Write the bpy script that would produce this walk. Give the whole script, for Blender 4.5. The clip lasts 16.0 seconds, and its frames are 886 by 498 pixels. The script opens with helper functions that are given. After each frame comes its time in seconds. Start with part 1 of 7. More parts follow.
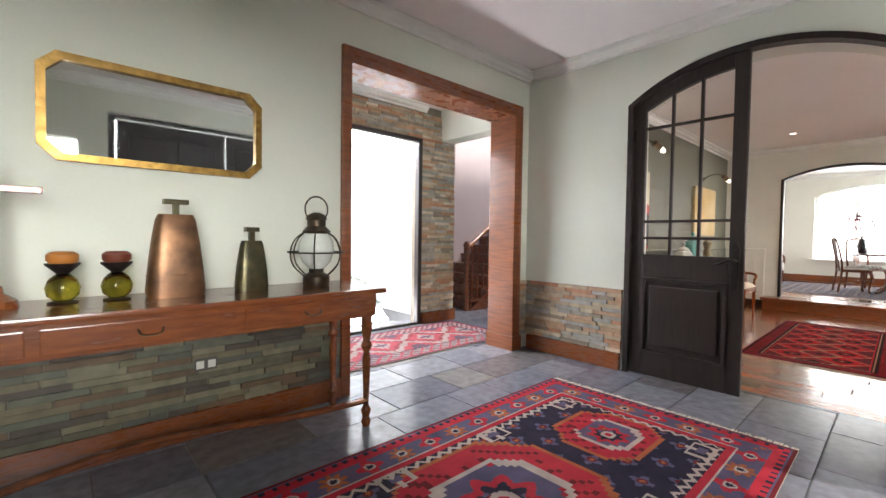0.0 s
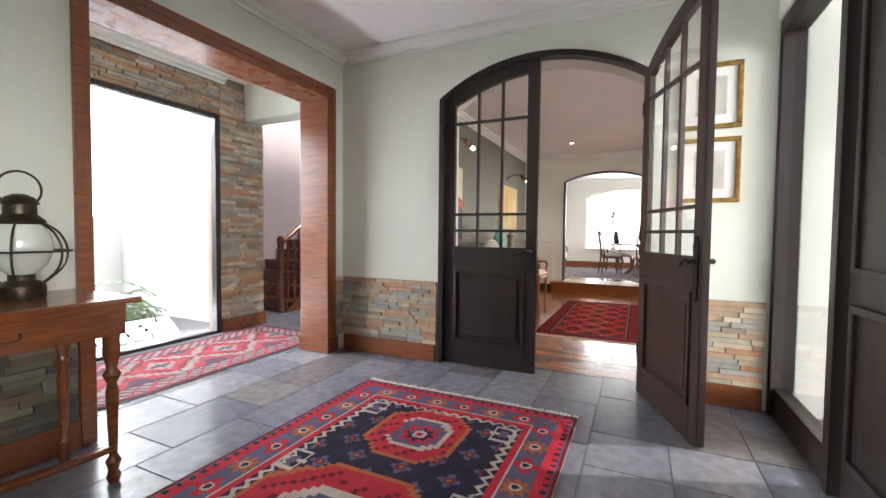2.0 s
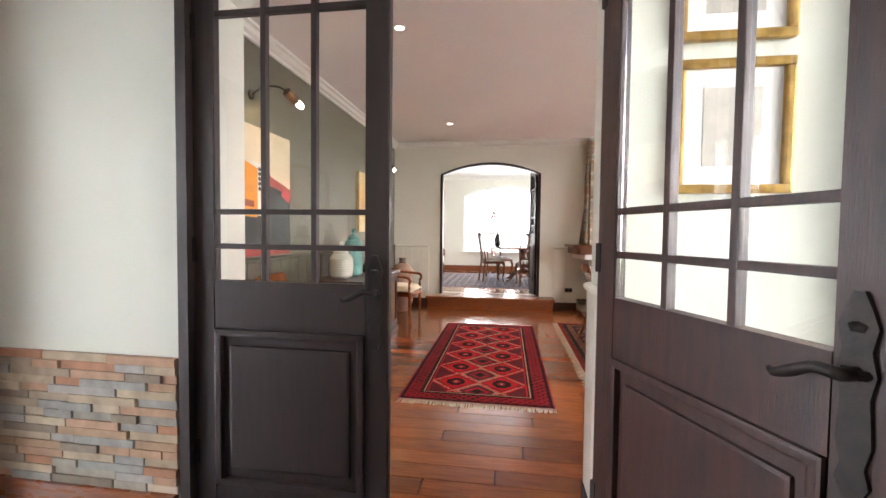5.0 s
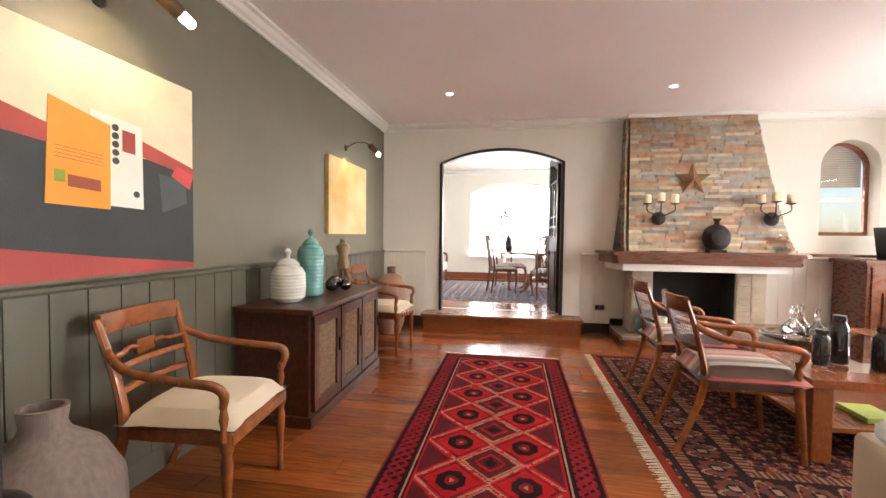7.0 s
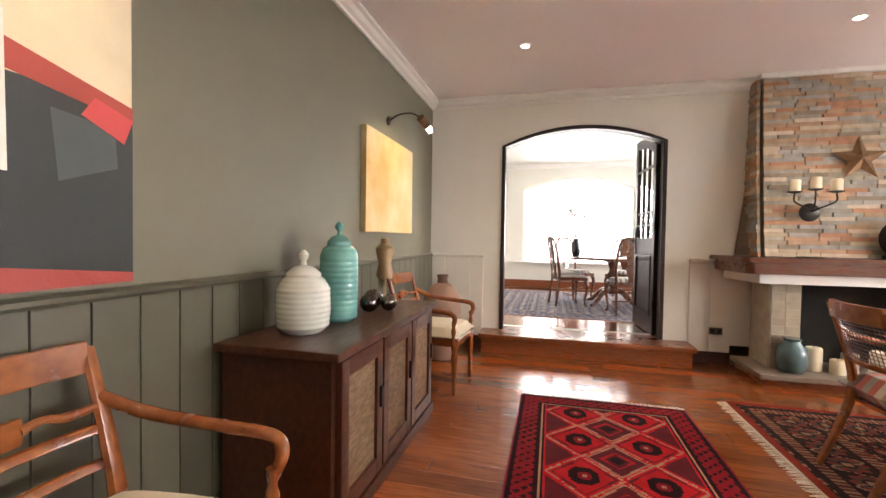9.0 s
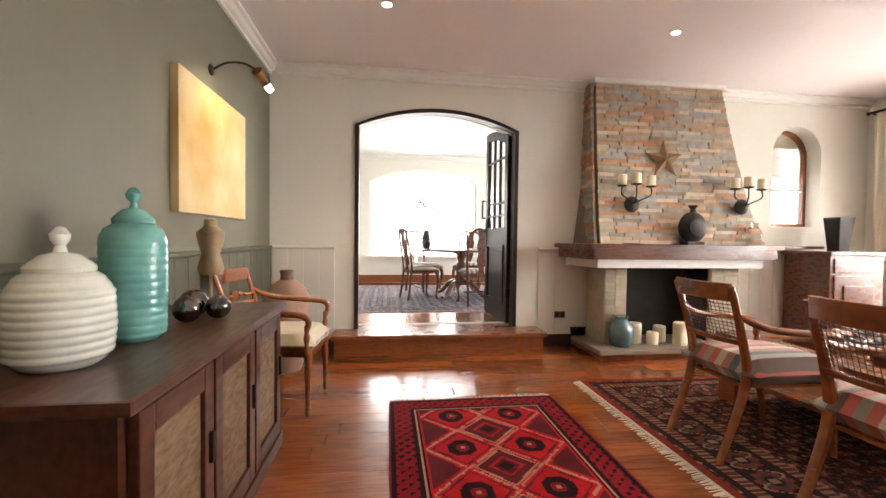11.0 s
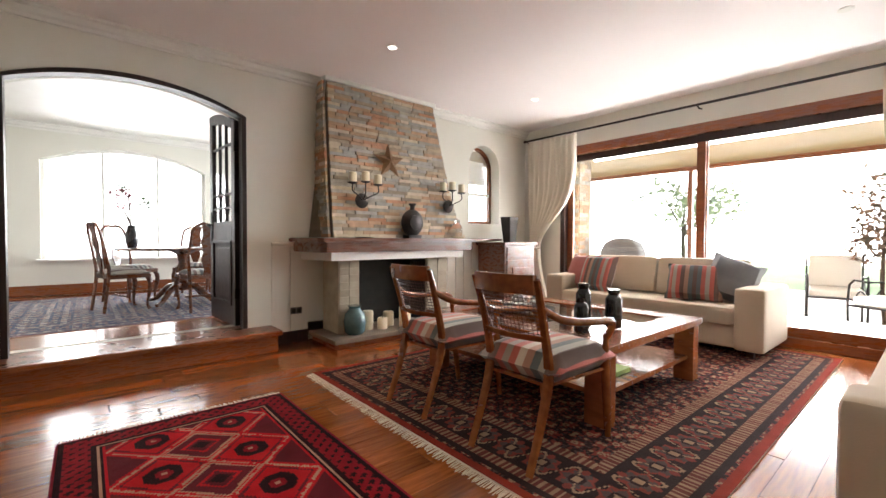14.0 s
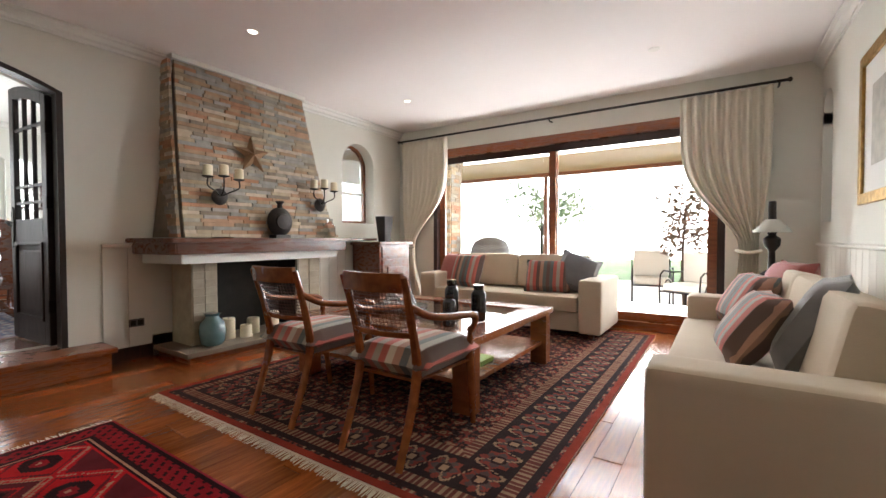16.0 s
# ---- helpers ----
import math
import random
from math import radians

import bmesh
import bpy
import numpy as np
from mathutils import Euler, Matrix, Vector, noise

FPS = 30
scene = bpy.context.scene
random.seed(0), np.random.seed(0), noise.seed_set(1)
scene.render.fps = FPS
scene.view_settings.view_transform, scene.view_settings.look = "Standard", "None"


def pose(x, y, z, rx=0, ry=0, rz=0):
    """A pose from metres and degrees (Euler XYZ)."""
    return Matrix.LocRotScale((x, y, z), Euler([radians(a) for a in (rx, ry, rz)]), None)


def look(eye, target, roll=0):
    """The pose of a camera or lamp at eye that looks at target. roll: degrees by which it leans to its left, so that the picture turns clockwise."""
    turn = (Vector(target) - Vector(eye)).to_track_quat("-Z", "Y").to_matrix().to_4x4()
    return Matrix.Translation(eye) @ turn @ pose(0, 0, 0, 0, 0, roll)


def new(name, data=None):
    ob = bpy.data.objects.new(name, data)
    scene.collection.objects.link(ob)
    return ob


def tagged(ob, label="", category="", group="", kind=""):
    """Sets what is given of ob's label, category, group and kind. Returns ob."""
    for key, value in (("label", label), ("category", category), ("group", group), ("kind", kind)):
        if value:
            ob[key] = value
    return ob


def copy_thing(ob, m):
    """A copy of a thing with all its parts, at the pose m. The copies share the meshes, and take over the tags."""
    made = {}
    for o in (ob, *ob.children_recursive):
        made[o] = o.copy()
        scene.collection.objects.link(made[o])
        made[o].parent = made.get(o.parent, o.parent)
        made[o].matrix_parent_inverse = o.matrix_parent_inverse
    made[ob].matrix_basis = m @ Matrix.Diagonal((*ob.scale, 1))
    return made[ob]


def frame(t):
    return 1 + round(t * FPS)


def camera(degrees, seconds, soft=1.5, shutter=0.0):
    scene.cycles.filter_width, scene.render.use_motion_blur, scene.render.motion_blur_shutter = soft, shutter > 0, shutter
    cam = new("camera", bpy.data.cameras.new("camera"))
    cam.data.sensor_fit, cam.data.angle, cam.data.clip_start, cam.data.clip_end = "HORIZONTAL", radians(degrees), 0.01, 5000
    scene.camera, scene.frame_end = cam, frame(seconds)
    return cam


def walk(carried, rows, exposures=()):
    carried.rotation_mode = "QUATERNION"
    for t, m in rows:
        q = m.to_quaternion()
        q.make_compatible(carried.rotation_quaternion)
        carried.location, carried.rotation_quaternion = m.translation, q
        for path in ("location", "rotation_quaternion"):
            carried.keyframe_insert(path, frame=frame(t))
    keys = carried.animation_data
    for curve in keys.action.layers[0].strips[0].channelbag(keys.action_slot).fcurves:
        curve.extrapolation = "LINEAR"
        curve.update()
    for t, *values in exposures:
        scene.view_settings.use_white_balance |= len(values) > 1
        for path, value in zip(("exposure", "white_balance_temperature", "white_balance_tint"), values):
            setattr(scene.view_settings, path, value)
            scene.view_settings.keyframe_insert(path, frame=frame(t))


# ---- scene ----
cam = camera(92.7, 16.0)
PATH = [
    (0, (0.089, 0.689, 1.173), (1.44, 2.163, 1.114), 0.8),
    (0.5, (0.162, 0.663, 1.159), (1.657, 1.99, 1.099), 0.6),
    (1, (0.223, 0.67, 1.151), (1.835, 1.853, 1.088), 0.6),
    (1.5, (0.314, 0.697, 1.148), (2.031, 1.719, 1.079), 0.7),
    (2, (0.394, 0.731, 1.161), (2.207, 1.572, 1.086), 0.6),
    (2.5, (0.501, 0.744, 1.161), (2.373, 1.445, 1.084), 0.6),
    (3, (0.739, 0.752, 1.179), (2.642, 1.361, 1.094), 0.5),
    (3.5, (1.059, 0.79, 1.202), (2.981, 1.336, 1.116), 0.4),
    (4, (1.453, 0.883, 1.219), (3.409, 1.292, 1.131), 0.4),
    (4.2, (1.608, 0.92, 1.227), (3.576, 1.27, 1.142), 0.4),
    (6.3, (3.22, 1.118, 1.262), (5.199, 1.4, 1.187), 0.7),
    (6.5, (3.33, 1.115, 1.258), (5.308, 1.408, 1.191), 0.6),
    (7, (3.636, 1.143, 1.256), (5.607, 1.475, 1.188), 0.7),
    (7.5, (3.918, 1.231, 1.264), (5.873, 1.648, 1.199), 0.7),
    (8, (4.219, 1.353, 1.243), (6.144, 1.891, 1.185), 0.8),
    (8.2, (4.313, 1.4, 1.244), (6.226, 1.98, 1.191), 0.8),
    (10.3, (5.103, 1.876, 1.135), (7.101, 1.933, 1.08), 1.0),
    (10.5, (5.121, 1.878, 1.136), (7.12, 1.844, 1.078), 1.0),
    (11, (5.131, 1.84, 1.129), (7.113, 1.581, 1.075), 0.7),
    (11.5, (5.139, 1.821, 1.065), (7.072, 1.31, 1.034), 0.6),
    (12, (5.131, 1.8, 1.086), (7.003, 1.098, 1.039), 0.5),
    (12.5, (5.123, 1.781, 1.087), (6.921, 0.907, 1.038), 0.4),
    (13, (5.099, 1.743, 1.082), (6.814, 0.716, 1.035), 0.3),
    (13.5, (5.08, 1.714, 1.08), (6.705, 0.549, 1.035), 0.2),
    (14, (5.068, 1.695, 1.079), (6.593, 0.403, 1.031), 0.2),
    (14.5, (5.054, 1.675, 1.075), (6.477, 0.27, 1.027), 0.0),
    (15, (5.041, 1.659, 1.076), (6.358, 0.155, 1.026), -0.0),
    (15.5, (5.035, 1.66, 1.073), (6.238, 0.062, 1.025), 0.0),
    (16, (5.029, 1.661, 1.076), (6.13, -0.008, 1.027), -0.1),
]
walk(cam, [(t, look(eye, target, roll)) for t, eye, target, roll in PATH],
     exposures=[(0.0, -0.05, 6350, 11), (3.5, -0.1, 6200, 12), (4.5, 0.1, 6300, 12), (6.5, 0.32, 6500, 16), (8.0, 0.2, 6700, 16), (11.0, 0.2, 6650, 13), (12.5, 0.02, 6400, 12), (14.5, -0.25, 6200, 10), (16.0, -0.5, 6100, 9)])


# world and light
scene.view_settings.exposure = 0.0
world = bpy.data.worlds.new("sky")
scene.world = world
world.use_nodes = True
wn = world.node_tree.nodes
sky = wn.new("ShaderNodeTexSky")
sky.sky_type, sky.sun_disc, sky.sun_elevation, sky.sun_rotation = "NISHITA", False, radians(58), radians(200)
world.node_tree.links.new(sky.outputs[0], wn["Background"].inputs[0])
wn["Background"].inputs[1].default_value = 0.15


def lamp(name, kind, m, energy, color=(1, 1, 1), size=1.0, size_y=None, angle=None, blend=0.3):
    data = bpy.data.lights.new(name, kind)
    data.energy, data.color = energy, color
    if kind == "AREA":
        data.shape, data.size, data.size_y = "RECTANGLE", size, size_y or size
    elif kind == "SPOT":
        data.spot_size, data.spot_blend, data.shadow_soft_size = radians(angle), blend, size
    elif kind == "SUN":
        data.angle = radians(0.6)
    else:
        data.shadow_soft_size = size
    ob = new(name, data)
    ob.matrix_world = m
    return ob


lamp("sun", "SUN", look((0, 0, 10), (-1.2, 3.2, 4.2)), 2.6, (1.0, 0.95, 0.86))
DAY = (0.94, 0.97, 1.0)
lamp("garden_daylight", "AREA", look((7, -24, 4.0), (7, 0, 1.5)), 40000, (1.0, 0.98, 0.94), 46, 10)
lamp("window_daylight", "AREA", look((6.85, -4.35, 2.52), (6.85, -0.6, 0.3)), 190, (1.0, 0.97, 0.93), 3.6, 0.5)
lamp("terrace_bounce", "AREA", look((6.85, -4.5, 0.02), (6.85, -2.2, 2.6)), 230, (1.0, 0.96, 0.92), 3.6, 0.5)
lamp("courtyard_bounce", "AREA", look((2.7, 5.6, 0.03), (2.7, 3.6, 2.6)), 120, DAY, 2.0, 0.4)
lamp("patio_door_daylight", "AREA", look((2.7, 5.35, 2.66), (2.7, 2.9, 0.2)), 260, DAY, 2.3, 0.5)
lamp("courtyard_daylight", "AREA", look((2.0, 7.55, 1.75), (2.0, 3.0, 1.2)), 700, DAY, 5.4, 4.0)
lamp("dining_daylight", "AREA", look((16.0, 1.1, 1.8), (10, 1.1, 1.4)), 900, (1.0, 0.98, 0.95), 8, 5)
# added lamp in an unseen side opening, brightens the dining room
lamp("dining_side_daylight", "AREA", look((11.7, -1.35, 1.6), (11.7, 1.5, 1.0)), 95, DAY, 2.0, 1.6)
# unseen fill lamp added to brighten the stairs; no window is built there
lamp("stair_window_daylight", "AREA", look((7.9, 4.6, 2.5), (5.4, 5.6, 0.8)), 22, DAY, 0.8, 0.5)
lamp("porch_daylight", "AREA", look((2.5, -2.0, 3.3), (2.5, -1.9, 0)), 14, DAY, 3.0, 3.0)
lamp("foyer_window_daylight", "AREA", look((-0.13, -0.55, 1.6), (0.6, 2.0, 1.0)), 3, DAY, 1.1, 1.3)


# materials
def principled(name):
    m = bpy.data.materials.new(name)
    m.use_nodes = True
    return m, m.node_tree.nodes, m.node_tree.links, m.node_tree.nodes["Principled BSDF"]


def mat(name, a, b=None, rough=0.5, metal=0.0, scale=8.0, stretch=(1, 1, 1), bump=0.0, bump_scale=60.0, coat=0.0, random=0.0, sheen=0.0, detail=6.0, vary_rough=0.08):
    m, n, l, p = principled(name)
    b = b or tuple(min(1.0, c * 0.86) for c in a)
    geo = n.new("ShaderNodeNewGeometry")
    mp = n.new("ShaderNodeMapping")
    mp.inputs["Scale"].default_value = stretch
    l.new(geo.outputs["Position"], mp.inputs["Vector"])
    vec = mp.outputs[0]
    if random:
        info = n.new("ShaderNodeObjectInfo")
        off = n.new("ShaderNodeVectorMath")
        off.operation = "MULTIPLY_ADD"
        l.new(info.outputs["Random"], off.inputs[0])
        off.inputs[1].default_value = (17, 31, 23)
        l.new(vec, off.inputs[2])
        vec = off.outputs[0]
    tex = n.new("ShaderNodeTexNoise")
    tex.inputs["Scale"].default_value, tex.inputs["Detail"].default_value = scale, detail
    l.new(vec, tex.inputs["Vector"])
    ramp = n.new("ShaderNodeValToRGB")
    ramp.color_ramp.elements[0].position, ramp.color_ramp.elements[1].position = 0.3, 0.7
    ramp.color_ramp.elements[0].color, ramp.color_ramp.elements[1].color = (*a, 1), (*b, 1)
    l.new(tex.outputs["Fac"], ramp.inputs[0])
    col = ramp.outputs[0]
    if random:
        hsv = n.new("ShaderNodeHueSaturation")
        rng = n.new("ShaderNodeMapRange")
        rng.inputs[3].default_value, rng.inputs[4].default_value = 1 - random, 1 + random
        l.new(info.outputs["Random"], rng.inputs[0])
        l.new(rng.outputs[0], hsv.inputs["Value"])
        l.new(col, hsv.inputs["Color"])
        col = hsv.outputs[0]
    l.new(col, p.inputs["Base Color"])
    rr = n.new("ShaderNodeMapRange")
    rr.inputs[3].default_value, rr.inputs[4].default_value = max(0.02, rough - vary_rough), min(1, rough + vary_rough)
    l.new(tex.outputs["Fac"], rr.inputs[0])
    l.new(rr.outputs[0], p.inputs["Roughness"])
    p.inputs["Metallic"].default_value = metal
    p.inputs["Coat Weight"].default_value = coat
    p.inputs["Coat Roughness"].default_value = 0.12
    p.inputs["Sheen Weight"].default_value = sheen
    if rough > 0.9:
        p.inputs["Specular IOR Level"].default_value = 0.12
    if bump:
        fine = n.new("ShaderNodeTexNoise")
        fine.inputs["Scale"].default_value, fine.inputs["Detail"].default_value = bump_scale, 4
        l.new(vec, fine.inputs["Vector"])
        bp = n.new("ShaderNodeBump")
        bp.inputs["Strength"].default_value, bp.inputs["Distance"].default_value = bump, 0.01
        l.new(fine.outputs["Fac"], bp.inputs["Height"])
        l.new(bp.outputs[0], p.inputs["Normal"])
    return m


def stone_mat(name, colors, island=False, rough=0.75, bump=0.4):
    """Stone whose pieces each take one of several tones."""
    m, n, l, p = principled(name)
    if island:
        rnd = n.new("ShaderNodeNewGeometry").outputs["Random Per Island"]
    else:
        rnd = n.new("ShaderNodeObjectInfo").outputs["Random"]
    ramp = n.new("ShaderNodeValToRGB")
    ramp.color_ramp.interpolation = "CONSTANT"
    e = ramp.color_ramp.elements
    while len(e) < len(colors):
        e.new(0.5)
    for i, c in enumerate(colors):
        e[i].position, e[i].color = i / len(colors), (*c, 1)
    l.new(rnd, ramp.inputs[0])
    geo = n.new("ShaderNodeNewGeometry")
    tex = n.new("ShaderNodeTexNoise")
    tex.inputs["Scale"].default_value, tex.inputs["Detail"].default_value = 14, 8
    l.new(geo.outputs["Position"], tex.inputs["Vector"])
    mix = n.new("ShaderNodeMix")
    mix.data_type, mix.blend_type = "RGBA", "OVERLAY"
    mix.inputs["Factor"].default_value = 0.5
    l.new(ramp.outputs[0], mix.inputs["A"])
    l.new(tex.outputs["Fac"], mix.inputs["B"])
    l.new(mix.outputs["Result"], p.inputs["Base Color"])
    p.inputs["Roughness"].default_value = rough
    bp = n.new("ShaderNodeBump")
    bp.inputs["Strength"].default_value, bp.inputs["Distance"].default_value = bump, 0.012
    l.new(tex.outputs["Fac"], bp.inputs["Height"])
    l.new(bp.outputs[0], p.inputs["Normal"])
    return m


def glass_mat(name, tint=(1, 1, 1), rough=0.0, gloss=True):
    m, n, l, p = principled(name)
    p.inputs["Base Color"].default_value = (*tint, 1)
    p.inputs["Roughness"].default_value = rough
    p.inputs["Transmission Weight"].default_value = 1.0
    p.inputs["IOR"].default_value = 1.45
    return m


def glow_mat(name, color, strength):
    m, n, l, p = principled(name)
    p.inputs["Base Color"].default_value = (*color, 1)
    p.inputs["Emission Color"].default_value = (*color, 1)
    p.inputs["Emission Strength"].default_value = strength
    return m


def stripe_mat(name, colors, axis, period, rough=0.85):
    """Woven stripes that repeat along one axis."""
    m, n, l, p = principled(name)
    tc = n.new("ShaderNodeTexCoord")
    sep = n.new("ShaderNodeSeparateXYZ")
    l.new(tc.outputs["Object"], sep.inputs[0])
    div = n.new("ShaderNodeMath")
    div.operation = "DIVIDE"
    div.inputs[1].default_value = period
    l.new(sep.outputs[axis], div.inputs[0])
    fr = n.new("ShaderNodeMath")
    fr.operation = "FRACT"
    l.new(div.outputs[0], fr.inputs[0])
    ramp = n.new("ShaderNodeValToRGB")
    ramp.color_ramp.interpolation = "CONSTANT"
    e = ramp.color_ramp.elements
    while len(e) < len(colors):
        e.new(0.5)
    for i, c in enumerate(colors):
        e[i].position, e[i].color = i / len(colors), (*c, 1)
    l.new(fr.outputs[0], ramp.inputs[0])
    l.new(ramp.outputs[0], p.inputs["Base Color"])
    p.inputs["Roughness"].default_value = rough
    p.inputs["Sheen Weight"].default_value = 0.2
    wv = n.new("ShaderNodeTexNoise")
    wv.inputs["Scale"].default_value = 350
    l.new(tc.outputs["Object"], wv.inputs["Vector"])
    bp = n.new("ShaderNodeBump")
    bp.inputs["Strength"].default_value, bp.inputs["Distance"].default_value = 0.3, 0.004
    l.new(wv.outputs["Fac"], bp.inputs["Height"])
    l.new(bp.outputs[0], p.inputs["Normal"])
    return m


M = {}
M["plaster"] = mat("cream_plaster", (0.74, 0.73, 0.66), (0.70, 0.69, 0.62), 0.8, scale=1.2, bump=0.08, bump_scale=140)
M["foyer_plaster"] = mat("pale_green_plaster", (0.72, 0.74, 0.65), (0.68, 0.70, 0.61), 0.75, scale=1.2, bump=0.08, bump_scale=140)
M["olive"] = mat("olive_paint", (0.155, 0.146, 0.102), (0.137, 0.130, 0.089), 0.5, scale=1.5, bump=0.06, bump_scale=120)
M["ceiling"] = mat("ceiling_paint", (0.88, 0.84, 0.83), (0.85, 0.81, 0.80), 0.85, scale=1.0, bump=0.04, bump_scale=100)
M["white"] = mat("white_paint", (0.80, 0.79, 0.75), (0.76, 0.75, 0.71), 0.5, scale=3)
M["board"] = mat("cream_board_paint", (0.74, 0.72, 0.65), (0.70, 0.68, 0.61), 0.5, scale=3, random=0.02)
M["olive_board"] = mat("olive_board_paint", (0.092, 0.088, 0.060), (0.078, 0.074, 0.050), 0.42, scale=3, random=0.04)
M["grout"] = mat("grey_grout", (0.13, 0.13, 0.135), (0.10, 0.10, 0.105), 0.8, scale=20)
M["underfloor"] = mat("dark_underfloor", (0.06, 0.025, 0.012), None, 0.8)
M["plank"] = mat("red_hardwood_floor", (0.36, 0.105, 0.025), (0.20, 0.050, 0.011), 0.20, scale=5, stretch=(14, 1.0, 1), bump=0.03, bump_scale=60, coat=0.3, random=0.28, vary_rough=0.05)
M["red_wood"] = mat("red_brown_wood", (0.27, 0.085, 0.028), (0.15, 0.042, 0.014), 0.3, scale=4, stretch=(1, 1, 12), bump=0.03, coat=0.25)
M["red_wood_h"] = mat("red_brown_wood_level", (0.27, 0.085, 0.028), (0.15, 0.042, 0.014), 0.28, scale=4, stretch=(2, 2, 14), bump=0.03, coat=0.3)
M["dark_wood"] = mat("dark_stained_wood", (0.024, 0.012, 0.010), (0.012, 0.007, 0.006), 0.45, scale=6, stretch=(8, 8, 0.8), bump=0.12, bump_scale=40)
M["dark_wood_red"] = mat("dark_red_stained_wood", (0.045, 0.016, 0.012), (0.017, 0.008, 0.007), 0.42, scale=6, stretch=(8, 8, 0.8), bump=0.12, bump_scale=40)
M["honey"] = mat("polished_honey_wood", (0.29, 0.095, 0.027), (0.17, 0.048, 0.014), 0.25, scale=6, stretch=(3, 3, 3), coat=0.4, bump=0.02)
M["walnut"] = mat("walnut_wood", (0.088, 0.026, 0.012), (0.042, 0.012, 0.006), 0.38, scale=4, stretch=(3, 12, 8), bump=0.06, coat=0.15)
M["console_wood"] = mat("cherry_wood", (0.25, 0.075, 0.022), (0.13, 0.035, 0.012), 0.25, scale=4, stretch=(1.5, 10, 10), bump=0.03, coat=0.4)
M["table_wood"] = mat("coffee_table_wood", (0.30, 0.10, 0.035), (0.20, 0.06, 0.02), 0.25, scale=4, stretch=(2, 10, 6), coat=0.35, bump=0.02)
M["dining_wood"] = mat("mahogany", (0.16, 0.050, 0.020), (0.08, 0.025, 0.012), 0.28, scale=5, stretch=(3, 3, 6), coat=0.4)
M["iron"] = mat("black_iron", (0.022, 0.020, 0.020), (0.04, 0.032, 0.028), 0.5, 0.7, scale=30, bump=0.15)
M["steel"] = mat("worn_steel", (0.45, 0.43, 0.40), (0.30, 0.28, 0.26), 0.3, 1.0, scale=30)
M["gold"] = mat("gilt_frame", (0.50, 0.31, 0.085), (0.25, 0.14, 0.035), 0.35, 0.8, scale=25, bump=0.2, bump_scale=80)
M["bronze"] = mat("aged_bronze", (0.22, 0.13, 0.07), (0.10, 0.07, 0.045), 0.38, 0.9, scale=14, bump=0.12)
M["patina"] = mat("green_brown_patina", (0.12, 0.105, 0.055), (0.055, 0.05, 0.03), 0.35, 0.85, scale=18, bump=0.15)
M["copper"] = mat("copper_patches", (0.32, 0.17, 0.09), (0.12, 0.07, 0.045), 0.42, 0.9, scale=9, bump=0.1)
M["lantern"] = mat("dark_brass", (0.085, 0.062, 0.04), (0.04, 0.033, 0.026), 0.42, 0.8, scale=22, bump=0.1)
M["fabric"] = mat("cream_seat_cloth", (0.70, 0.62, 0.47), (0.65, 0.57, 0.43), 0.9, scale=4, bump=0.15, bump_scale=400, sheen=0.2)
M["sofa"] = mat("beige_sofa_cloth", (0.58, 0.49, 0.37), (0.53, 0.445, 0.33), 0.92, scale=3, bump=0.2, bump_scale=350, sheen=0.25)
M["grey_cloth"] = mat("grey_cloth", (0.17, 0.17, 0.17), (0.13, 0.13, 0.135), 0.85, scale=6, bump=0.2, bump_scale=250, sheen=0.3)
M["pink_cloth"] = mat("dusty_red_cloth", (0.36, 0.10, 0.085), (0.30, 0.08, 0.07), 0.9, scale=6, bump=0.2, bump_scale=300, sheen=0.3)
M["curtain"] = mat("cream_curtain_cloth", (0.82, 0.77, 0.66), (0.78, 0.73, 0.61), 0.85, scale=4, stretch=(1, 1, 0.2), bump=0.1, bump_scale=300)
STR = [(0.42, 0.10, 0.075), (0.30, 0.26, 0.21), (0.42, 0.10, 0.075), (0.12, 0.075, 0.06), (0.33, 0.30, 0.25), (0.10, 0.12, 0.12), (0.36, 0.20, 0.14), (0.50, 0.44, 0.35)]
M["stripe"] = stripe_mat("striped_seat_cloth", STR, "X", 0.36)
M["stripe_v"] = stripe_mat("striped_cushion_cloth", [STR[i] for i in (3, 5, 0, 4, 0, 3, 6, 5)], "X", 0.30)
M["stripe_dining"] = stripe_mat("grey_striped_cloth", [(0.32, 0.31, 0.28), (0.12, 0.12, 0.12), (0.42, 0.39, 0.33), (0.16, 0.10, 0.09)], "X", 0.14)
M["teal_glaze"] = mat("teal_glaze", (0.17, 0.42, 0.38), (0.11, 0.31, 0.29), 0.12, scale=12, coat=0.5)
M["white_glaze"] = mat("white_glaze", (0.66, 0.68, 0.62), (0.56, 0.59, 0.54), 0.14, scale=12, coat=0.5)
M["blue_glaze"] = mat("blue_grey_glaze", (0.12, 0.20, 0.21), (0.07, 0.13, 0.14), 0.2, scale=10, coat=0.4)
M["clay"] = mat("grey_brown_clay", (0.20, 0.155, 0.13), (0.14, 0.105, 0.09), 0.6, scale=9, stretch=(6, 6, 0.6), bump=0.2)
M["terracotta"] = mat("terracotta", (0.34, 0.20, 0.14), (0.26, 0.15, 0.11), 0.8, scale=6, bump=0.15)
M["brown_clay"] = mat("brown_clay_neck", (0.12, 0.06, 0.04), None, 0.6)
M["silver"] = mat("dark_silver", (0.30, 0.29, 0.28), (0.10, 0.095, 0.09), 0.12, 1.0, scale=24)
M["bust"] = mat("carved_tan_wood", (0.36, 0.25, 0.13), (0.26, 0.17, 0.085), 0.5, scale=10, bump=0.1)
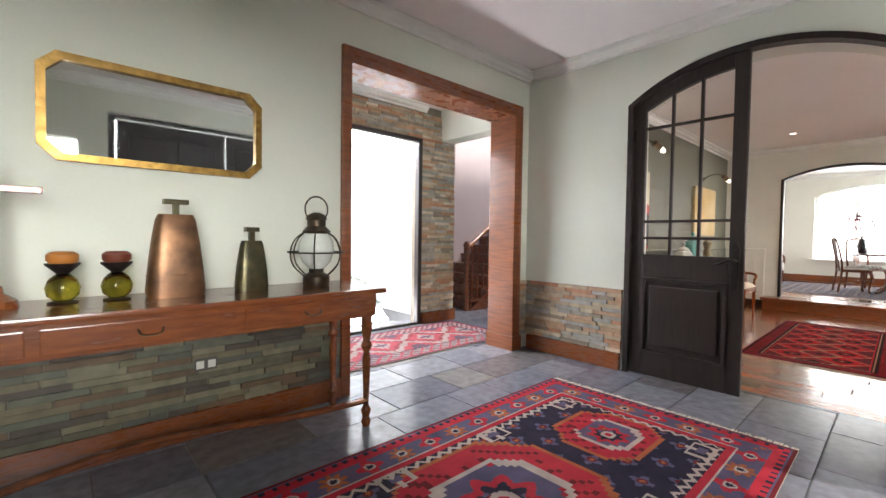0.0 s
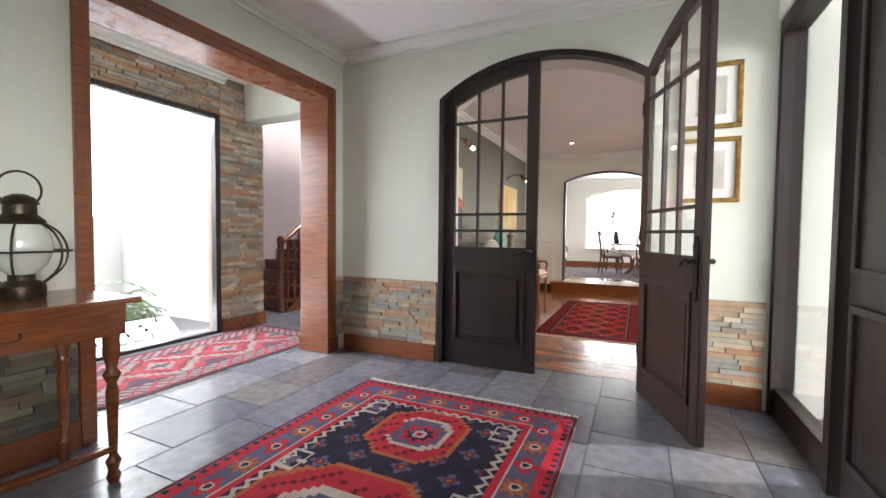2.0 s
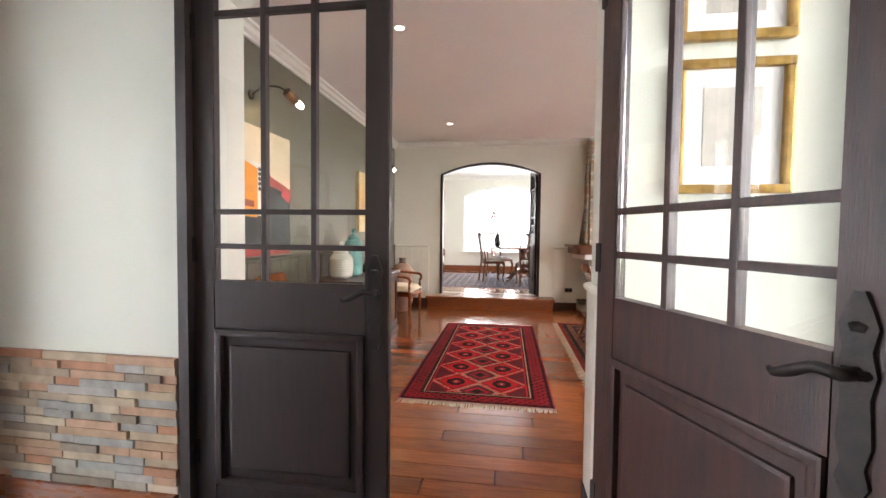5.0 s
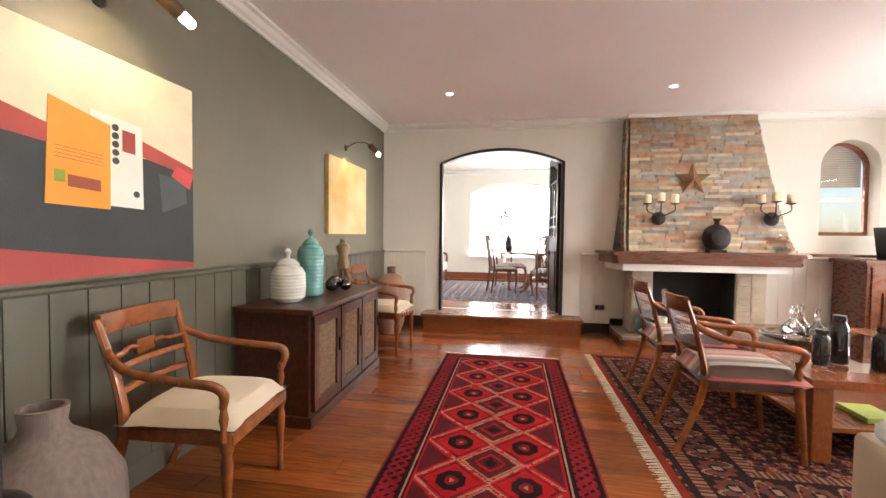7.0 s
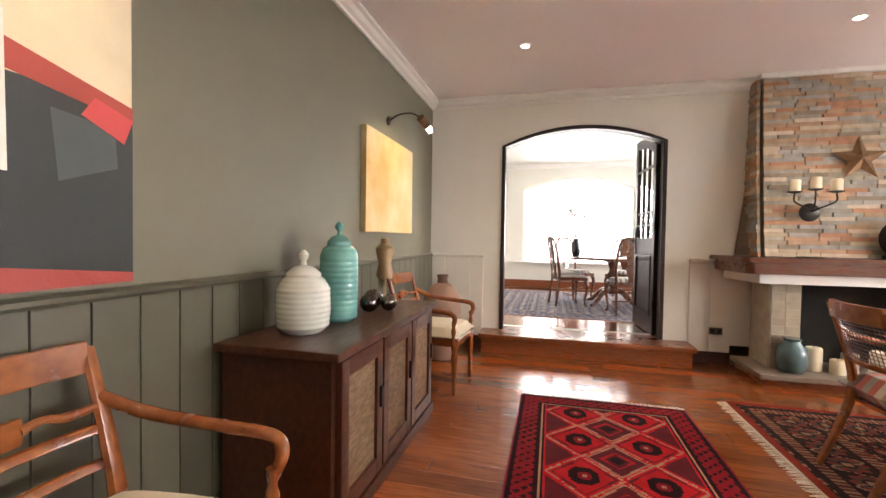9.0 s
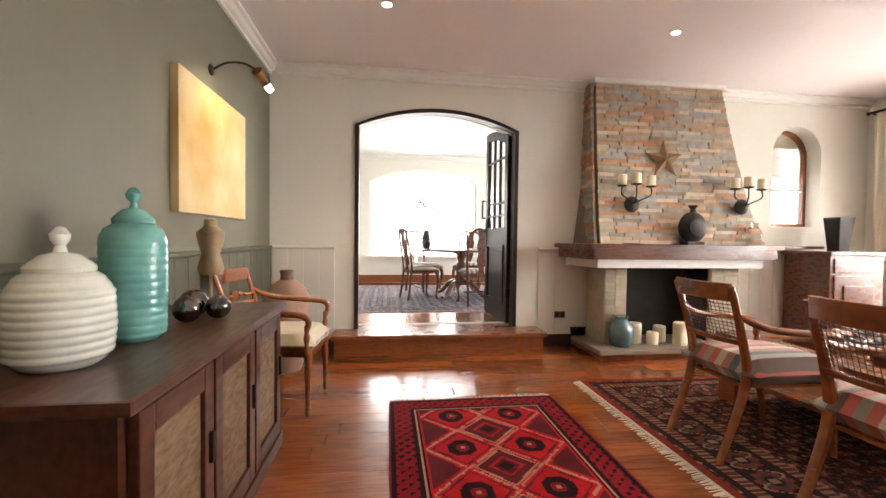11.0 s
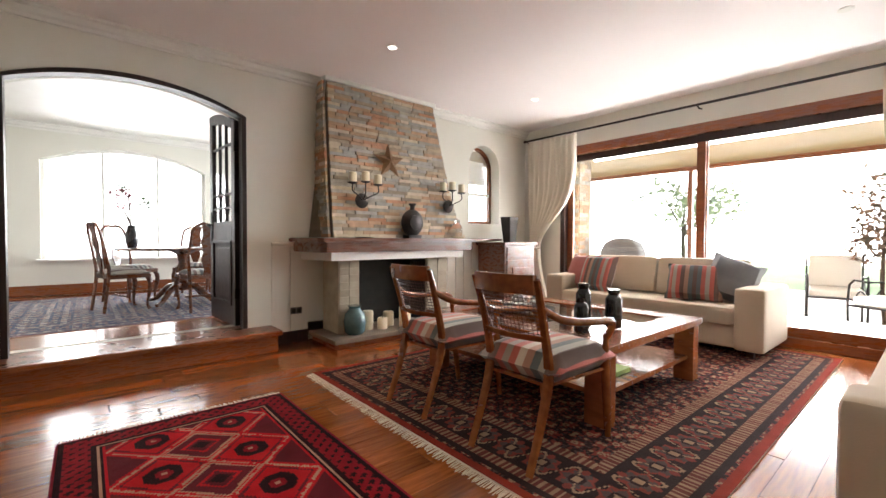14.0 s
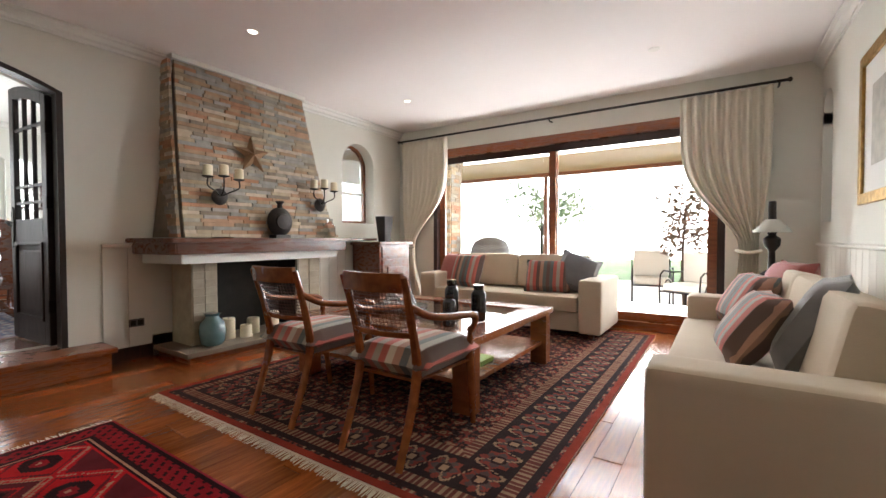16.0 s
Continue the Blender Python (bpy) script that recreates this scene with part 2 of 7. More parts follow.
M["candle"] = mat("ivory_wax", (0.80, 0.72, 0.55), (0.75, 0.67, 0.50), 0.5, scale=6)
M["soot"] = mat("sooty_brick", (0.016, 0.015, 0.013), (0.03, 0.026, 0.022), 0.9, scale=10, bump=0.2)
M["hearth"] = mat("hearth_stone", (0.25, 0.20, 0.15), (0.18, 0.145, 0.11), 0.6, scale=6, bump=0.1)
M["mantel_wood"] = mat("mantel_wood", (0.15, 0.045, 0.019), (0.08, 0.024, 0.011), 0.28, scale=4, stretch=(8, 1.2, 8), coat=0.4)
M["star"] = mat("rusty_star", (0.25, 0.14, 0.065), (0.17, 0.09, 0.04), 0.55, 0.5, scale=14, bump=0.15)
M["glass"] = glass_mat("clear_glass")
M["amber_glass"] = glass_mat("green_amber_glass", (0.35, 0.30, 0.03), 0.03)
M["table_glass"] = glass_mat("table_glass", (0.92, 0.97, 0.95))
M["black_glaze"] = mat("black_glaze", (0.012, 0.014, 0.018), (0.02, 0.022, 0.028), 0.12, scale=10, coat=0.5)
M["mirror"] = mat("mirror_silver", (0.86, 0.88, 0.86), (0.85, 0.87, 0.85), 0.03, 1.0, scale=2, vary_rough=0.01)
M["lampglow"] = glow_mat("lamp_glow", (1.0, 0.86, 0.62), 14.0)
M["spotglow"] = glow_mat("downlight_glow", (1.0, 0.90, 0.74), 9.0)
M["plastic"] = mat("grey_plastic", (0.12, 0.11, 0.10), None, 0.4)
M["leaf"] = mat("green_leaf", (0.06, 0.13, 0.035), (0.035, 0.085, 0.02), 0.5, scale=9)
M["dry_leaf"] = mat("dry_red_leaf", (0.30, 0.17, 0.12), (0.16, 0.14, 0.09), 0.7, scale=7)
# grey-green leaf, lightened so that the outdoor glare is in its colour
M["leaf_pale"] = mat("glare_paled_leaf", (0.46, 0.48, 0.36), (0.36, 0.39, 0.27), 0.6, scale=9)
M["petal"] = mat("dusky_red_petal", (0.26, 0.05, 0.06), (0.18, 0.035, 0.045), 0.7, scale=9)
M["bark"] = mat("bark", (0.13, 0.09, 0.06), (0.08, 0.055, 0.04), 0.9, scale=12, bump=0.4)
M["render_white"] = mat("white_render", (0.80, 0.80, 0.79), (0.76, 0.76, 0.75), 0.9, scale=2, bump=0.15)
M["lawn"] = mat("lawn", (0.09, 0.16, 0.045), (0.06, 0.11, 0.03), 0.95, scale=2, bump=0.5, bump_scale=50)
M["paving"] = mat("pale_paving", (0.55, 0.52, 0.47), (0.46, 0.43, 0.38), 0.8, scale=3, bump=0.1)
M["pine"] = mat("pale_pine_ceiling", (0.55, 0.36, 0.19), (0.44, 0.28, 0.14), 0.5, scale=4, stretch=(1, 10, 10), random=0.1)
M["lemon"] = mat("lime_book_cover", (0.45, 0.60, 0.12), None, 0.5)
M["shade"] = mat("woven_blind", (0.45, 0.38, 0.27), (0.38, 0.32, 0.22), 0.9, scale=30, stretch=(1, 1, 8), bump=0.3)
M["paper"] = mat("pale_print", (0.55, 0.52, 0.45), (0.40, 0.38, 0.33), 0.7, scale=12)
M["mauve"] = mat("stairwell_mauve_plaster", (0.42, 0.34, 0.33), (0.39, 0.31, 0.30), 0.8, scale=1.5)
LEDGE = [(0.34, 0.27, 0.19), (0.42, 0.33, 0.22), (0.29, 0.27, 0.225), (0.38, 0.25, 0.15), (0.48, 0.39, 0.27), (0.24, 0.195, 0.145), (0.35, 0.315, 0.25), (0.43, 0.27, 0.17), (0.30, 0.295, 0.265), (0.55, 0.45, 0.34), (0.40, 0.20, 0.11), (0.37, 0.34, 0.31)]
M["ledge"] = stone_mat("ledge_stone", LEDGE)
M["ledge_many"] = stone_mat("ledge_stone_joined", LEDGE, True)
M["stone_back"] = mat("stone_bedding", (0.24, 0.195, 0.15), (0.17, 0.14, 0.105), 0.9, scale=12)
# green-brown stone, its tones darkened further for the shade below the console
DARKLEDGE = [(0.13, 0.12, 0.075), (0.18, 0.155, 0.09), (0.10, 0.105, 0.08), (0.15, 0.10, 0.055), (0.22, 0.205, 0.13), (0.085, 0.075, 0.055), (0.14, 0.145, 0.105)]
M["ledge_dark"] = stone_mat("green_brown_shaded_ledge_stone", DARKLEDGE, rough=0.5)
M["slate"] = stone_mat("slate_tile", [(0.175, 0.18, 0.215), (0.22, 0.22, 0.25), (0.14, 0.145, 0.175), (0.20, 0.19, 0.185), (0.25, 0.25, 0.28), (0.155, 0.145, 0.15), (0.19, 0.195, 0.23)], rough=0.2, bump=0.16)
M["brick_pale"] = mat("pale_brick", (0.40, 0.34, 0.25), (0.32, 0.27, 0.20), 0.8, scale=10, random=0.12, bump=0.2)


# mesh helpers
def part(name, bm, material, parent=None, label="", smooth=False):
    me = bpy.data.meshes.new(name)
    if smooth:
        for f in bm.faces:
            f.smooth = True
    bm.to_mesh(me)
    bm.free()
    me.materials.append(M[material] if isinstance(material, str) else material)
    if smooth:
        me.set_sharp_from_angle(angle=radians(40))
    ob = new(name, me)
    if parent:
        ob.parent = parent
    if label:
        ob["label"] = label
    return ob


def thing(name, m, label, category, group="", kind=""):
    ob = new(name)
    ob.matrix_world = m
    return tagged(ob, label, category, group, kind)


def box(x0, x1, y0, y1, z0, z1, bevel=0.0, seg=2, bm=None):
    own = bmesh.new()
    bmesh.ops.create_cube(own, size=1)
    bmesh.ops.transform(own, matrix=Matrix.Translation(((x0 + x1) / 2, (y0 + y1) / 2, (z0 + z1) / 2)) @ Matrix.Diagonal((abs(x1 - x0), abs(y1 - y0), abs(z1 - z0), 1)), verts=own.verts)
    if bevel:
        bmesh.ops.bevel(own, geom=own.edges[:], offset=bevel, segments=seg, affect="EDGES", profile=0.7)
    return merge(bm, own)


def merge(bm, own):
    if bm is None:
        return own
    me = bpy.data.meshes.new("tmp")
    own.to_mesh(me)
    own.free()
    bm.from_mesh(me)
    bpy.data.meshes.remove(me)
    return bm


def lathe(profile, n=28, centre=(0, 0, 0), bm=None, rib=0, depth=0.0):
    """A body turned round the z axis: (radius, height) from the bottom up."""
    own = bmesh.new()
    rings = []
    for r, z in profile:
        ring = []
        for i in range(n):
            a = 2 * math.pi * i / n
            k = r * (1 + (depth * math.cos(rib * a) if rib else 0))
            ring.append(own.verts.new((centre[0] + k * math.cos(a), centre[1] + k * math.sin(a), centre[2] + z)))
        rings.append(ring)
    for a, b in zip(rings, rings[1:]):
        for i in range(n):
            own.faces.new((a[i], a[(i + 1) % n], b[(i + 1) % n], b[i]))
    own.faces.new(rings[0][::-1])
    own.faces.new(rings[-1])
    return merge(bm, own)


def spline(points, n=8):
    """A smooth line through the points."""
    pts = [Vector(p) for p in points]
    out = []
    for i in range(len(pts) - 1):
        p0, p1, p2, p3 = pts[max(i - 1, 0)], pts[i], pts[i + 1], pts[min(i + 2, len(pts) - 1)]
        for k in range(n):
            t = k / n
            out.append(0.5 * ((2 * p1) + (p2 - p0) * t + (2 * p0 - 5 * p1 + 4 * p2 - p3) * t * t + (3 * p1 - p0 - 3 * p2 + p3) * t ** 3))
    out.append(pts[-1])
    return out


def tube(points, radius, n=10, bm=None, smooth=6, flat=1.0, closed=False):
    """A rod along a line; radius is one number or one for each given point; flat squeezes it along its second axis."""
    line = spline(points, smooth) if smooth else [Vector(p) for p in points]
    if isinstance(radius, (int, float)):
        rads = [radius] * len(line)
    else:
        rads = [float(np.interp(i / (len(line) - 1) * (len(radius) - 1), range(len(radius)), radius)) for i in range(len(line))]
    own = bmesh.new()
    rings = []
    side = None
    for i, p in enumerate(line):
        d = (line[min(i + 1, len(line) - 1)] - line[max(i - 1, 0)]).normalized()
        if side is None:
            side = d.orthogonal().normalized()
            if abs(d.z) < 0.9:
                side = d.cross(Vector((0, 0, 1))).normalized()
            else:
                side = Vector((1, 0, 0)) - d * d.x
                side.normalize()
        side = (side - d * side.dot(d)).normalized()
        up = d.cross(side)
        rings.append([own.verts.new(p + (side * math.cos(2 * math.pi * k / n) + up * flat * math.sin(2 * math.pi * k / n)) * rads[i]) for k in range(n)])
    for a, b in zip(rings, rings[1:]):
        for k in range(n):
            own.faces.new((a[k], a[(k + 1) % n], b[(k + 1) % n], b[k]))
    if closed:
        for k in range(n):
            own.faces.new((rings[-1][k], rings[-1][(k + 1) % n], rings[0][(k + 1) % n], rings[0][k]))
    else:
        own.faces.new(rings[0][::-1])
        own.faces.new(rings[-1])
    bmesh.ops.recalc_face_normals(own, faces=own.faces[:])
    return merge(bm, own)


def prism(outline, lo, hi, axis="z", bm=None, bevel=0.0):
    """An outline of 2D points pulled along an axis from lo to hi."""
    own = bmesh.new()

    def at(p, h):
        return {"z": (p[0], p[1], h), "x": (h, p[0], p[1]), "y": (p[0], h, p[1])}[axis]
    a = [own.verts.new(at(p, lo)) for p in outline]
    b = [own.verts.new(at(p, hi)) for p in outline]
    own.faces.new(a)
    own.faces.new(b)
    for i in range(len(outline)):
        j = (i + 1) % len(outline)
        own.faces.new((a[i], a[j], b[j], b[i]))
    bmesh.ops.recalc_face_normals(own, faces=own.faces[:])
    if bevel:
        bmesh.ops.bevel(own, geom=own.edges[:], offset=bevel, segments=2, affect="EDGES")
    return merge(bm, own)


def arc(u0, u1, spring, top, n=20):
    """Points of a segmental arch from u0 to u1."""
    half, rise = (u1 - u0) / 2, top - spring
    r = (half * half + rise * rise) / (2 * rise)
    mid, base = (u0 + u1) / 2, top - r
    a = math.asin(min(1, half / r))
    if rise > half:
        a = math.pi - a
    return [(mid + r * math.sin(-a + 2 * a * i / n), base + r * math.cos(-a + 2 * a * i / n)) for i in range(n + 1)]


def arch_wall(axis, lo, hi, u0, u1, z0, z1, holes):
    """A wall along u with arched or flat openings: (u from, u to, sill, spring, top)."""
    bm = bmesh.new()
    at = u0
    for a, b, sill, spring, top in sorted(holes):
        if a > at:
            prism([(at, z0), (a, z0), (a, z1), (at, z1)], lo, hi, axis, bm)
        if sill > z0:
            prism([(a, z0), (b, z0), (b, sill), (a, sill)], lo, hi, axis, bm)
        line = arc(a, b, spring, top) if top > spring else [(a, top), (b, top)]
        for (p, q) in zip(line, line[1:]):
            prism([p, q, (q[0], z1), (p[0], z1)], lo, hi, axis, bm)
        at = b
    if at < u1:
        prism([(at, z0), (u1, z0), (u1, z1), (at, z1)], lo, hi, axis, bm)
    bmesh.ops.remove_doubles(bm, verts=bm.verts[:], dist=0.0005)
    return bm


def arch_band(axis, lo, hi, a, b, z0, spring, top, width, inset=True):
    """A frame that follows an arched opening on its inside."""
    w = width if inset else -width
    outer = [(a, z0)] + arc(a, b, spring, top) + [(b, z0)]
    inner = [(a + w, z0)] + arc(a + w, b - w, spring - w * 0.3, top - w) + [(b - w, z0)]
    bm = bmesh.new()
    for i in range(len(outer) - 1):
        prism([outer[i], outer[i + 1], inner[i + 1], inner[i]], lo, hi, axis, bm)
    bmesh.ops.remove_doubles(bm, verts=bm.verts[:], dist=0.0005)
    return bm


def cushion(w, d, h, puff=0.5, n=10):
    """A soft pillow lying on its back, fuller in the middle."""
    bm = bmesh.new()
    bmesh.ops.create_grid(bm, x_segments=n, y_segments=n, size=0.5)
    top = [v for v in bm.verts]
    for v in top:
        u, s = v.co.x * 2, v.co.y * 2
        k = max(0.0, (1 - u ** 4)) ** puff * max(0.0, (1 - s ** 4)) ** puff
        pinch = 1 - 0.07 * (u * u * s * s < 0.5) * (abs(u) + abs(s)) * 0.5
        v.co = (u * w / 2 * pinch, s * d / 2 * pinch, h / 2 * k)
    dup = bmesh.ops.duplicate(bm, geom=bm.faces[:])
    for g in dup["geom"]:
        if isinstance(g, bmesh.types.BMVert):
            g.co.z = -g.co.z
    bmesh.ops.remove_doubles(bm, verts=bm.verts[:], dist=0.001)
    bmesh.ops.recalc_face_normals(bm, faces=bm.faces[:])
    return bm


def unit_piece(name, material, rough=0.0, chamfer=0.04):
    """A mesh one unit wide, long and high, to be scaled by its objects."""
    bm = bmesh.new()
    bmesh.ops.create_cube(bm, size=1)
    if chamfer:
        top = [v for v in bm.verts if v.co.z > 0]
        for v in top:
            v.co.x *= 1 - chamfer
            v.co.y *= 1 - chamfer
    me = bpy.data.meshes.new(name)
    bm.to_mesh(me)
    bm.free()
    me.materials.append(M[material])
    return me


def piece(name, me, parent, centre, size, turn=(0, 0, 0)):
    ob = new(name, me)
    ob.parent = parent
    ob.matrix_parent_inverse = parent.matrix_world.inverted()
    ob.matrix_basis = pose(*centre, *turn) @ Matrix.Diagonal((*size, 1))
    return ob


# ---- large structure ----
TOP = 2.78          # ceiling
TF = 2.90           # foyer and hall ceiling
YN = 3.43           # foyer side of the wall to the hall
DOOR = (0.66, 2.355, 0, 2.335, 2.61)  # arched double doorway
XF, XL = 4.0, 4.24  # the wall between foyer and living room
XE = 9.42           # end wall of the living room
FOYER_SLIDE = 0.18   # the foyer is laid out on its own grid, which ends this far to the west
YO, YW = 2.98, -3.72  # olive wall, window wall


def structure(name, bm, material, label, category):
    ob = part(name, bm, material)
    return tagged(ob, label, category, kind="structure")


wall_east = structure("wall_foyer_living", arch_wall("x", XF - FOYER_SLIDE, XL, YW, YN + 0.3, 0, TF + 0.12, [DOOR, (-3.68, -3.26, 1.22, 2.15, 2.42)]), "plaster", "thick cream plaster wall with an arched double doorway", "wall")
wall_foyer_skin = structure("wall_foyer_east", arch_wall("x", XF - 0.006, XF - 0.001, -0.05, YN, 0, TF, [DOOR]), "foyer_plaster", "pale green plaster on the foyer side", "wall")
wall_north = structure("wall_foyer_north", arch_wall("y", YN, YN + 0.29, -1.6, XF, 0, TF, [(1.82, 3.80, 0, 2.47, 2.47)]), "foyer_plaster", "pale green plaster wall with a wide wood-lined opening", "wall")
wall_south = structure("wall_foyer_south", arch_wall("y", -0.25, -0.05, -1.6, XF, 0, TF, [(0.72, 3.99, 0, 2.55, 2.55), (-0.7, 0.45, 0.95, 2.2, 2.2)]), "foyer_plaster", "pale plaster wall round the front door", "wall")
wall_west = structure("wall_foyer_west", arch_wall("x", -1.6, -1.4, -0.05, YN, 0, TF, []), "foyer_plaster", "plain pale plaster wall", "wall")
wall_olive = structure("wall_olive", box(XL, XE, YO, YO + 0.2, 0, TOP), "olive", "olive green painted wall of the living room", "wall")
wall_end = structure("wall_end", arch_wall("x", XE, XE + 0.28, -5.0, 4.2, 0, TOP, [(0.50, 2.17, 0.2, 2.24, 2.43), (-3.10, -2.47, 1.30, 2.15, 2.44)]), "plaster", "cream plaster wall with an arched doorway and small window", "wall")
wall_window = structure("wall_window", arch_wall("y", YW - 0.25, YW, XL - 0.0, XE, 0, TOP, [(5.0, 8.75, 0.0, 2.42, 2.42)]), "plaster", "cream plaster wall with a wide sliding window", "wall")
ceiling_foyer = structure("ceiling_foyer", box(-1.6, 4.75, -0.25, 6.6, TF, TF + 0.12), "ceiling", "smooth off-white foyer ceiling", "ceiling")
ceiling = structure("ceiling", box(XL, XE + 0.28, YW - 0.25, 3.2, TOP, TOP + 0.12), "ceiling", "smooth off-white ceiling", "ceiling")
dining_ceiling = structure("ceiling_dining", box(XE + 0.28, 14.1, -1.4, 4.4, TOP, TOP + 0.12), "white", "white dining room ceiling", "ceiling")

# floors under the pieces
floor_slate = structure("floor_slate", box(-1.6, XL, -0.25, 7.0, -0.1, -0.006), "grout", "grey slate tile floor of foyer and hall", "floor")
floor_wood = structure("floor_wood", box(XL - 0.18, XE, YW - 0.2, YO, -0.1, -0.006), "underfloor", "polished red hardwood plank floor", "floor")
floor_hall = structure("floor_stairwell", box(XL, 8.5, 3.2, 7.0, -0.1, -0.004), "slate", "dark slate floor below the stairs", "floor")
floor_dining = structure("floor_dining", box(XE, 14.1, -1.4, 4.4, 0.0, 0.19), "underfloor", "raised hardwood floor of the dining room", "floor")
step = tagged(part("dining_step", box(9.14, XE - 0.002, 0.30, 2.33, 0.0, 0.155, 0.006), "red_wood_h"), "red-brown wooden step up to the dining room", "step", kind="structure")
part("tread", box(9.10, 9.60, 0.27, 2.36, 0.157, 0.203, 0.012), "red_wood_h", step)

# cornices
COR = [(0, 0), (0.085, 0), (0.085, -0.02), (0.06, -0.03), (0.045, -0.06), (0.02, -0.075), (0.02, -0.1), (0, -0.1)]


def cornice(x0, y0, x1, y1, inward, top=TOP):
    """A moulding under the ceiling along one wall."""
    bm = bmesh.new()
    a, b = Vector((x0, y0, 0)), Vector((x1, y1, 0))
    inw = Vector((*inward, 0))
    va = [bm.verts.new(a + inw * p + Vector((0, 0, top + q))) for p, q in COR]
    vb = [bm.verts.new(b + inw * p + Vector((0, 0, top + q))) for p, q in COR]
    for i in range(len(COR)):
        j = (i + 1) % len(COR)
        bm.faces.new((va[i], va[j], vb[j], vb[i]))
    bm.faces.new(va)
    bm.faces.new(vb)
    bmesh.ops.recalc_face_normals(bm, faces=bm.faces[:])
    return structure("cornice", bm, "white", "white moulded plaster cornice", "cornice")


for c in ((-1.4, YN, XF, YN, (0, -1), TF), (XF - 0.006, -0.05, XF - 0.006, YN - 0.08, (-1, 0), TF), (XL, YO, XE, YO, (0, -1)), (XE, YO - 0.08, XE, YW, (-1, 0)), (XL, YW, XL, YO, (1, 0)), (-1.4, -0.05, XF, -0.05, (0, 1), TF), (2.0, 5.01, 3.9, 5.01, (0, -1), TF), (13.8, -1.2, 13.8, 4.2, (-1, 0))):
    cornice(*c)

# dado boards of the living room
board_olive = unit_piece("board", "olive_board", chamfer=0.0)
board_cream = unit_piece("board", "board", chamfer=0.0)


def boards(name, me, material, label, along, u0, u1, face, inward, z1=1.0, z0=0.12, gap=0.006, width=0.155):
    back = box(u0, u1, min(face, face + inward * 0.006), max(face, face + inward * 0.006), z0, z1) if along == "x" else box(min(face, face + inward * 0.006), max(face, face + inward * 0.006), u0, u1, z0, z1)
    root = structure(name, back, material, label, "wainscot")
    n = max(1, round((u1 - u0) / width))
    w = (u1 - u0) / n
    for i in range(n):
        u = u0 + (i + 0.5) * w
        c = (u, face + inward * 0.011, (z0 + z1) / 2) if along == "x" else (face + inward * 0.011, u, (z0 + z1) / 2)
        s = (w - gap, 0.012, z1 - z0) if along == "x" else (0.012, w - gap, z1 - z0)
        piece("board", me, root, c, s)
    p = [(0, 0), (0.022, 0), (0.034, 0.012), (0.034, 0.026), (0.016, 0.036), (0, 0.036)]
    out = [(face + inward * a, z1 + b) for a, b in p]
    part("dado_rail", prism(out, u0, u1, "x") if along == "x" else prism([(q[0], q[1]) for q in out], u0, u1, "y"), material, root)
    part("skirting", (box(u0, u1, min(face, face + inward * 0.024), max(face, face + inward * 0.024), 0.0, z0, 0.004) if along == "x" else box(min(face, face + inward * 0.024), max(face, face + inward * 0.024), u0, u1, 0, z0, 0.004)), "dark_wood_red" if me is board_cream else material, root)
    return root


boards("wainscot_olive", board_olive, "olive_board", "olive painted tongue-and-groove dado", "x", XL, XE, YO, -1)
for a, b in ((2.36, YO - 0.03), (-0.1, 0.27), (YW, -1.75)):
    boards("wainscot_end", board_cream, "board", "cream painted board dado", "y", a, b, XE, -1)
for a, b in ((YW, 0.62), (2.40, YO - 0.03)):
    boards("wainscot_west", board_cream, "board", "cream painted board dado", "y", a, b, XL, 1)
boards("wainscot_reveal", board_cream, "board", "cream painted board dado in the doorway", "x", 3.93, XL, DOOR[0], 1)

# arched frames
frame_double = structure("door_frame_double", arch_band("x", XF - 0.03, XF + 0.07, *DOOR, 0.045), "dark_wood", "dark stained arched door frame", "door frame")
frame_dining = structure("door_frame_dining", arch_band("x", XE - 0.012, XE + 0.10, 0.50, 2.17, 0.203, 2.24, 2.43, 0.04), "dark_wood", "dark stained arched door frame", "door frame")


# ---- doors ----
HANDLE_HALF = [(0.012, 0.80), (0.026, 0.83), (0.018, 0.86), (0.027, 0.90), (0.022, 0.98), (0.030, 1.02), (0.022, 1.06), (0.030, 1.10), (0.020, 1.13), (0.008, 1.16)]
HANDLE_PLATE = HANDLE_HALF + [(-u, z) for u, z in HANDLE_HALF[::-1]]


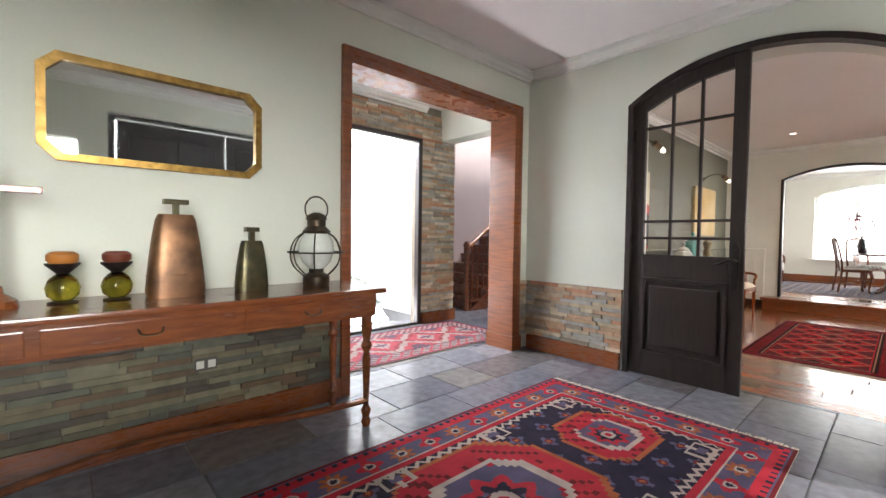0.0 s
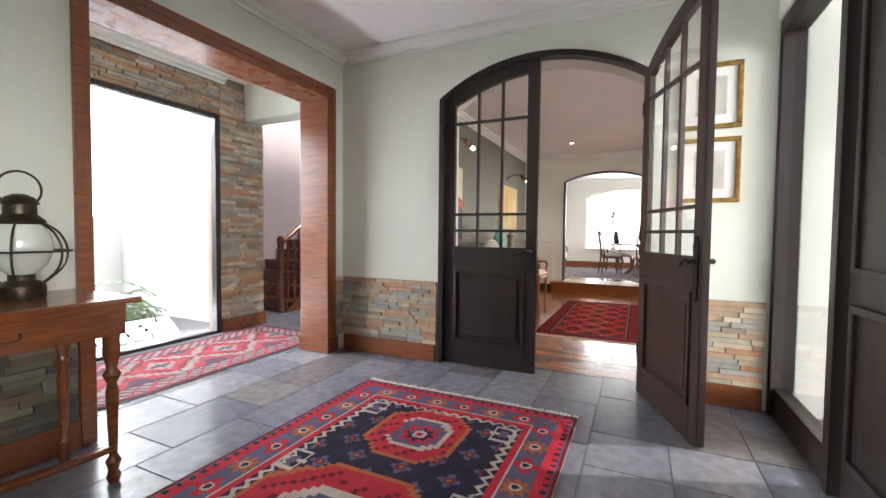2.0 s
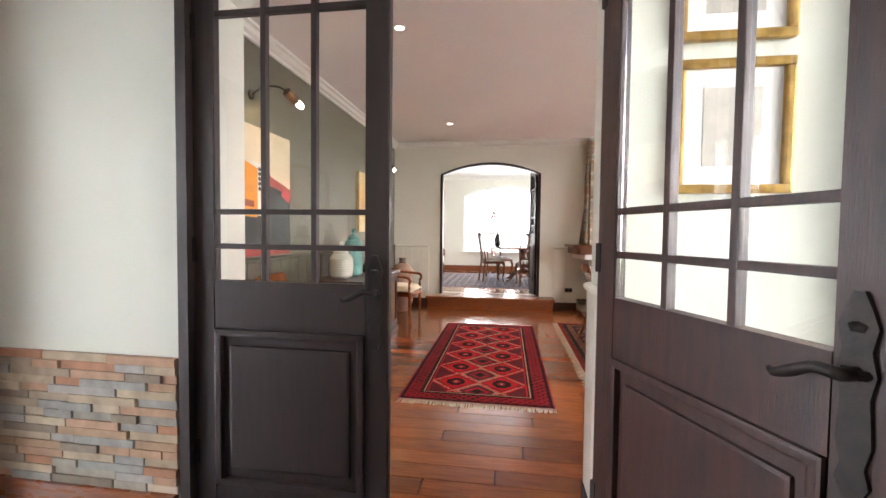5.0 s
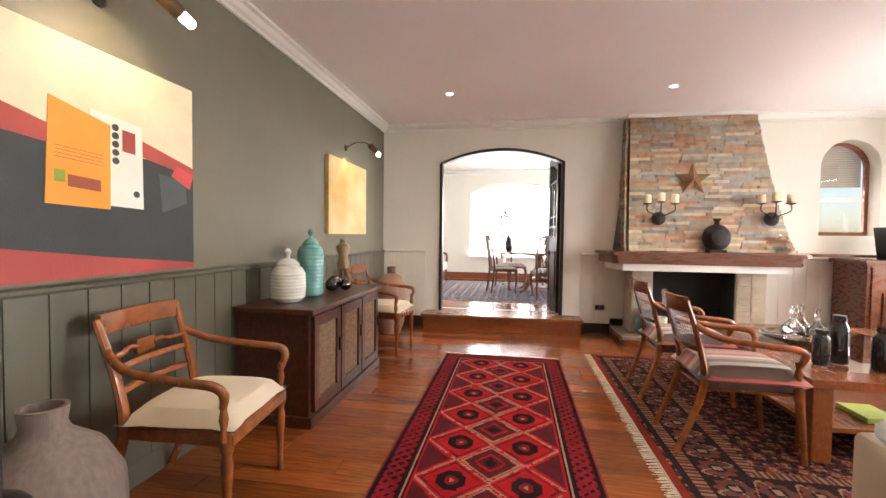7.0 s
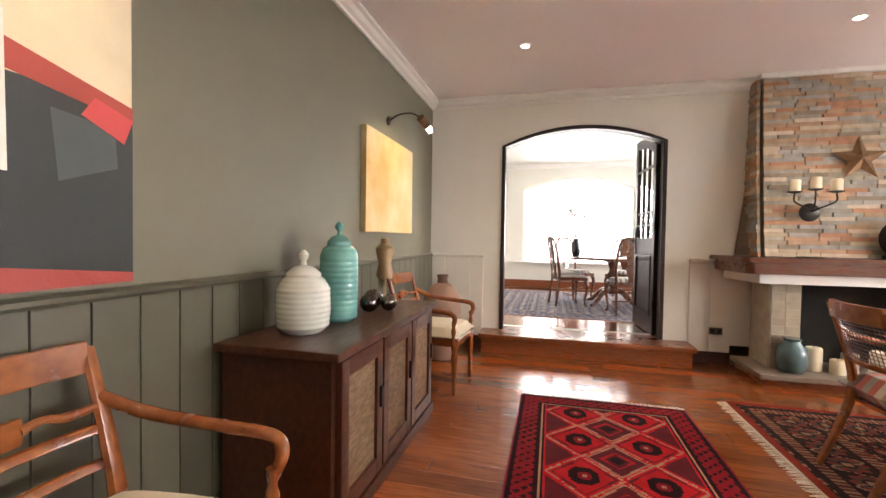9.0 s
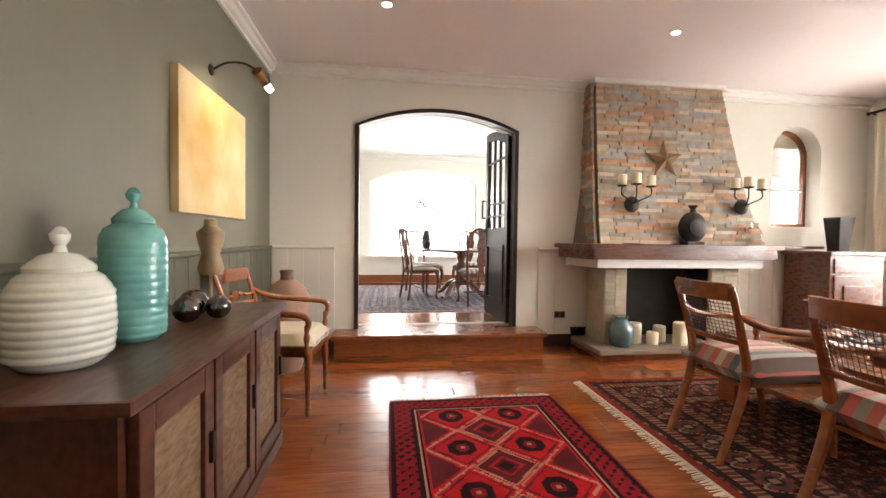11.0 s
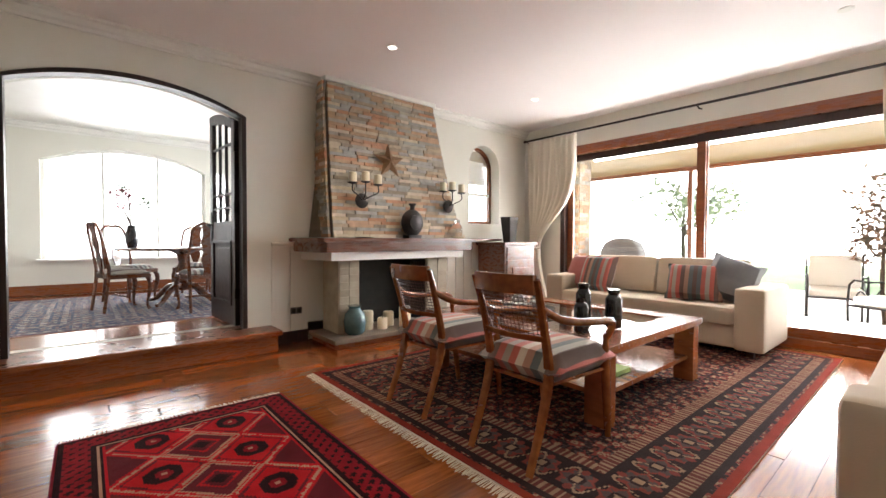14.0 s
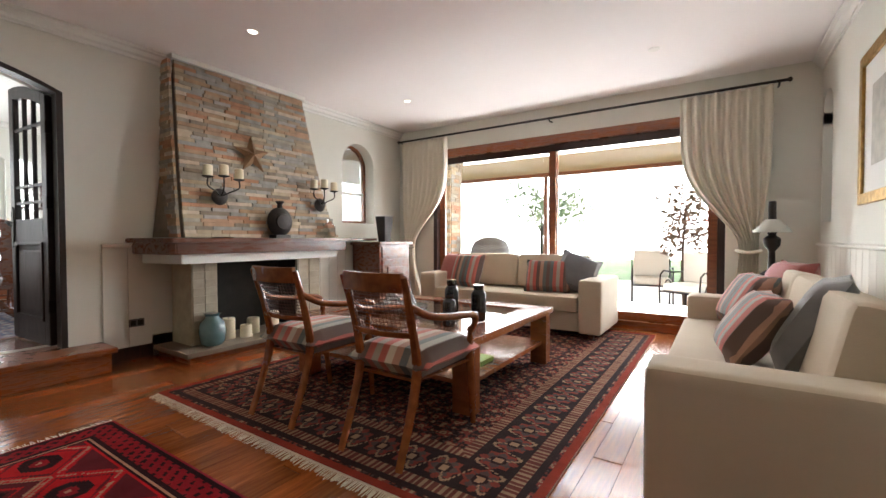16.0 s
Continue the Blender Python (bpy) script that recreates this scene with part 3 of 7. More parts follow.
def arched_leaf(w, h0, h1, knob=True, material="dark_wood", flip=1):
    """A door leaf with a glazed arched top and a panel below; it hangs at the origin and runs along +x, h0 high at the hinge and h1 at the lock side."""
    root = thing("glazed_door", Matrix(), "dark stained wooden door leaf with arched glazed top", "door")
    t = 0.022
    st, n = 0.095, 14

    def top(u):
        s = u / w
        return h0 + (h1 - h0) * (1 - (1 - s) ** 2)
    part("stile", prism([(0, 0.01), (st, 0.01), (st, top(st)), (0, top(0))], -t, t, "y", bevel=0.004), material, root)
    part("stile", prism([(w - st, 0.01), (w, 0.01), (w, top(w)), (w - st, top(w - st))], -t, t, "y", bevel=0.004), material, root)
    part("bottom_rail", box(st, w - st, -t, t, 0.01, 0.2), material, root)
    part("lock_rail", box(st, w - st, -t, t, 0.85, 1.045), material, root)
    bm = bmesh.new()
    for i in range(n):
        a, b = st + (w - 2 * st) * i / n, st + (w - 2 * st) * (i + 1) / n
        prism([(a, top(a) - 0.1), (b, top(b) - 0.1), (b, top(b)), (a, top(a))], -t, t, "y", bm)
    part("top_rail", bm, material, root)
    panel = part("panel", box(st, w - st, -0.012, 0.012, 0.2, 0.85), material, root)
    bm = box(st + 0.06, w - st - 0.06, -0.024, 0.024, 0.27, 0.78, 0.012)
    part("raised_field", bm, material, panel)
    bm = bmesh.new()
    for z in (0.2, 0.82):
        box(st, w - st, -0.034, 0.034, z, z + 0.03, 0.008, bm=bm)
    for u in (st, w - st - 0.03):
        box(u, u + 0.03, -0.034, 0.034, 0.2, 0.85, 0.008, bm=bm)
    part("moulding", bm, material, panel)
    for i in (1, 2):
        u = st + (w - 2 * st) * i / 3
        part("muntin", box(u - 0.011, u + 0.011, -0.016, 0.016, 1.045, top(u) - 0.09, 0.003), material, root)
    for z in (1.185, 1.325, h0 - 0.2):
        part("muntin", box(st, w - st, -0.015, 0.015, z - 0.011, z + 0.011, 0.003), material, root)
    pane = part("glass", prism([(st, 1.045), (w - st, 1.045), (w - st, top(w - st) - 0.1), (st, top(st) - 0.1)], -0.002, 0.002, "y"), "glass", root)
    pane.visible_shadow = False
    for z in (0.28, 1.12, h0 - 0.3):
        part("hinge", box(-0.008, 0.018, -0.027, 0.027, z, z + 0.1, 0.003), "iron", root)
    if knob:
        for s in (-1, 1):
            bm = prism([(w - 0.052 + u, z) for u, z in HANDLE_PLATE], min(s * 0.02, s * 0.031), max(s * 0.02, s * 0.031), "y")
            lathe([(0.02, 0), (0.024, 0.012), (0.012, 0.024), (0.0, 0.026)], 12, (w - 0.052, s * 0.014, 1.09), bm)
            plate = part("handle_plate", bm, "iron", root)
            bm = tube([(w - 0.052, s * 0.022, 1.02), (w - 0.052, s * 0.065, 1.02), (w - 0.085, s * 0.075, 1.025), (w - 0.125, s * 0.072, 1.005), (w - 0.16, s * 0.068, 0.99), (w - 0.175, s * 0.066, 0.995)], [0.013, 0.012, 0.010, 0.012, 0.009, 0.005], 10)
            lathe([(0.02, -0.008), (0.026, 0), (0.02, 0.008)], 16, (w - 0.052, s * 0.03, 1.02), bm)
            part("lever", bm, "iron", plate, smooth=True)
    return root


left_leaf = arched_leaf(0.825, 2.315, 2.565)
left_leaf.matrix_world = pose(XF + 0.025, 2.308, 0, 0, 0, -90)
left_leaf["label"] = "closed dark wooden door leaf with arched glazed top"
right_leaf = arched_leaf(0.825, 2.315, 2.565, material="dark_wood_red")
right_leaf.matrix_world = pose(XF - 0.02, 0.705, 0, 0, 0, 180 + 21.5)
right_leaf["label"] = "open reddish dark wooden door leaf with glazed top"
dining_leaf = arched_leaf(0.78, 2.02, 2.2)
dining_leaf.matrix_world = pose(XE + 0.12, 0.555, 0.203, 0, 0, 4)
dining_leaf["label"] = "open dark wooden glazed door leaf of the dining room"

# front door and sidelight
front_door = thing("front_door", Matrix(), "closed heavy dark stained panelled front door", "door")
part("slab", box(1.98, 2.97, -0.15, -0.10, 0.012, 2.48, 0.004), "dark_wood", front_door)
for x0, x1 in ((2.10, 2.44), (2.52, 2.86)):
    for z0, z1 in ((0.22, 0.86), (1.02, 2.32)):
        pn = part("panel", box(x0, x1, -0.10, -0.086, z0, z1, 0.012), "dark_wood", front_door)
        bm = bmesh.new()
        for z in (z0 - 0.02, z1 - 0.015):
            box(x0 - 0.02, x1 + 0.02, -0.10, -0.07, z, z + 0.035, 0.01, bm=bm)
        for x in (x0 - 0.02, x1 - 0.015):
            box(x, x + 0.035, -0.10, -0.07, z0 - 0.02, z1 + 0.02, 0.01, bm=bm)
        part("moulding", bm, "dark_wood", pn)
part("fixed_leaf", box(0.80, 1.97, -0.15, -0.10, 0.012, 2.48, 0.004), "dark_wood", front_door)
for x0, x1 in ((0.92, 1.32), (1.42, 1.84)):
    for z0, z1 in ((0.22, 0.86), (1.02, 2.32)):
        part("panel", box(x0, x1, -0.10, -0.08, z0, z1, 0.014), "dark_wood", front_door)
part("lock_plate", box(2.905, 2.93, -0.101, -0.094, 1.28, 1.44, 0.003), "iron", front_door)
sidelight = thing("sidelight_window", Matrix(), "tall fixed glass sidelight in dark frame", "window", kind="structure")
part("frame", box(2.99, 3.06, -0.19, -0.06, 0, 2.54, 0.004), "dark_wood", sidelight)
part("frame", box(3.92, 3.99, -0.19, -0.06, 0, 2.54, 0.004), "dark_wood", sidelight)
part("frame", box(3.06, 3.92, -0.19, -0.06, 2.44, 2.54, 0.004), "dark_wood", sidelight)
part("frame", box(0.72, 0.79, -0.19, -0.06, 0, 2.54, 0.004), "dark_wood", sidelight)
part("bottom_rail", box(3.06, 3.92, -0.17, -0.08, 0, 0.18, 0.008), "dark_wood", sidelight)
g = part("glass", box(3.06, 3.92, -0.125, -0.12, 0.18, 2.44), "glass", sidelight)
g.visible_shadow = False

# wood lining of the hall opening
lining = structure("trim_hall_opening", box(3.74, 3.80, YN - 0.03, YN + 0.31, 0, 2.47, 0.006), "red_wood", "red-brown wooden lining of the wide opening", "door frame")
part("jamb", box(1.82, 1.85, YN - 0.03, YN + 0.3, 0, 2.47, 0.004), "red_wood", lining)
part("head", box(1.85, 3.74, YN - 0.028, YN + 0.305, 2.41, 2.47, 0.006), "red_wood_h", lining)
part("casing", box(3.80, 3.855, YN - 0.034, YN - 0.001, 0, 2.525, 0.006), "red_wood", lining)
part("casing", box(1.775, 1.82, YN - 0.034, YN - 0.001, 0, 2.525, 0.006), "red_wood", lining)
part("casing", box(1.82, 3.80, YN - 0.034, YN - 0.001, 2.47, 2.525, 0.006), "red_wood_h", lining)
part("plinth", box(3.725, 3.875, YN - 0.045, YN + 0.32, 0, 0.15, 0.006), "red_wood", lining)

part("head", box(0.79, 2.99, -0.19, -0.06, 2.49, 2.54, 0.004), "dark_wood", sidelight)

# ---- hall behind the opening ----
hall_wall = structure("wall_hall_north", arch_wall("y", 5.05, 5.25, 0.2, 4.44, 0, TF, [(1.6, 3.86, 0.0, 2.46, 2.46)]), "stone_back", "hall wall clad in ledge stone round a glass door", "wall")
structure("wall_hall_west", box(0.0, 0.2, 3.72, 5.25, 0, TF), "foyer_plaster", "plain plaster wall closing the hall", "wall")
structure("wall_stair_side", box(4.44, 8.5, 6.6, 6.8, 0, 4.2), "mauve", "mauve plaster stairwell wall", "wall")
structure("wall_stair_end", box(8.3, 8.5, 3.2, 6.6, 0, 4.2), "mauve", "mauve plaster stairwell wall", "wall")
structure("wall_stair_near", box(4.24, 4.44, 5.25, 6.8, 0, TF), "mauve", "mauve plaster stairwell wall", "wall")
structure("beam", box(4.20, 4.44, 3.72, 5.05, 2.48, TF), "foyer_plaster", "plastered beam across the hall", "beam")
glazed = thing("glass_door_patio", Matrix(), "large frameless-looking glass door to the courtyard", "door", kind="structure")
part("frame", box(3.80, 3.86, 5.03, 5.11, 0, 2.46, 0.004), "dark_wood", glazed)
part("frame", box(1.6, 1.66, 5.03, 5.11, 0, 2.46, 0.004), "dark_wood", glazed)
part("frame", box(1.66, 3.80, 5.03, 5.11, 2.41, 2.46, 0.004), "dark_wood", glazed)
part("sill", box(1.66, 3.80, 5.03, 5.11, 0, 0.03, 0.004), "dark_wood", glazed)
g = part("glass", box(1.66, 3.80, 5.065, 5.07, 0.03, 2.41), "glass", glazed)
g.visible_shadow = False
structure("courtyard_ground", box(-0.5, 4.24, 5.25, 8.2, -0.1, -0.01), "paving", "pale courtyard ground", "ground")
structure("wall_courtyard", box(-3.0, 8.0, 7.6, 7.8, -0.1, 4.6), "render_white", "white rendered courtyard wall", "wall")

structure("wall_courtyard_side", box(4.19, 4.238, 5.252, 7.6, -0.1, 4.6), "render_white", "white rendered courtyard side wall", "wall")

# stairs
stairs = thing("staircase", Matrix(), "dark wooden staircase with turned balusters", "stairs", kind="structure")
for i in range(12):
    x = 5.15 + 0.26 * i
    part("riser", box(x, x + 0.03, 5.35, 6.6, 0.17 * i, 0.17 * (i + 1)), "dining_wood", stairs)
    part("tread", box(x - 0.03, x + 0.29, 5.32, 6.6, 0.17 * (i + 1) - 0.035, 0.17 * (i + 1), 0.006), "dining_wood", stairs)
    for k in (0.06, 0.19):
        part("baluster", lathe([(0.018, 0), (0.018, 0.15), (0.027, 0.25), (0.014, 0.4), (0.02, 0.6), (0.018, 0.85)], 8, (x + k, 5.38, 0.17 * (i + 1))), "dining_wood", stairs, smooth=True)
part("stringer", prism([(5.1, 0), (8.2, 2.02), (8.2, 1.7), (5.5, 0)], 5.30, 5.335, "y"), "dining_wood", stairs)
part("handrail", tube([(5.1, 5.38, 1.0), (8.2, 5.38, 3.03)], 0.035, 10, smooth=0), "honey", stairs, smooth=True)
part("newel", lathe([(0.05, 0), (0.05, 0.3), (0.035, 0.4), (0.045, 0.8), (0.05, 1.0), (0.06, 1.04), (0.03, 1.1)], 12, (5.08, 5.38, 0)), "dining_wood", stairs, smooth=True)

# ---- dining room shell ----
structure("wall_dining_far", arch_wall("x", 13.8, 14.05, -1.4, 4.4, 0, TOP, [(0.0, 2.2, 0.75, 2.25, 2.52)]), "plaster", "white dining room wall with an arched window", "wall")
# this opening is out of view and holds the added fill lamp
structure("wall_dining_south", arch_wall("y", -1.4, -1.2, XE + 0.28, 14.05, 0, TOP, [(10.6, 12.8, 0.9, 2.3, 2.3)]), "plaster", "white dining room wall", "wall")
structure("wall_dining_north", box(XE + 0.28, 14.05, 4.2, 4.4, 0, TOP), "plaster", "white dining room wall", "wall")
dining_window = structure("window_dining", arch_band("x", 13.88, 13.94, 0.0, 2.2, 0.75, 2.25, 2.52, 0.05), "white", "white arched window frame of the dining room", "window")
for y in (0.72, 1.46):
    part("mullion", box(13.89, 13.93, y - 0.02, y + 0.02, 0.75, 2.48), "white", dining_window)
part("sill", box(13.66, 13.9, -0.05, 2.25, 0.72, 0.75, 0.006), "white", dining_window)
structure("skirting_dining", box(13.77, 13.8, -1.2, 4.2, 0.203, 0.36, 0.004), "red_wood_h", "red-brown wooden skirting", "baseboard")

# ---- living room window, small windows ----
win = thing("sliding_window", Matrix(), "wide brown wooden sliding patio window", "window", kind="structure")
for x in (5.0, 8.68):
    part("frame", box(x, x + 0.07, YW - 0.15, YW + 0.005, 0, 2.42, 0.004), "dark_wood_red", win)
part("frame", box(5.07, 8.68, YW - 0.15, YW + 0.005, 2.30, 2.42, 0.004), "red_wood_h", win)
part("track", box(5.07, 8.68, YW - 0.15, YW + 0.03, 0, 0.10, 0.006), "red_wood_h", win)
for a, b, y in ((5.07, 6.93, YW - 0.05), (6.83, 8.68, YW - 0.10)):
    sash = part("sash", box(a, b, y - 0.02, y + 0.02, 2.21, 2.30), "dark_wood_red", win)
    part("stile", box(a, a + 0.09, y - 0.02, y + 0.02, 0.1, 2.21), "red_wood", sash)
    part("stile", box(b - 0.09, b, y - 0.02, y + 0.02, 0.1, 2.21), "red_wood", sash)
    part("rail", box(a + 0.09, b - 0.09, y - 0.02, y + 0.02, 0.1, 0.2), "red_wood_h", sash)
    g = part("glass", box(a + 0.09, b - 0.09, y - 0.003, y + 0.003, 0.2, 2.21), "glass", sash)
    g.visible_shadow = False


def small_window(x, y0, y1, z0, spring, top, inside):
    ob = structure("window_small", arch_band("x", x, x + 0.05, y0, y1, z0, spring, top, 0.04), "red_wood", "small arched window in brown wooden frame", "window")
    part("rail", box(x, x + 0.05, y0, y1, z0 + 0.0, z0 + 0.045), "red_wood_h", ob)
    part("rail", box(x + 0.01, x + 0.04, y0 + 0.04, y1 - 0.04, z0 + 0.42, z0 + 0.46), "white", ob)
    g = part("glass", box(x + 0.02, x + 0.026, y0 + 0.03, y1 - 0.03, z0, top - 0.02), "glass", ob)
    g.visible_shadow = False
    return ob


sw = small_window(XE + 0.17, -3.10, -2.47, 1.30, 2.15, 2.44, -1)
bm = bmesh.new()
for i in range(18):
    box(XE + 0.235, XE + 0.243, -3.05, -2.52, 1.90 + i * 0.028, 1.924 + i * 0.028, bm=bm)
part("blind", bm, "shade", sw, "woven roman blind half lowered")
small_window(XL - 0.22, -3.68, -3.26, 1.22, 2.15, 2.42, 1)


# ---- stone cladding ----
ledge_unit = unit_piece("stone", "ledge", chamfer=0.03)
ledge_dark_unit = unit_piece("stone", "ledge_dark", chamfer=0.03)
rs = random.Random(4)


def ledge(parent, origin, udir, normal, w0, w1, z0, z1, limit=0, lean=None, row=0.036, lengths=(0.10, 0.36), unit=None):
    """Courses of thin stones on a face: some as pieces of their own, the rest as one joined part. w0, w1 may depend on the height."""
    o, u, nn = Vector(origin), Vector(udir).normalized(), Vector(normal).normalized()
    rows = round((z1 - z0) / row)
    h = (z1 - z0) / rows
    spare = bmesh.new()
    made = 0
    for r in range(rows):
        z = z0 + (r + 0.5) * h
        a, b = (w0(z) if callable(w0) else w0), (w1(z) if callable(w1) else w1)
        at = a - rs.random() * 0.1
        while at < b - 0.01:
            n = rs.uniform(*lengths)
            s, e = max(at, a), min(at + n, b)
            if b - e < 0.05:
                e = b
            d = rs.uniform(0.010, 0.022)
            off = lean(z) if lean else Vector((0, 0, 0))
            c = o + u * ((s + e) / 2) + nn * (d / 2 - 0.004) + Vector((0, 0, z)) + off
            basis = Matrix((u, Vector((0, 0, 1)), nn)).transposed().to_4x4()
            m = Matrix.Translation(c) @ basis @ Matrix.Diagonal((e - s - 0.0008, h - 0.0008, d + 0.008, 1))
            if e - s > 0.02:
                if made < limit:
                    ob = new("stone", unit or ledge_unit)
                    ob.parent = parent
                    ob.matrix_parent_inverse = parent.matrix_world.inverted()
                    ob.matrix_basis = m
                    made += 1
                else:
                    vs = bmesh.ops.create_cube(spare, size=1)["verts"]
                    for v in vs:
                        if v.co.z > 0:
                            v.co.x *= 0.97
                            v.co.y *= 0.96
                        v.co = m @ v.co
            at = e
    if spare.faces:
        tagged(part("stonework", spare, "ledge_many", parent), kind="stuff")
    else:
        spare.free()


# ---- fireplace ----
fireplace = thing("fireplace", Matrix(), "stone-clad fireplace with tapering chimney breast and wooden mantel", "fireplace")
CY0, CY1 = -0.22, -2.00


def chim_x(z):
    s = min(1, max(0, (z - 1.10) / 1.62))
    return 9.05 + 0.22 * s ** 0.8


def chim_a(z):
    s = min(1, max(0, (z - 1.10) / 1.62))
    return -0.22 - 0.035 * s


def chim_b(z):
    s = min(1, max(0, (z - 1.10) / 1.62))
    return -2.03 + 0.36 * s ** 0.7


bm = bmesh.new()
zs = [1.09 + 1.64 * i / 8 for i in range(9)]
rings = [[bm.verts.new(p) for p in ((chim_x(z), chim_a(z), z), (chim_x(z), chim_b(z), z), (XE - 0.001, chim_b(z) - 0.02, z), (XE - 0.001, chim_a(z) + 0.10 - 0.02 * i, z))] for i, z in enumerate(zs)]
for a, b in zip(rings, rings[1:]):
    for k in range(4):
        bm.faces.new((a[k], a[(k + 1) % 4], b[(k + 1) % 4], b[k]))
bm.faces.new(rings[0])
bm.faces.new(rings[-1])
bmesh.ops.recalc_face_normals(bm, faces=bm.faces[:])
breast = part("chimney_breast", bm, "stone_back", fireplace)
part("crown", box(chim_x(2.7) - 0.03, XE, -1.71, -0.23, 2.735, TOP, 0.006), "white", fireplace)
slab = [(XE - 0.036, 0.11), (8.80, 0.05), (8.77, 0.0), (8.77, -1.98), (8.80, -2.04), (XE - 0.036, -2.3)]
part("mantel_shelf", prism(slab, 1.045, 1.085, "z", bevel=0.008), "mantel_wood", fireplace)
part("mantel_beam", prism([(XE - 0.036, 0.06), (8.84, 0.0), (8.81, -0.05), (8.81, -1.94), (8.84, -1.98), (XE - 0.036, -2.2)], 0.945, 1.043, "z", bevel=0.008), "mantel_wood", fireplace)
part("mantel_band", prism([(XE - 0.036, -0.02), (8.88, -0.12), (8.88, -1.86), (XE - 0.036, -1.95)], 0.86, 0.943, "z", bevel=0.004), "white", fireplace)
part("side_shelf", box(XE - 0.20, XE - 0.037, -2.95, -2.3, 1.05, 1.082, 0.006), "mantel_wood", fireplace)
part("column", box(9.02, XE - 0.04, -0.50, -0.26, 0.1, 0.858, 0.004), "brick_pale", fireplace)
part("column", box(9.02, XE - 0.04, -1.72, -1.40, 0.1, 0.858, 0.004), "brick_pale", fireplace)
bm = box(9.36, XE - 0.037, -1.40, -0.5, 0.1, 0.858)
box(9.05, 9.36, -0.502, -0.49, 0.1, 0.858, bm=bm)
box(9.05, 9.36, -1.41, -1.398, 0.1, 0.858, bm=bm)
box(9.05, 9.36, -1.40, -0.5, 0.84, 0.858, bm=bm)
part("firebox", bm, "soot", fireplace, "soot-black firebox")
part("hearth_plinth", box(8.80, XE - 0.04, -1.78, -0.14, 0.0, 0.06, 0.006), "red_wood_h", fireplace)
part("hearth_slab", box(8.76, XE - 0.04, -1.82, -0.10, 0.062, 0.105, 0.008), "hearth", fireplace)
bmu = unit_piece("brick", "brick_pale", chamfer=0.05)
for y0, y1 in ((-0.49, -0.27), (-1.71, -1.41)):
    for r in range(10):
        nb = 2
        for k in range(nb):
            w = (y1 - y0) / nb
            piece("brick", bmu, fireplace, (9.018, y0 + w * (k + 0.5), 0.11 + 0.074 * (r + 0.5)), (0.012, w - 0.004, 0.070))


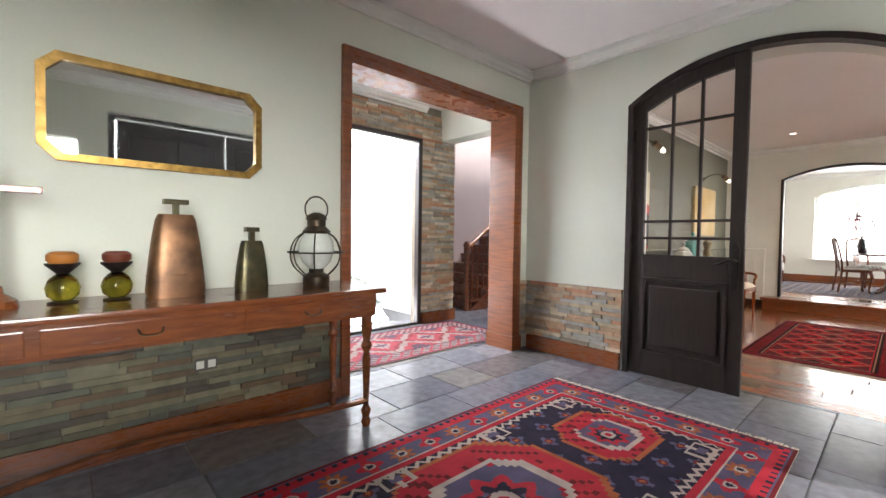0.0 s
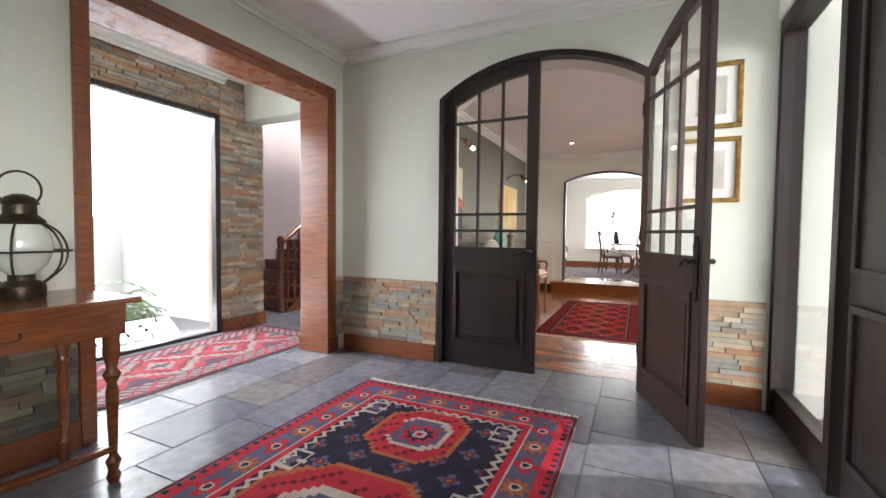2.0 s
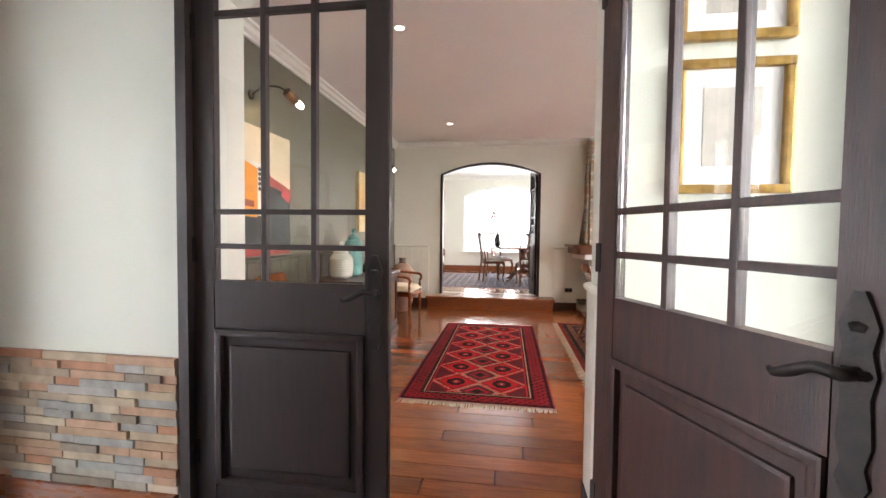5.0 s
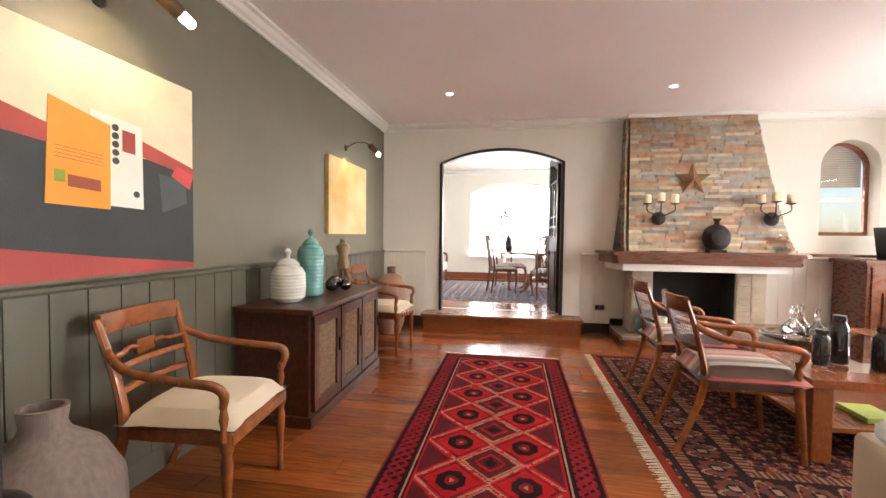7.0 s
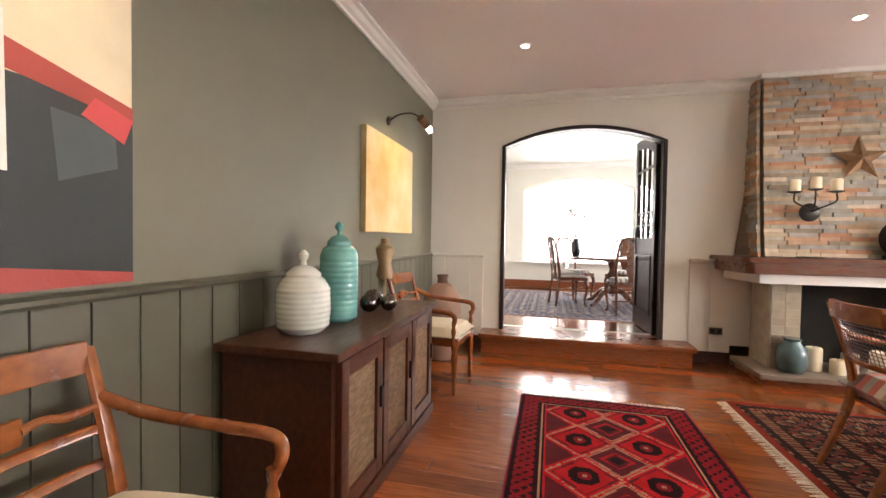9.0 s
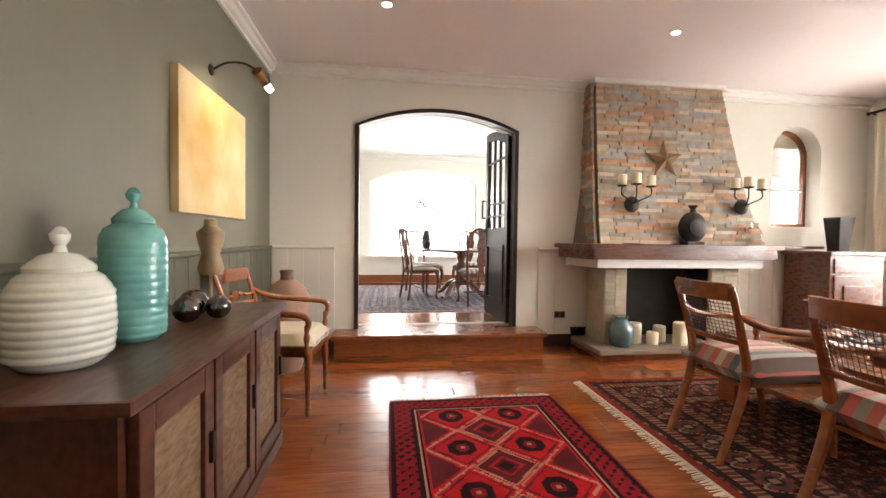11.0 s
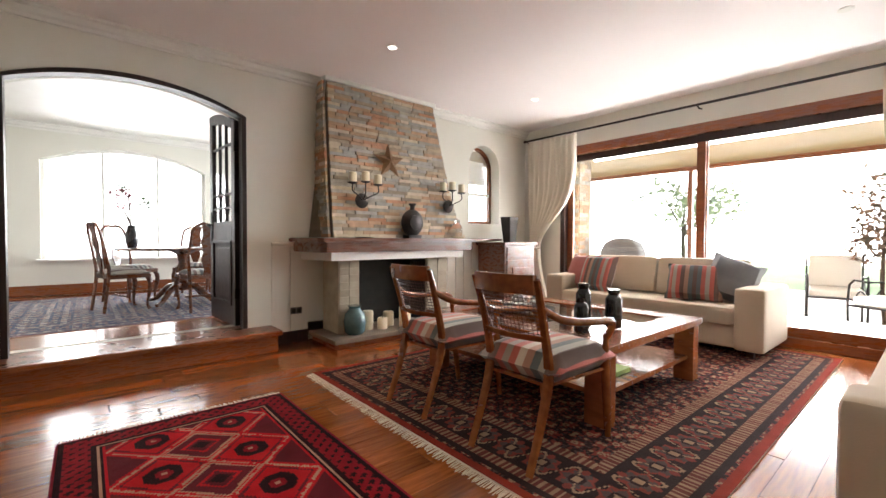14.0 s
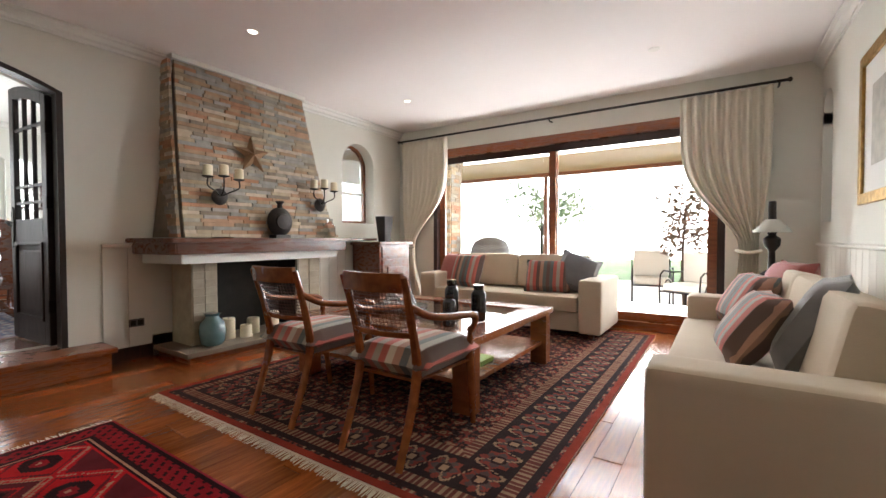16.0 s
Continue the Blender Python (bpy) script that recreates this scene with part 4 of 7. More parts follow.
# ---- chairs ----
def open_armchair(name, seat, label, cane=False, w=0.56, arms=True, group=""):
    """A regency armchair; it faces -y, its seat centre over the origin."""
    root = thing(name, Matrix(), label, "chair", group)
    wood = "honey"
    hw, bw = w / 2, w / 2 - 0.05
    yb, yf = 0.24, -0.26
    part("seat_frame", prism([(-hw + 0.02, yf), (hw - 0.02, yf), (bw, yb), (-bw, yb)], 0.37, 0.385 if cane else 0.43, "z", bevel=0.005 if cane else 0.008), wood, root)
    sb = cushion(w + 0.02 if cane else w - 0.03, 0.55 if cane else 0.52, 0.17 if cane else 0.15, 0.22 if cane else 0.35)
    bmesh.ops.translate(sb, verts=sb.verts[:], vec=(0, -0.01, 0.445))
    for v in sb.verts:
        v.co.z = max(v.co.z, 0.386 if cane else 0.42)
    part("seat", sb, seat, root, smooth=True)
    for s in (-1, 1):
        if cane:
            part("leg", tube([(s * (hw - 0.03), yf + 0.02, 0.42), (s * (hw - 0.025), yf + 0.01, 0.25), (s * (hw - 0.03), yf - 0.02, 0.0)], [0.026, 0.022, 0.016], 10), wood, root, smooth=True)
        else:
            part("leg", lathe([(0.014, 0), (0.018, 0.03), (0.013, 0.05), (0.02, 0.2), (0.026, 0.3), (0.018, 0.33), (0.028, 0.36), (0.028, 0.43)], 12, (s * (hw - 0.035), yf + 0.03, 0)), wood, root, smooth=True)
        part("leg", tube([(s * bw, yb + 0.13, 0.0), (s * bw, yb + 0.05, 0.2), (s * bw, yb - 0.01, 0.42), (s * bw, yb + 0.02, 0.62), (s * (bw + 0.01), yb + 0.10, 0.88)], [0.02, 0.024, 0.028, 0.024, 0.018], 8, flat=0.75), wood, root, smooth=True)
        if arms:
            part("arm", tube([(s * (bw + 0.005), yb + 0.055, 0.745), (s * (hw + 0.0), yb - 0.06, 0.685), (s * (hw + 0.02), yb - 0.28, 0.655), (s * (hw + 0.02), yf + 0.06, 0.64), (s * (hw + 0.005), yf + 0.02, 0.60), (s * (hw - 0.015), yf + 0.035, 0.54)], [0.018, 0.02, 0.019, 0.02, 0.02, 0.016], 10), wood, root, smooth=True)
            part("arm_post", lathe([(0.02, 0), (0.022, 0.03), (0.012, 0.05), (0.02, 0.09), (0.013, 0.13), (0.017, 0.17)], 12, (s * (hw - 0.02), yf + 0.035, 0.40)), wood, root, smooth=True)

    def back(z):
        return yb + 0.02 + max(0, z - 0.62) * 0.31

    def rail(z, h, thick, name="back_rail"):
        line = [(-bw, back(z), z), (-bw * 0.5, back(z) + 0.025, z), (0, back(z) + 0.035, z), (bw * 0.5, back(z) + 0.025, z), (bw, back(z), z)]
        pts = spline(line, 5)
        bmr = bmesh.new()
        ring = [[bmr.verts.new((p.x, p.y + dy, p.z + dz)) for dy, dz in ((-thick, -h), (thick, -h), (thick + 0.006, h), (-thick + 0.006, h))] for p in pts]
        for a, b in zip(ring, ring[1:]):
            for k in range(4):
                bmr.faces.new((a[k], a[(k + 1) % 4], b[(k + 1) % 4], b[k]))
        bmr.faces.new(ring[0])
        bmr.faces.new(ring[-1])
        bmesh.ops.recalc_face_normals(bmr, faces=bmr.faces[:])
        bmesh.ops.bevel(bmr, geom=bmr.edges[:], offset=0.003, segments=1, affect="EDGES")
        part(name, bmr, wood, root, smooth=True)
    rail(0.855, 0.045, 0.014, "crest_rail")
    if cane:
        rail(0.60, 0.014, 0.01)
        lat = bmesh.new()
        for i in range(15):
            x = -bw + 0.03 + (2 * bw - 0.06) * i / 14
            k = 0.035 * (1 - (x / bw) ** 2)
            tube([(x, back(0.61) + k, 0.61), (x, back(0.82) + k, 0.82)], 0.0022, 4, lat, 0)
        for i in range(11):
            z = 0.62 + 0.19 * i / 10
            tube([(-bw + 0.01, back(z) + 0.002, z), (-bw * 0.5, back(z) + 0.026, z), (0, back(z) + 0.035, z), (bw * 0.5, back(z) + 0.026, z), (bw - 0.01, back(z) + 0.002, z)], 0.0022, 4, lat, 3)
        tagged(part("cane_back", lat, "walnut", root, "woven cane back panel"), kind="stuff")
    else:
        rail(0.56, 0.013, 0.009)
        rail(0.66, 0.013, 0.009)
        bmr = box(-0.055, 0.055, back(0.71) + 0.022, back(0.71) + 0.044, 0.685, 0.755, 0.01)
        for s in (-1, 1):
            tube([(s * 0.05, back(0.71) + 0.03, 0.72), (s * 0.1, back(0.71) + 0.026, 0.728), (s * 0.15, back(0.71) + 0.018, 0.714), (s * bw, back(0.71), 0.72)], [0.014, 0.01, 0.014, 0.012], 8, bmr)
        part("carved_splat", bmr, wood, root, smooth=True)
    return root


chair = open_armchair("armchair", "fabric", "polished honey-wood armchair with cream seat against the olive wall", group="armchairs along the olive wall")
chair.matrix_world = pose(5.40, 2.55, 0, 0, 0, 6)
copy_thing(chair, pose(8.10, 2.54, 0, 0, 0, -4))
cane = open_armchair("cane_armchair", "stripe", "honey-wood armchair with cane back and striped seat", cane=True, w=0.47, group="cane chairs at the coffee table")
cane.matrix_world = pose(6.42, -0.17, 0.018, 0, 0, 0)
copy_thing(cane, pose(7.21, -0.18, 0.018, 0, 0, 1))


# ---- sideboard ----
sb = thing("sideboard", Matrix(), "dark walnut sideboard with three panelled doors", "sideboard")
SX0, SX1, SY0, SY1, SH = 6.12, 7.50, 2.40, 2.93, 0.77
part("body", box(SX0 + 0.02, SX1 - 0.02, SY0 + 0.03, SY1, 0.06, SH - 0.035), "walnut", sb)
part("top", box(SX0 - 0.02, SX1 + 0.02, SY0 - 0.02, SY1 + 0.01, SH - 0.035, SH, 0.01), "walnut", sb)
part("plinth", box(SX0 - 0.005, SX1 + 0.005, SY0, SY1, 0.0, 0.07, 0.01), "walnut", sb)
dw = (SX1 - SX0 - 0.08) / 3
M["rough_panel"] = mat("rough_bark_panel", (0.25, 0.16, 0.085), (0.12, 0.07, 0.035), 0.6, scale=7, stretch=(3, 3, 9), bump=0.3, bump_scale=40)
for i in range(3):
    x = SX0 + 0.04 + dw * i
    bm = box(x + 0.008, x + 0.075, SY0, SY0 + 0.028, 0.09, SH - 0.05, 0.005)
    box(x + dw - 0.075, x + dw - 0.008, SY0, SY0 + 0.028, 0.09, SH - 0.05, 0.005, bm=bm)
    box(x + 0.075, x + dw - 0.075, SY0, SY0 + 0.028, SH - 0.125, SH - 0.05, 0.005, bm=bm)
    box(x + 0.075, x + dw - 0.075, SY0, SY0 + 0.028, 0.09, 0.165, 0.005, bm=bm)
    d = part("door", bm, "walnut", sb)
    part("panel", box(x + 0.07, x + dw - 0.07, SY0 + 0.014, SY0 + 0.022, 0.16, SH - 0.12), "rough_panel", d, "rough grained inset panel")
    part("latch", box(x + dw - 0.05, x + dw - 0.03, SY0 - 0.014, SY0, 0.40, 0.5, 0.005), "iron", d)


def beaded_jar(name, x, y, z, profile, material, label, bands):
    root = thing(name, pose(x, y, z), label, "jar")
    pr = []
    h = profile[-1][1]
    n = bands * 6
    for i in range(n + 1):
        t = h * i / n
        r = float(np.interp(t, [p[1] for p in profile], [p[0] for p in profile]))
        pr.append((r * (1 + 0.02 * abs(math.sin(math.pi * bands * i / n))), t))
    part("body", lathe(pr, 40, rib=18 if bands > 10 else 0, depth=0.006), material, root, smooth=True)
    r = profile[-1][0]
    part("lid", lathe([(r * 1.04, 0), (r * 1.06, 0.012), (r * 0.95, 0.022), (r * 0.6, 0.045), (r * 0.22, 0.052), (r * 0.16, 0.07), (0.022, 0.085), (0.024, 0.10), (0.012, 0.118), (0.003, 0.122)], 32, (0, 0, h)), material, root, smooth=True)
    return root


beaded_jar("lidded_jar", 6.40, 2.72, SH, [(0.085, 0), (0.115, 0.03), (0.122, 0.10), (0.118, 0.20), (0.095, 0.24), (0.075, 0.255)], "white_glaze", "white glazed lidded jar with beaded surface on the sideboard", 11)
beaded_jar("lidded_jar", 6.70, 2.70, SH, [(0.075, 0), (0.095, 0.02), (0.10, 0.19), (0.098, 0.34), (0.085, 0.375), (0.06, 0.395)], "teal_glaze", "tall turquoise glazed lidded jar with ribs on the sideboard", 14)
for dx, dy, r in ((0.0, 0, 0.055), (0.13, 0.03, 0.06), (0.08, -0.09, 0.05)):
    ob = tagged(part("silver_orb", lathe([(r * math.sin(math.pi * (i + 0.4) / 12.8), r - r * math.cos(math.pi * (i + 0.4) / 12.8)) for i in range(13)], 24), "silver", smooth=True), "dark silver faceted ball on the sideboard", "ornament", "silver balls")
    ob.matrix_world = pose(6.97 + dx, 2.65 + dy, SH - 0.0)
bm = box(-0.06, 0.06, -0.05, 0.05, 0, 0.02, 0.004)
tube([(0, 0, 0.02), (0, 0, 0.18)], 0.008, 8, bm, 0)
lathe([(0.05, 0.17), (0.058, 0.2), (0.04, 0.27), (0.06, 0.34), (0.062, 0.37), (0.03, 0.40), (0.028, 0.43), (0.02, 0.435)], 18, (0, 0, 0), bm)
ob = tagged(part("torso_figurine", bm, "bust", smooth=True), "small tan carved torso figurine on a thin stand", "figurine")
ob.matrix_world = pose(7.28, 2.68, SH)
vase = thing("floor_vase", pose(4.80, 2.70, 0), "large ribbed grey-brown clay floor vase", "vase")
part("body", lathe([(0.12, 0), (0.19, 0.10), (0.23, 0.27), (0.225, 0.38), (0.165, 0.50), (0.075, 0.57), (0.062, 0.60), (0.07, 0.66), (0.055, 0.66), (0.05, 0.59)], 48, rib=26, depth=0.018), "clay", vase, smooth=True)
vase = thing("floor_vase", pose(8.82, 2.68, 0), "tall terracotta jug with a brown neck on the floor", "vase")
part("body", lathe([(0.12, 0), (0.17, 0.15), (0.19, 0.45), (0.185, 0.62), (0.12, 0.72), (0.055, 0.76)], 32), "terracotta", vase, smooth=True)
part("neck", lathe([(0.055, 0.76), (0.05, 0.80), (0.06, 0.84), (0.045, 0.84), (0.042, 0.78)], 24), "brown_clay", vase, smooth=True)


# ---- paintings and picture lamps ----
def flat_mat(name, c):
    return mat(name, c, tuple(v * 0.85 for v in c), 0.6, scale=5, bump=0.15, bump_scale=90)


big = thing("painting", Matrix(), "large abstract canvas in cream, black, red and orange", "painting")
PX0, PX1, PZ0, PZ1 = 4.80, 5.76, 1.055, 2.04
PY = YO - 0.045
part("canvas", box(PX0, PX1, PY, YO - 0.002, PZ0, PZ1, 0.004), flat_mat("canvas_cream", (0.72, 0.62, 0.44)), big)


def patch(name, pts, color, layer, parent, mt=None):
    """A painted field on the canvas, in shares of its width and height."""
    o = [(PX0 + (PX1 - PX0) * u, PZ0 + (PZ1 - PZ0) * v) for u, v in pts]
    return part(name, prism(o, PY - 0.0006 * layer - 0.0008, PY - 0.0002, "y"), mt or flat_mat("paint_" + name, color), parent)


patch("black_field", [(0, 0.13), (1, 0.02), (1, 0.55), (0.72, 0.56), (0, 0.58)], (0.020, 0.025, 0.026), 1, big)
patch("red_base", [(0, 0), (1, 0), (1, 0.03), (0.5, 0.08), (0, 0.14)], (0.33, 0.04, 0.03), 2, big)
patch("red_band", [(0, 0.57), (0.22, 0.55), (0.24, 0.62), (0, 0.68)], (0.36, 0.05, 0.035), 3, big)
patch("red_band", [(0.64, 0.57), (1.0, 0.51), (1.0, 0.56), (0.64, 0.65)], (0.36, 0.05, 0.035), 4, big)
patch("bright_red", [(0.84, 0.50), (0.97, 0.44), (1.0, 0.52), (0.88, 0.56)], (0.55, 0.06, 0.06), 5, big)
patch("grey_field", [(0.78, 0.30), (0.95, 0.36), (0.94, 0.48), (0.76, 0.50)], (0.06, 0.075, 0.075), 2, big)
patch("white_card", [(0.42, 0.32), (0.66, 0.31), (0.655, 0.71), (0.39, 0.73)], (0.74, 0.72, 0.66), 6, big)
patch("orange_card", [(0.20, 0.31), (0.48, 0.30), (0.485, 0.68), (0.22, 0.74)], (0.72, 0.27, 0.02), 7, big)
patch("green_square", [(0.235, 0.40), (0.28, 0.40), (0.28, 0.45), (0.235, 0.45)], (0.20, 0.30, 0.03), 8, big)
patch("brown_bar", [(0.29, 0.385), (0.435, 0.375), (0.435, 0.425), (0.29, 0.435)], (0.25, 0.05, 0.02), 8, big)
patch("maroon_square", [(0.545, 0.575), (0.615, 0.57), (0.615, 0.67), (0.545, 0.675)], (0.27, 0.035, 0.03), 8, big)
dark = flat_mat("paint_dots", (0.03, 0.03, 0.03))
for k in range(5):
    cu, cv = 0.51, 0.525 + 0.038 * k
    patch("dot", [(cu + 0.018 * math.cos(i * math.pi / 6), cv + 0.016 * math.sin(i * math.pi / 6)) for i in range(12)], None, 8, big, dark)
patch("dot", [(0.62 + 0.018 * math.cos(i * math.pi / 6), 0.38 + 0.016 * math.sin(i * math.pi / 6)) for i in range(12)], None, 8, big, dark)
for k in range(4):
    patch("line", [(0.24, 0.50 + 0.015 * k), (0.45, 0.49 + 0.015 * k), (0.45, 0.4925 + 0.015 * k), (0.24, 0.5025 + 0.015 * k)], None, 8, big, M["red_wood"])
small = thing("painting", Matrix(), "abstract canvas in glowing yellow and ochre", "painting")
part("canvas", box(7.53, 8.58, YO - 0.045, YO - 0.002, 1.25, 2.03, 0.004), mat("yellow_ochre_paint", (0.66, 0.54, 0.30), (0.50, 0.29, 0.07), 0.6, scale=2.2, detail=3, bump=0.1), small)


def picture_lamp(x, z):
    root = thing("picture_lamp", pose(x, YO, z), "brass picture lamp on a curved arm, switched on", "wall lamp", "picture lamps")
    part("wall_plate", lathe([(0.035, 0), (0.035, 0.012), (0.02, 0.02)], 16, (0, 0, 0)), "lantern", root).matrix_basis = pose(0, 0, 0, 90, 0, 0)
    part("arm", tube([(0, -0.01, 0), (0, -0.10, 0.05), (0.02, -0.2, 0.06), (0.04, -0.27, 0.03)], 0.007, 8), "lantern", root, smooth=True)
    sh = part("shade", lathe([(0.022, -0.09), (0.036, -0.085), (0.036, 0.02), (0.02, 0.03)], 18), "bronze", root, smooth=True)
    sh.matrix_basis = pose(0.05, -0.28, 0.015, 0, -62, -20)
    b = part("bulb", lathe([(0.008, -0.16), (0.022, -0.15), (0.025, -0.10), (0.02, -0.085)], 14), "lampglow", root, smooth=True)
    b.matrix_basis = sh.matrix_basis
    return root


for x, z in ((5.26, 2.28), (8.05, 2.19)):
    picture_lamp(x, z)
    lamp("picture_light", "SPOT", look((x, YO - 0.36, z - 0.02), (x, YO, z - 0.55)), 14, (1.0, 0.76, 0.46), 0.04, angle=125, blend=0.8)

# recessed downlights
for x, y, on in ((8.20, 1.86, 1), (8.26, -0.41, 1), (8.30, -2.50, 1), (5.56, -2.60, 0), (5.40, 1.86, 1), (5.40, -0.41, 1)):
    root = thing("downlight", pose(x, y, TOP), "small round recessed ceiling downlight", "downlight", "recessed downlights")
    part("rim", lathe([(0.05, -0.006), (0.05, 0), (0.03, 0.0), (0.036, -0.006)], 24), "white", root, smooth=True)
    part("bulb", lathe([(0.034, -0.0075), (0.034, -0.003)], 20), "spotglow" if on else "white", root)
    if on:
        lamp("downlight_beam", "SPOT", look((x, y, TOP - 0.02), (x, y, 0)), 34, (1.0, 0.80, 0.55), 0.03, angle=110, blend=0.7)


# ---- sofas ----
def sofa(w, d, label, seats=2):
    """A square-armed sofa facing -y; its back is at y = d / 2."""
    root = thing("sofa", Matrix(), label, "sofa")
    aw = 0.24
    part("base", box(-w / 2 + aw, w / 2 - aw, -d / 2 + 0.04, d / 2 - 0.02, 0.06, 0.27, 0.02), "sofa", root)
    for s in (-1, 1):
        part("arm", box(s * (w / 2 - aw), s * w / 2, -d / 2, d / 2, 0.05, 0.62, 0.055, 4), "sofa", root, smooth=True)
    part("back", box(-w / 2 + aw, w / 2 - aw, d / 2 - 0.2, d / 2, 0.27, 0.76, 0.05, 4), "sofa", root, smooth=True)
    sw = (w - 2 * aw) / seats
    part("seat_cushion", box(-w / 2 + aw + 0.005, w / 2 - aw - 0.005, -d / 2 - 0.02, d / 2 - 0.2, 0.275, 0.44, 0.055, 4), "sofa", root, smooth=True)
    for i in range(seats):
        x = -w / 2 + aw + sw * (i + 0.5)
        c = part("back_cushion", box(-sw / 2 + 0.006, sw / 2 - 0.006, -0.10, 0.10, -0.21, 0.21, 0.07, 4), "sofa", root, smooth=True)
        c.matrix_basis = pose(x, d / 2 - 0.27, 0.645, -12, 0, 0)
    for sx in (-1, 1):
        for sy in (-1, 1):
            part("foot", box(sx * (w / 2 - 0.12) - 0.03, sx * (w / 2 - 0.12) + 0.03, sy * (d / 2 - 0.08) - 0.03, sy * (d / 2 - 0.08) + 0.03, 0, 0.06, 0.004), "walnut", root)
    return root


s1 = sofa(2.5, 0.92, "beige upholstered sofa with square arms against the wall", 3)
s1.matrix_world = pose(4.80, -1.24, 0, 0, 0, 90)
s2 = sofa(2.30, 0.88, "beige upholstered two-seat sofa below the window", 2)
s2.matrix_world = pose(7.20, -3.26, 0.018, 0, 0, 180)


def throw_cushion(m, material, label, w=0.46, h=0.46):
    ob = tagged(part("cushion", cushion(w, h, 0.2, 0.45), material, smooth=True), label, "cushion")
    ob.matrix_world = m
    return ob


throw_cushion(pose(8.08, -3.24, 0.66, 68, 0, 165), "pink_cloth", "dusty red cushion leaning on the sofa arm")
throw_cushion(pose(7.80, -3.12, 0.66, 66, 0, 175), "stripe_v", "red and grey striped cushion on the sofa")
throw_cushion(pose(6.72, -3.12, 0.64, 64, 0, 190), "stripe_v", "red and grey striped cushion on the sofa", 0.52, 0.40)
throw_cushion(pose(6.42, -3.25, 0.68, 66, 20, 195), "grey_cloth", "grey cushion leaning in the sofa corner")
throw_cushion(pose(4.66, -2.16, 0.70, 66, 0, 110), "pink_cloth", "dusty red cushion at the end of the sofa")
throw_cushion(pose(4.88, -2.0, 0.64, 60, 0, 105), "stripe_v", "red and grey striped cushion on the sofa", 0.55, 0.42)
throw_cushion(pose(4.90, -1.02, 0.62, 56, 0, 95), "stripe_v", "red and brown striped cushion on the sofa", 0.5, 0.42)
throw_cushion(pose(4.66, -0.92, 0.68, 62, 0, 80), "grey_cloth", "large grey cushion on the sofa", 0.55, 0.5)

# ---- coffee table ----
TX0, TX1, TY0, TY1, TH = 6.23, 7.85, -1.88, -0.48, 0.47
ct = thing("coffee_table", pose(0, 0, 0.018), "square wooden coffee table with glass top and lower shelf", "coffee table")
bm = box(TX0, TX0 + 0.2, TY0, TY1, TH - 0.05, TH, 0.006)
box(TX1 - 0.2, TX1, TY0, TY1, TH - 0.05, TH, 0.006, bm=bm)
box(TX0 + 0.2, TX1 - 0.2, TY0, TY0 + 0.2, TH - 0.05, TH, 0.006, bm=bm)
box(TX0 + 0.2, TX1 - 0.2, TY1 - 0.2, TY1, TH - 0.05, TH, 0.006, bm=bm)
part("top_frame", bm, "table_wood", ct)
part("glass_top", box(TX0 + 0.2, TX1 - 0.2, TY0 + 0.2, TY1 - 0.2, TH - 0.02, TH - 0.008), "table_glass", ct).visible_shadow = False
for x in (TX0 + 0.02, TX1 - 0.16):
    for y in (TY0 + 0.02, TY1 - 0.12):
        part("leg", box(x, x + 0.14, y, y + 0.10, 0, TH - 0.05, 0.006), "table_wood", ct)
part("lower_shelf", box(TX0 + 0.06, TX1 - 0.06, TY0 + 0.06, TY1 - 0.06, 0.16, 0.19, 0.005), "table_wood", ct)
bk = thing("book", pose(6.50, -0.95, 0.209), "stack of lime-coloured books on the lower shelf", "book")
part("cover", box(-0.12, 0.12, -0.09, 0.09, 0, 0.03, 0.002), "lemon", bk)
part("pages", box(-0.11, 0.121, -0.085, 0.085, 0.005, 0.025), "paper", bk)
TT = TH + 0.018


def bottle(x, y, h, r):
    root = thing("bottle_vase", pose(x, y, TT), "black glazed cylindrical bottle vase on the coffee table", "vase", "black bottles")
    part("body", lathe([(r * 0.9, 0), (r, 0.01), (r, h * 0.75), (r * 0.75, h * 0.82), (r * 0.6, h * 0.86)], 24), "black_glaze", root, smooth=True)
    part("stopper", lathe([(r * 0.62, 0), (r * 0.7, 0.012), (r * 0.7, h * 0.13)], 20, (0, 0, h * 0.862)), "black_glaze", root, smooth=True)


bottle(6.62, -0.86, 0.30, 0.05)
bottle(6.48, -1.0, 0.26, 0.055)
bottle(6.55, -0.72, 0.22, 0.045)
tray = tagged(part("tray", lathe([(0.2, 0), (0.25, 0.008), (0.27, 0.03), (0.262, 0.03), (0.24, 0.014), (0.0, 0.012)], 36), "silver", smooth=True), "round silver tray on the coffee table", "tray")
tray.matrix_world = pose(7.28, -1.05, TT)
for dx, dy, k in ((0, 0.06, 1.0), (0.1, -0.05, 0.85), (-0.1, -0.04, 0.8)):
    root = thing("decanter", pose(7.28 + dx, -1.05 + dy, TT + 0.014), "clear glass decanter with stopper on the tray", "decanter", "glass decanters")
    part("body", lathe([(0.05 * k, 0), (0.075 * k, 0.02), (0.07 * k, 0.08), (0.025 * k, 0.13), (0.02 * k, 0.17), (0.03 * k, 0.18)], 22), "glass", root, smooth=True)
    part("stopper", lathe([(0.016 * k, 0.181), (0.026 * k, 0.205), (0.018 * k, 0.235), (0.004, 0.24)], 16), "glass", root, smooth=True)

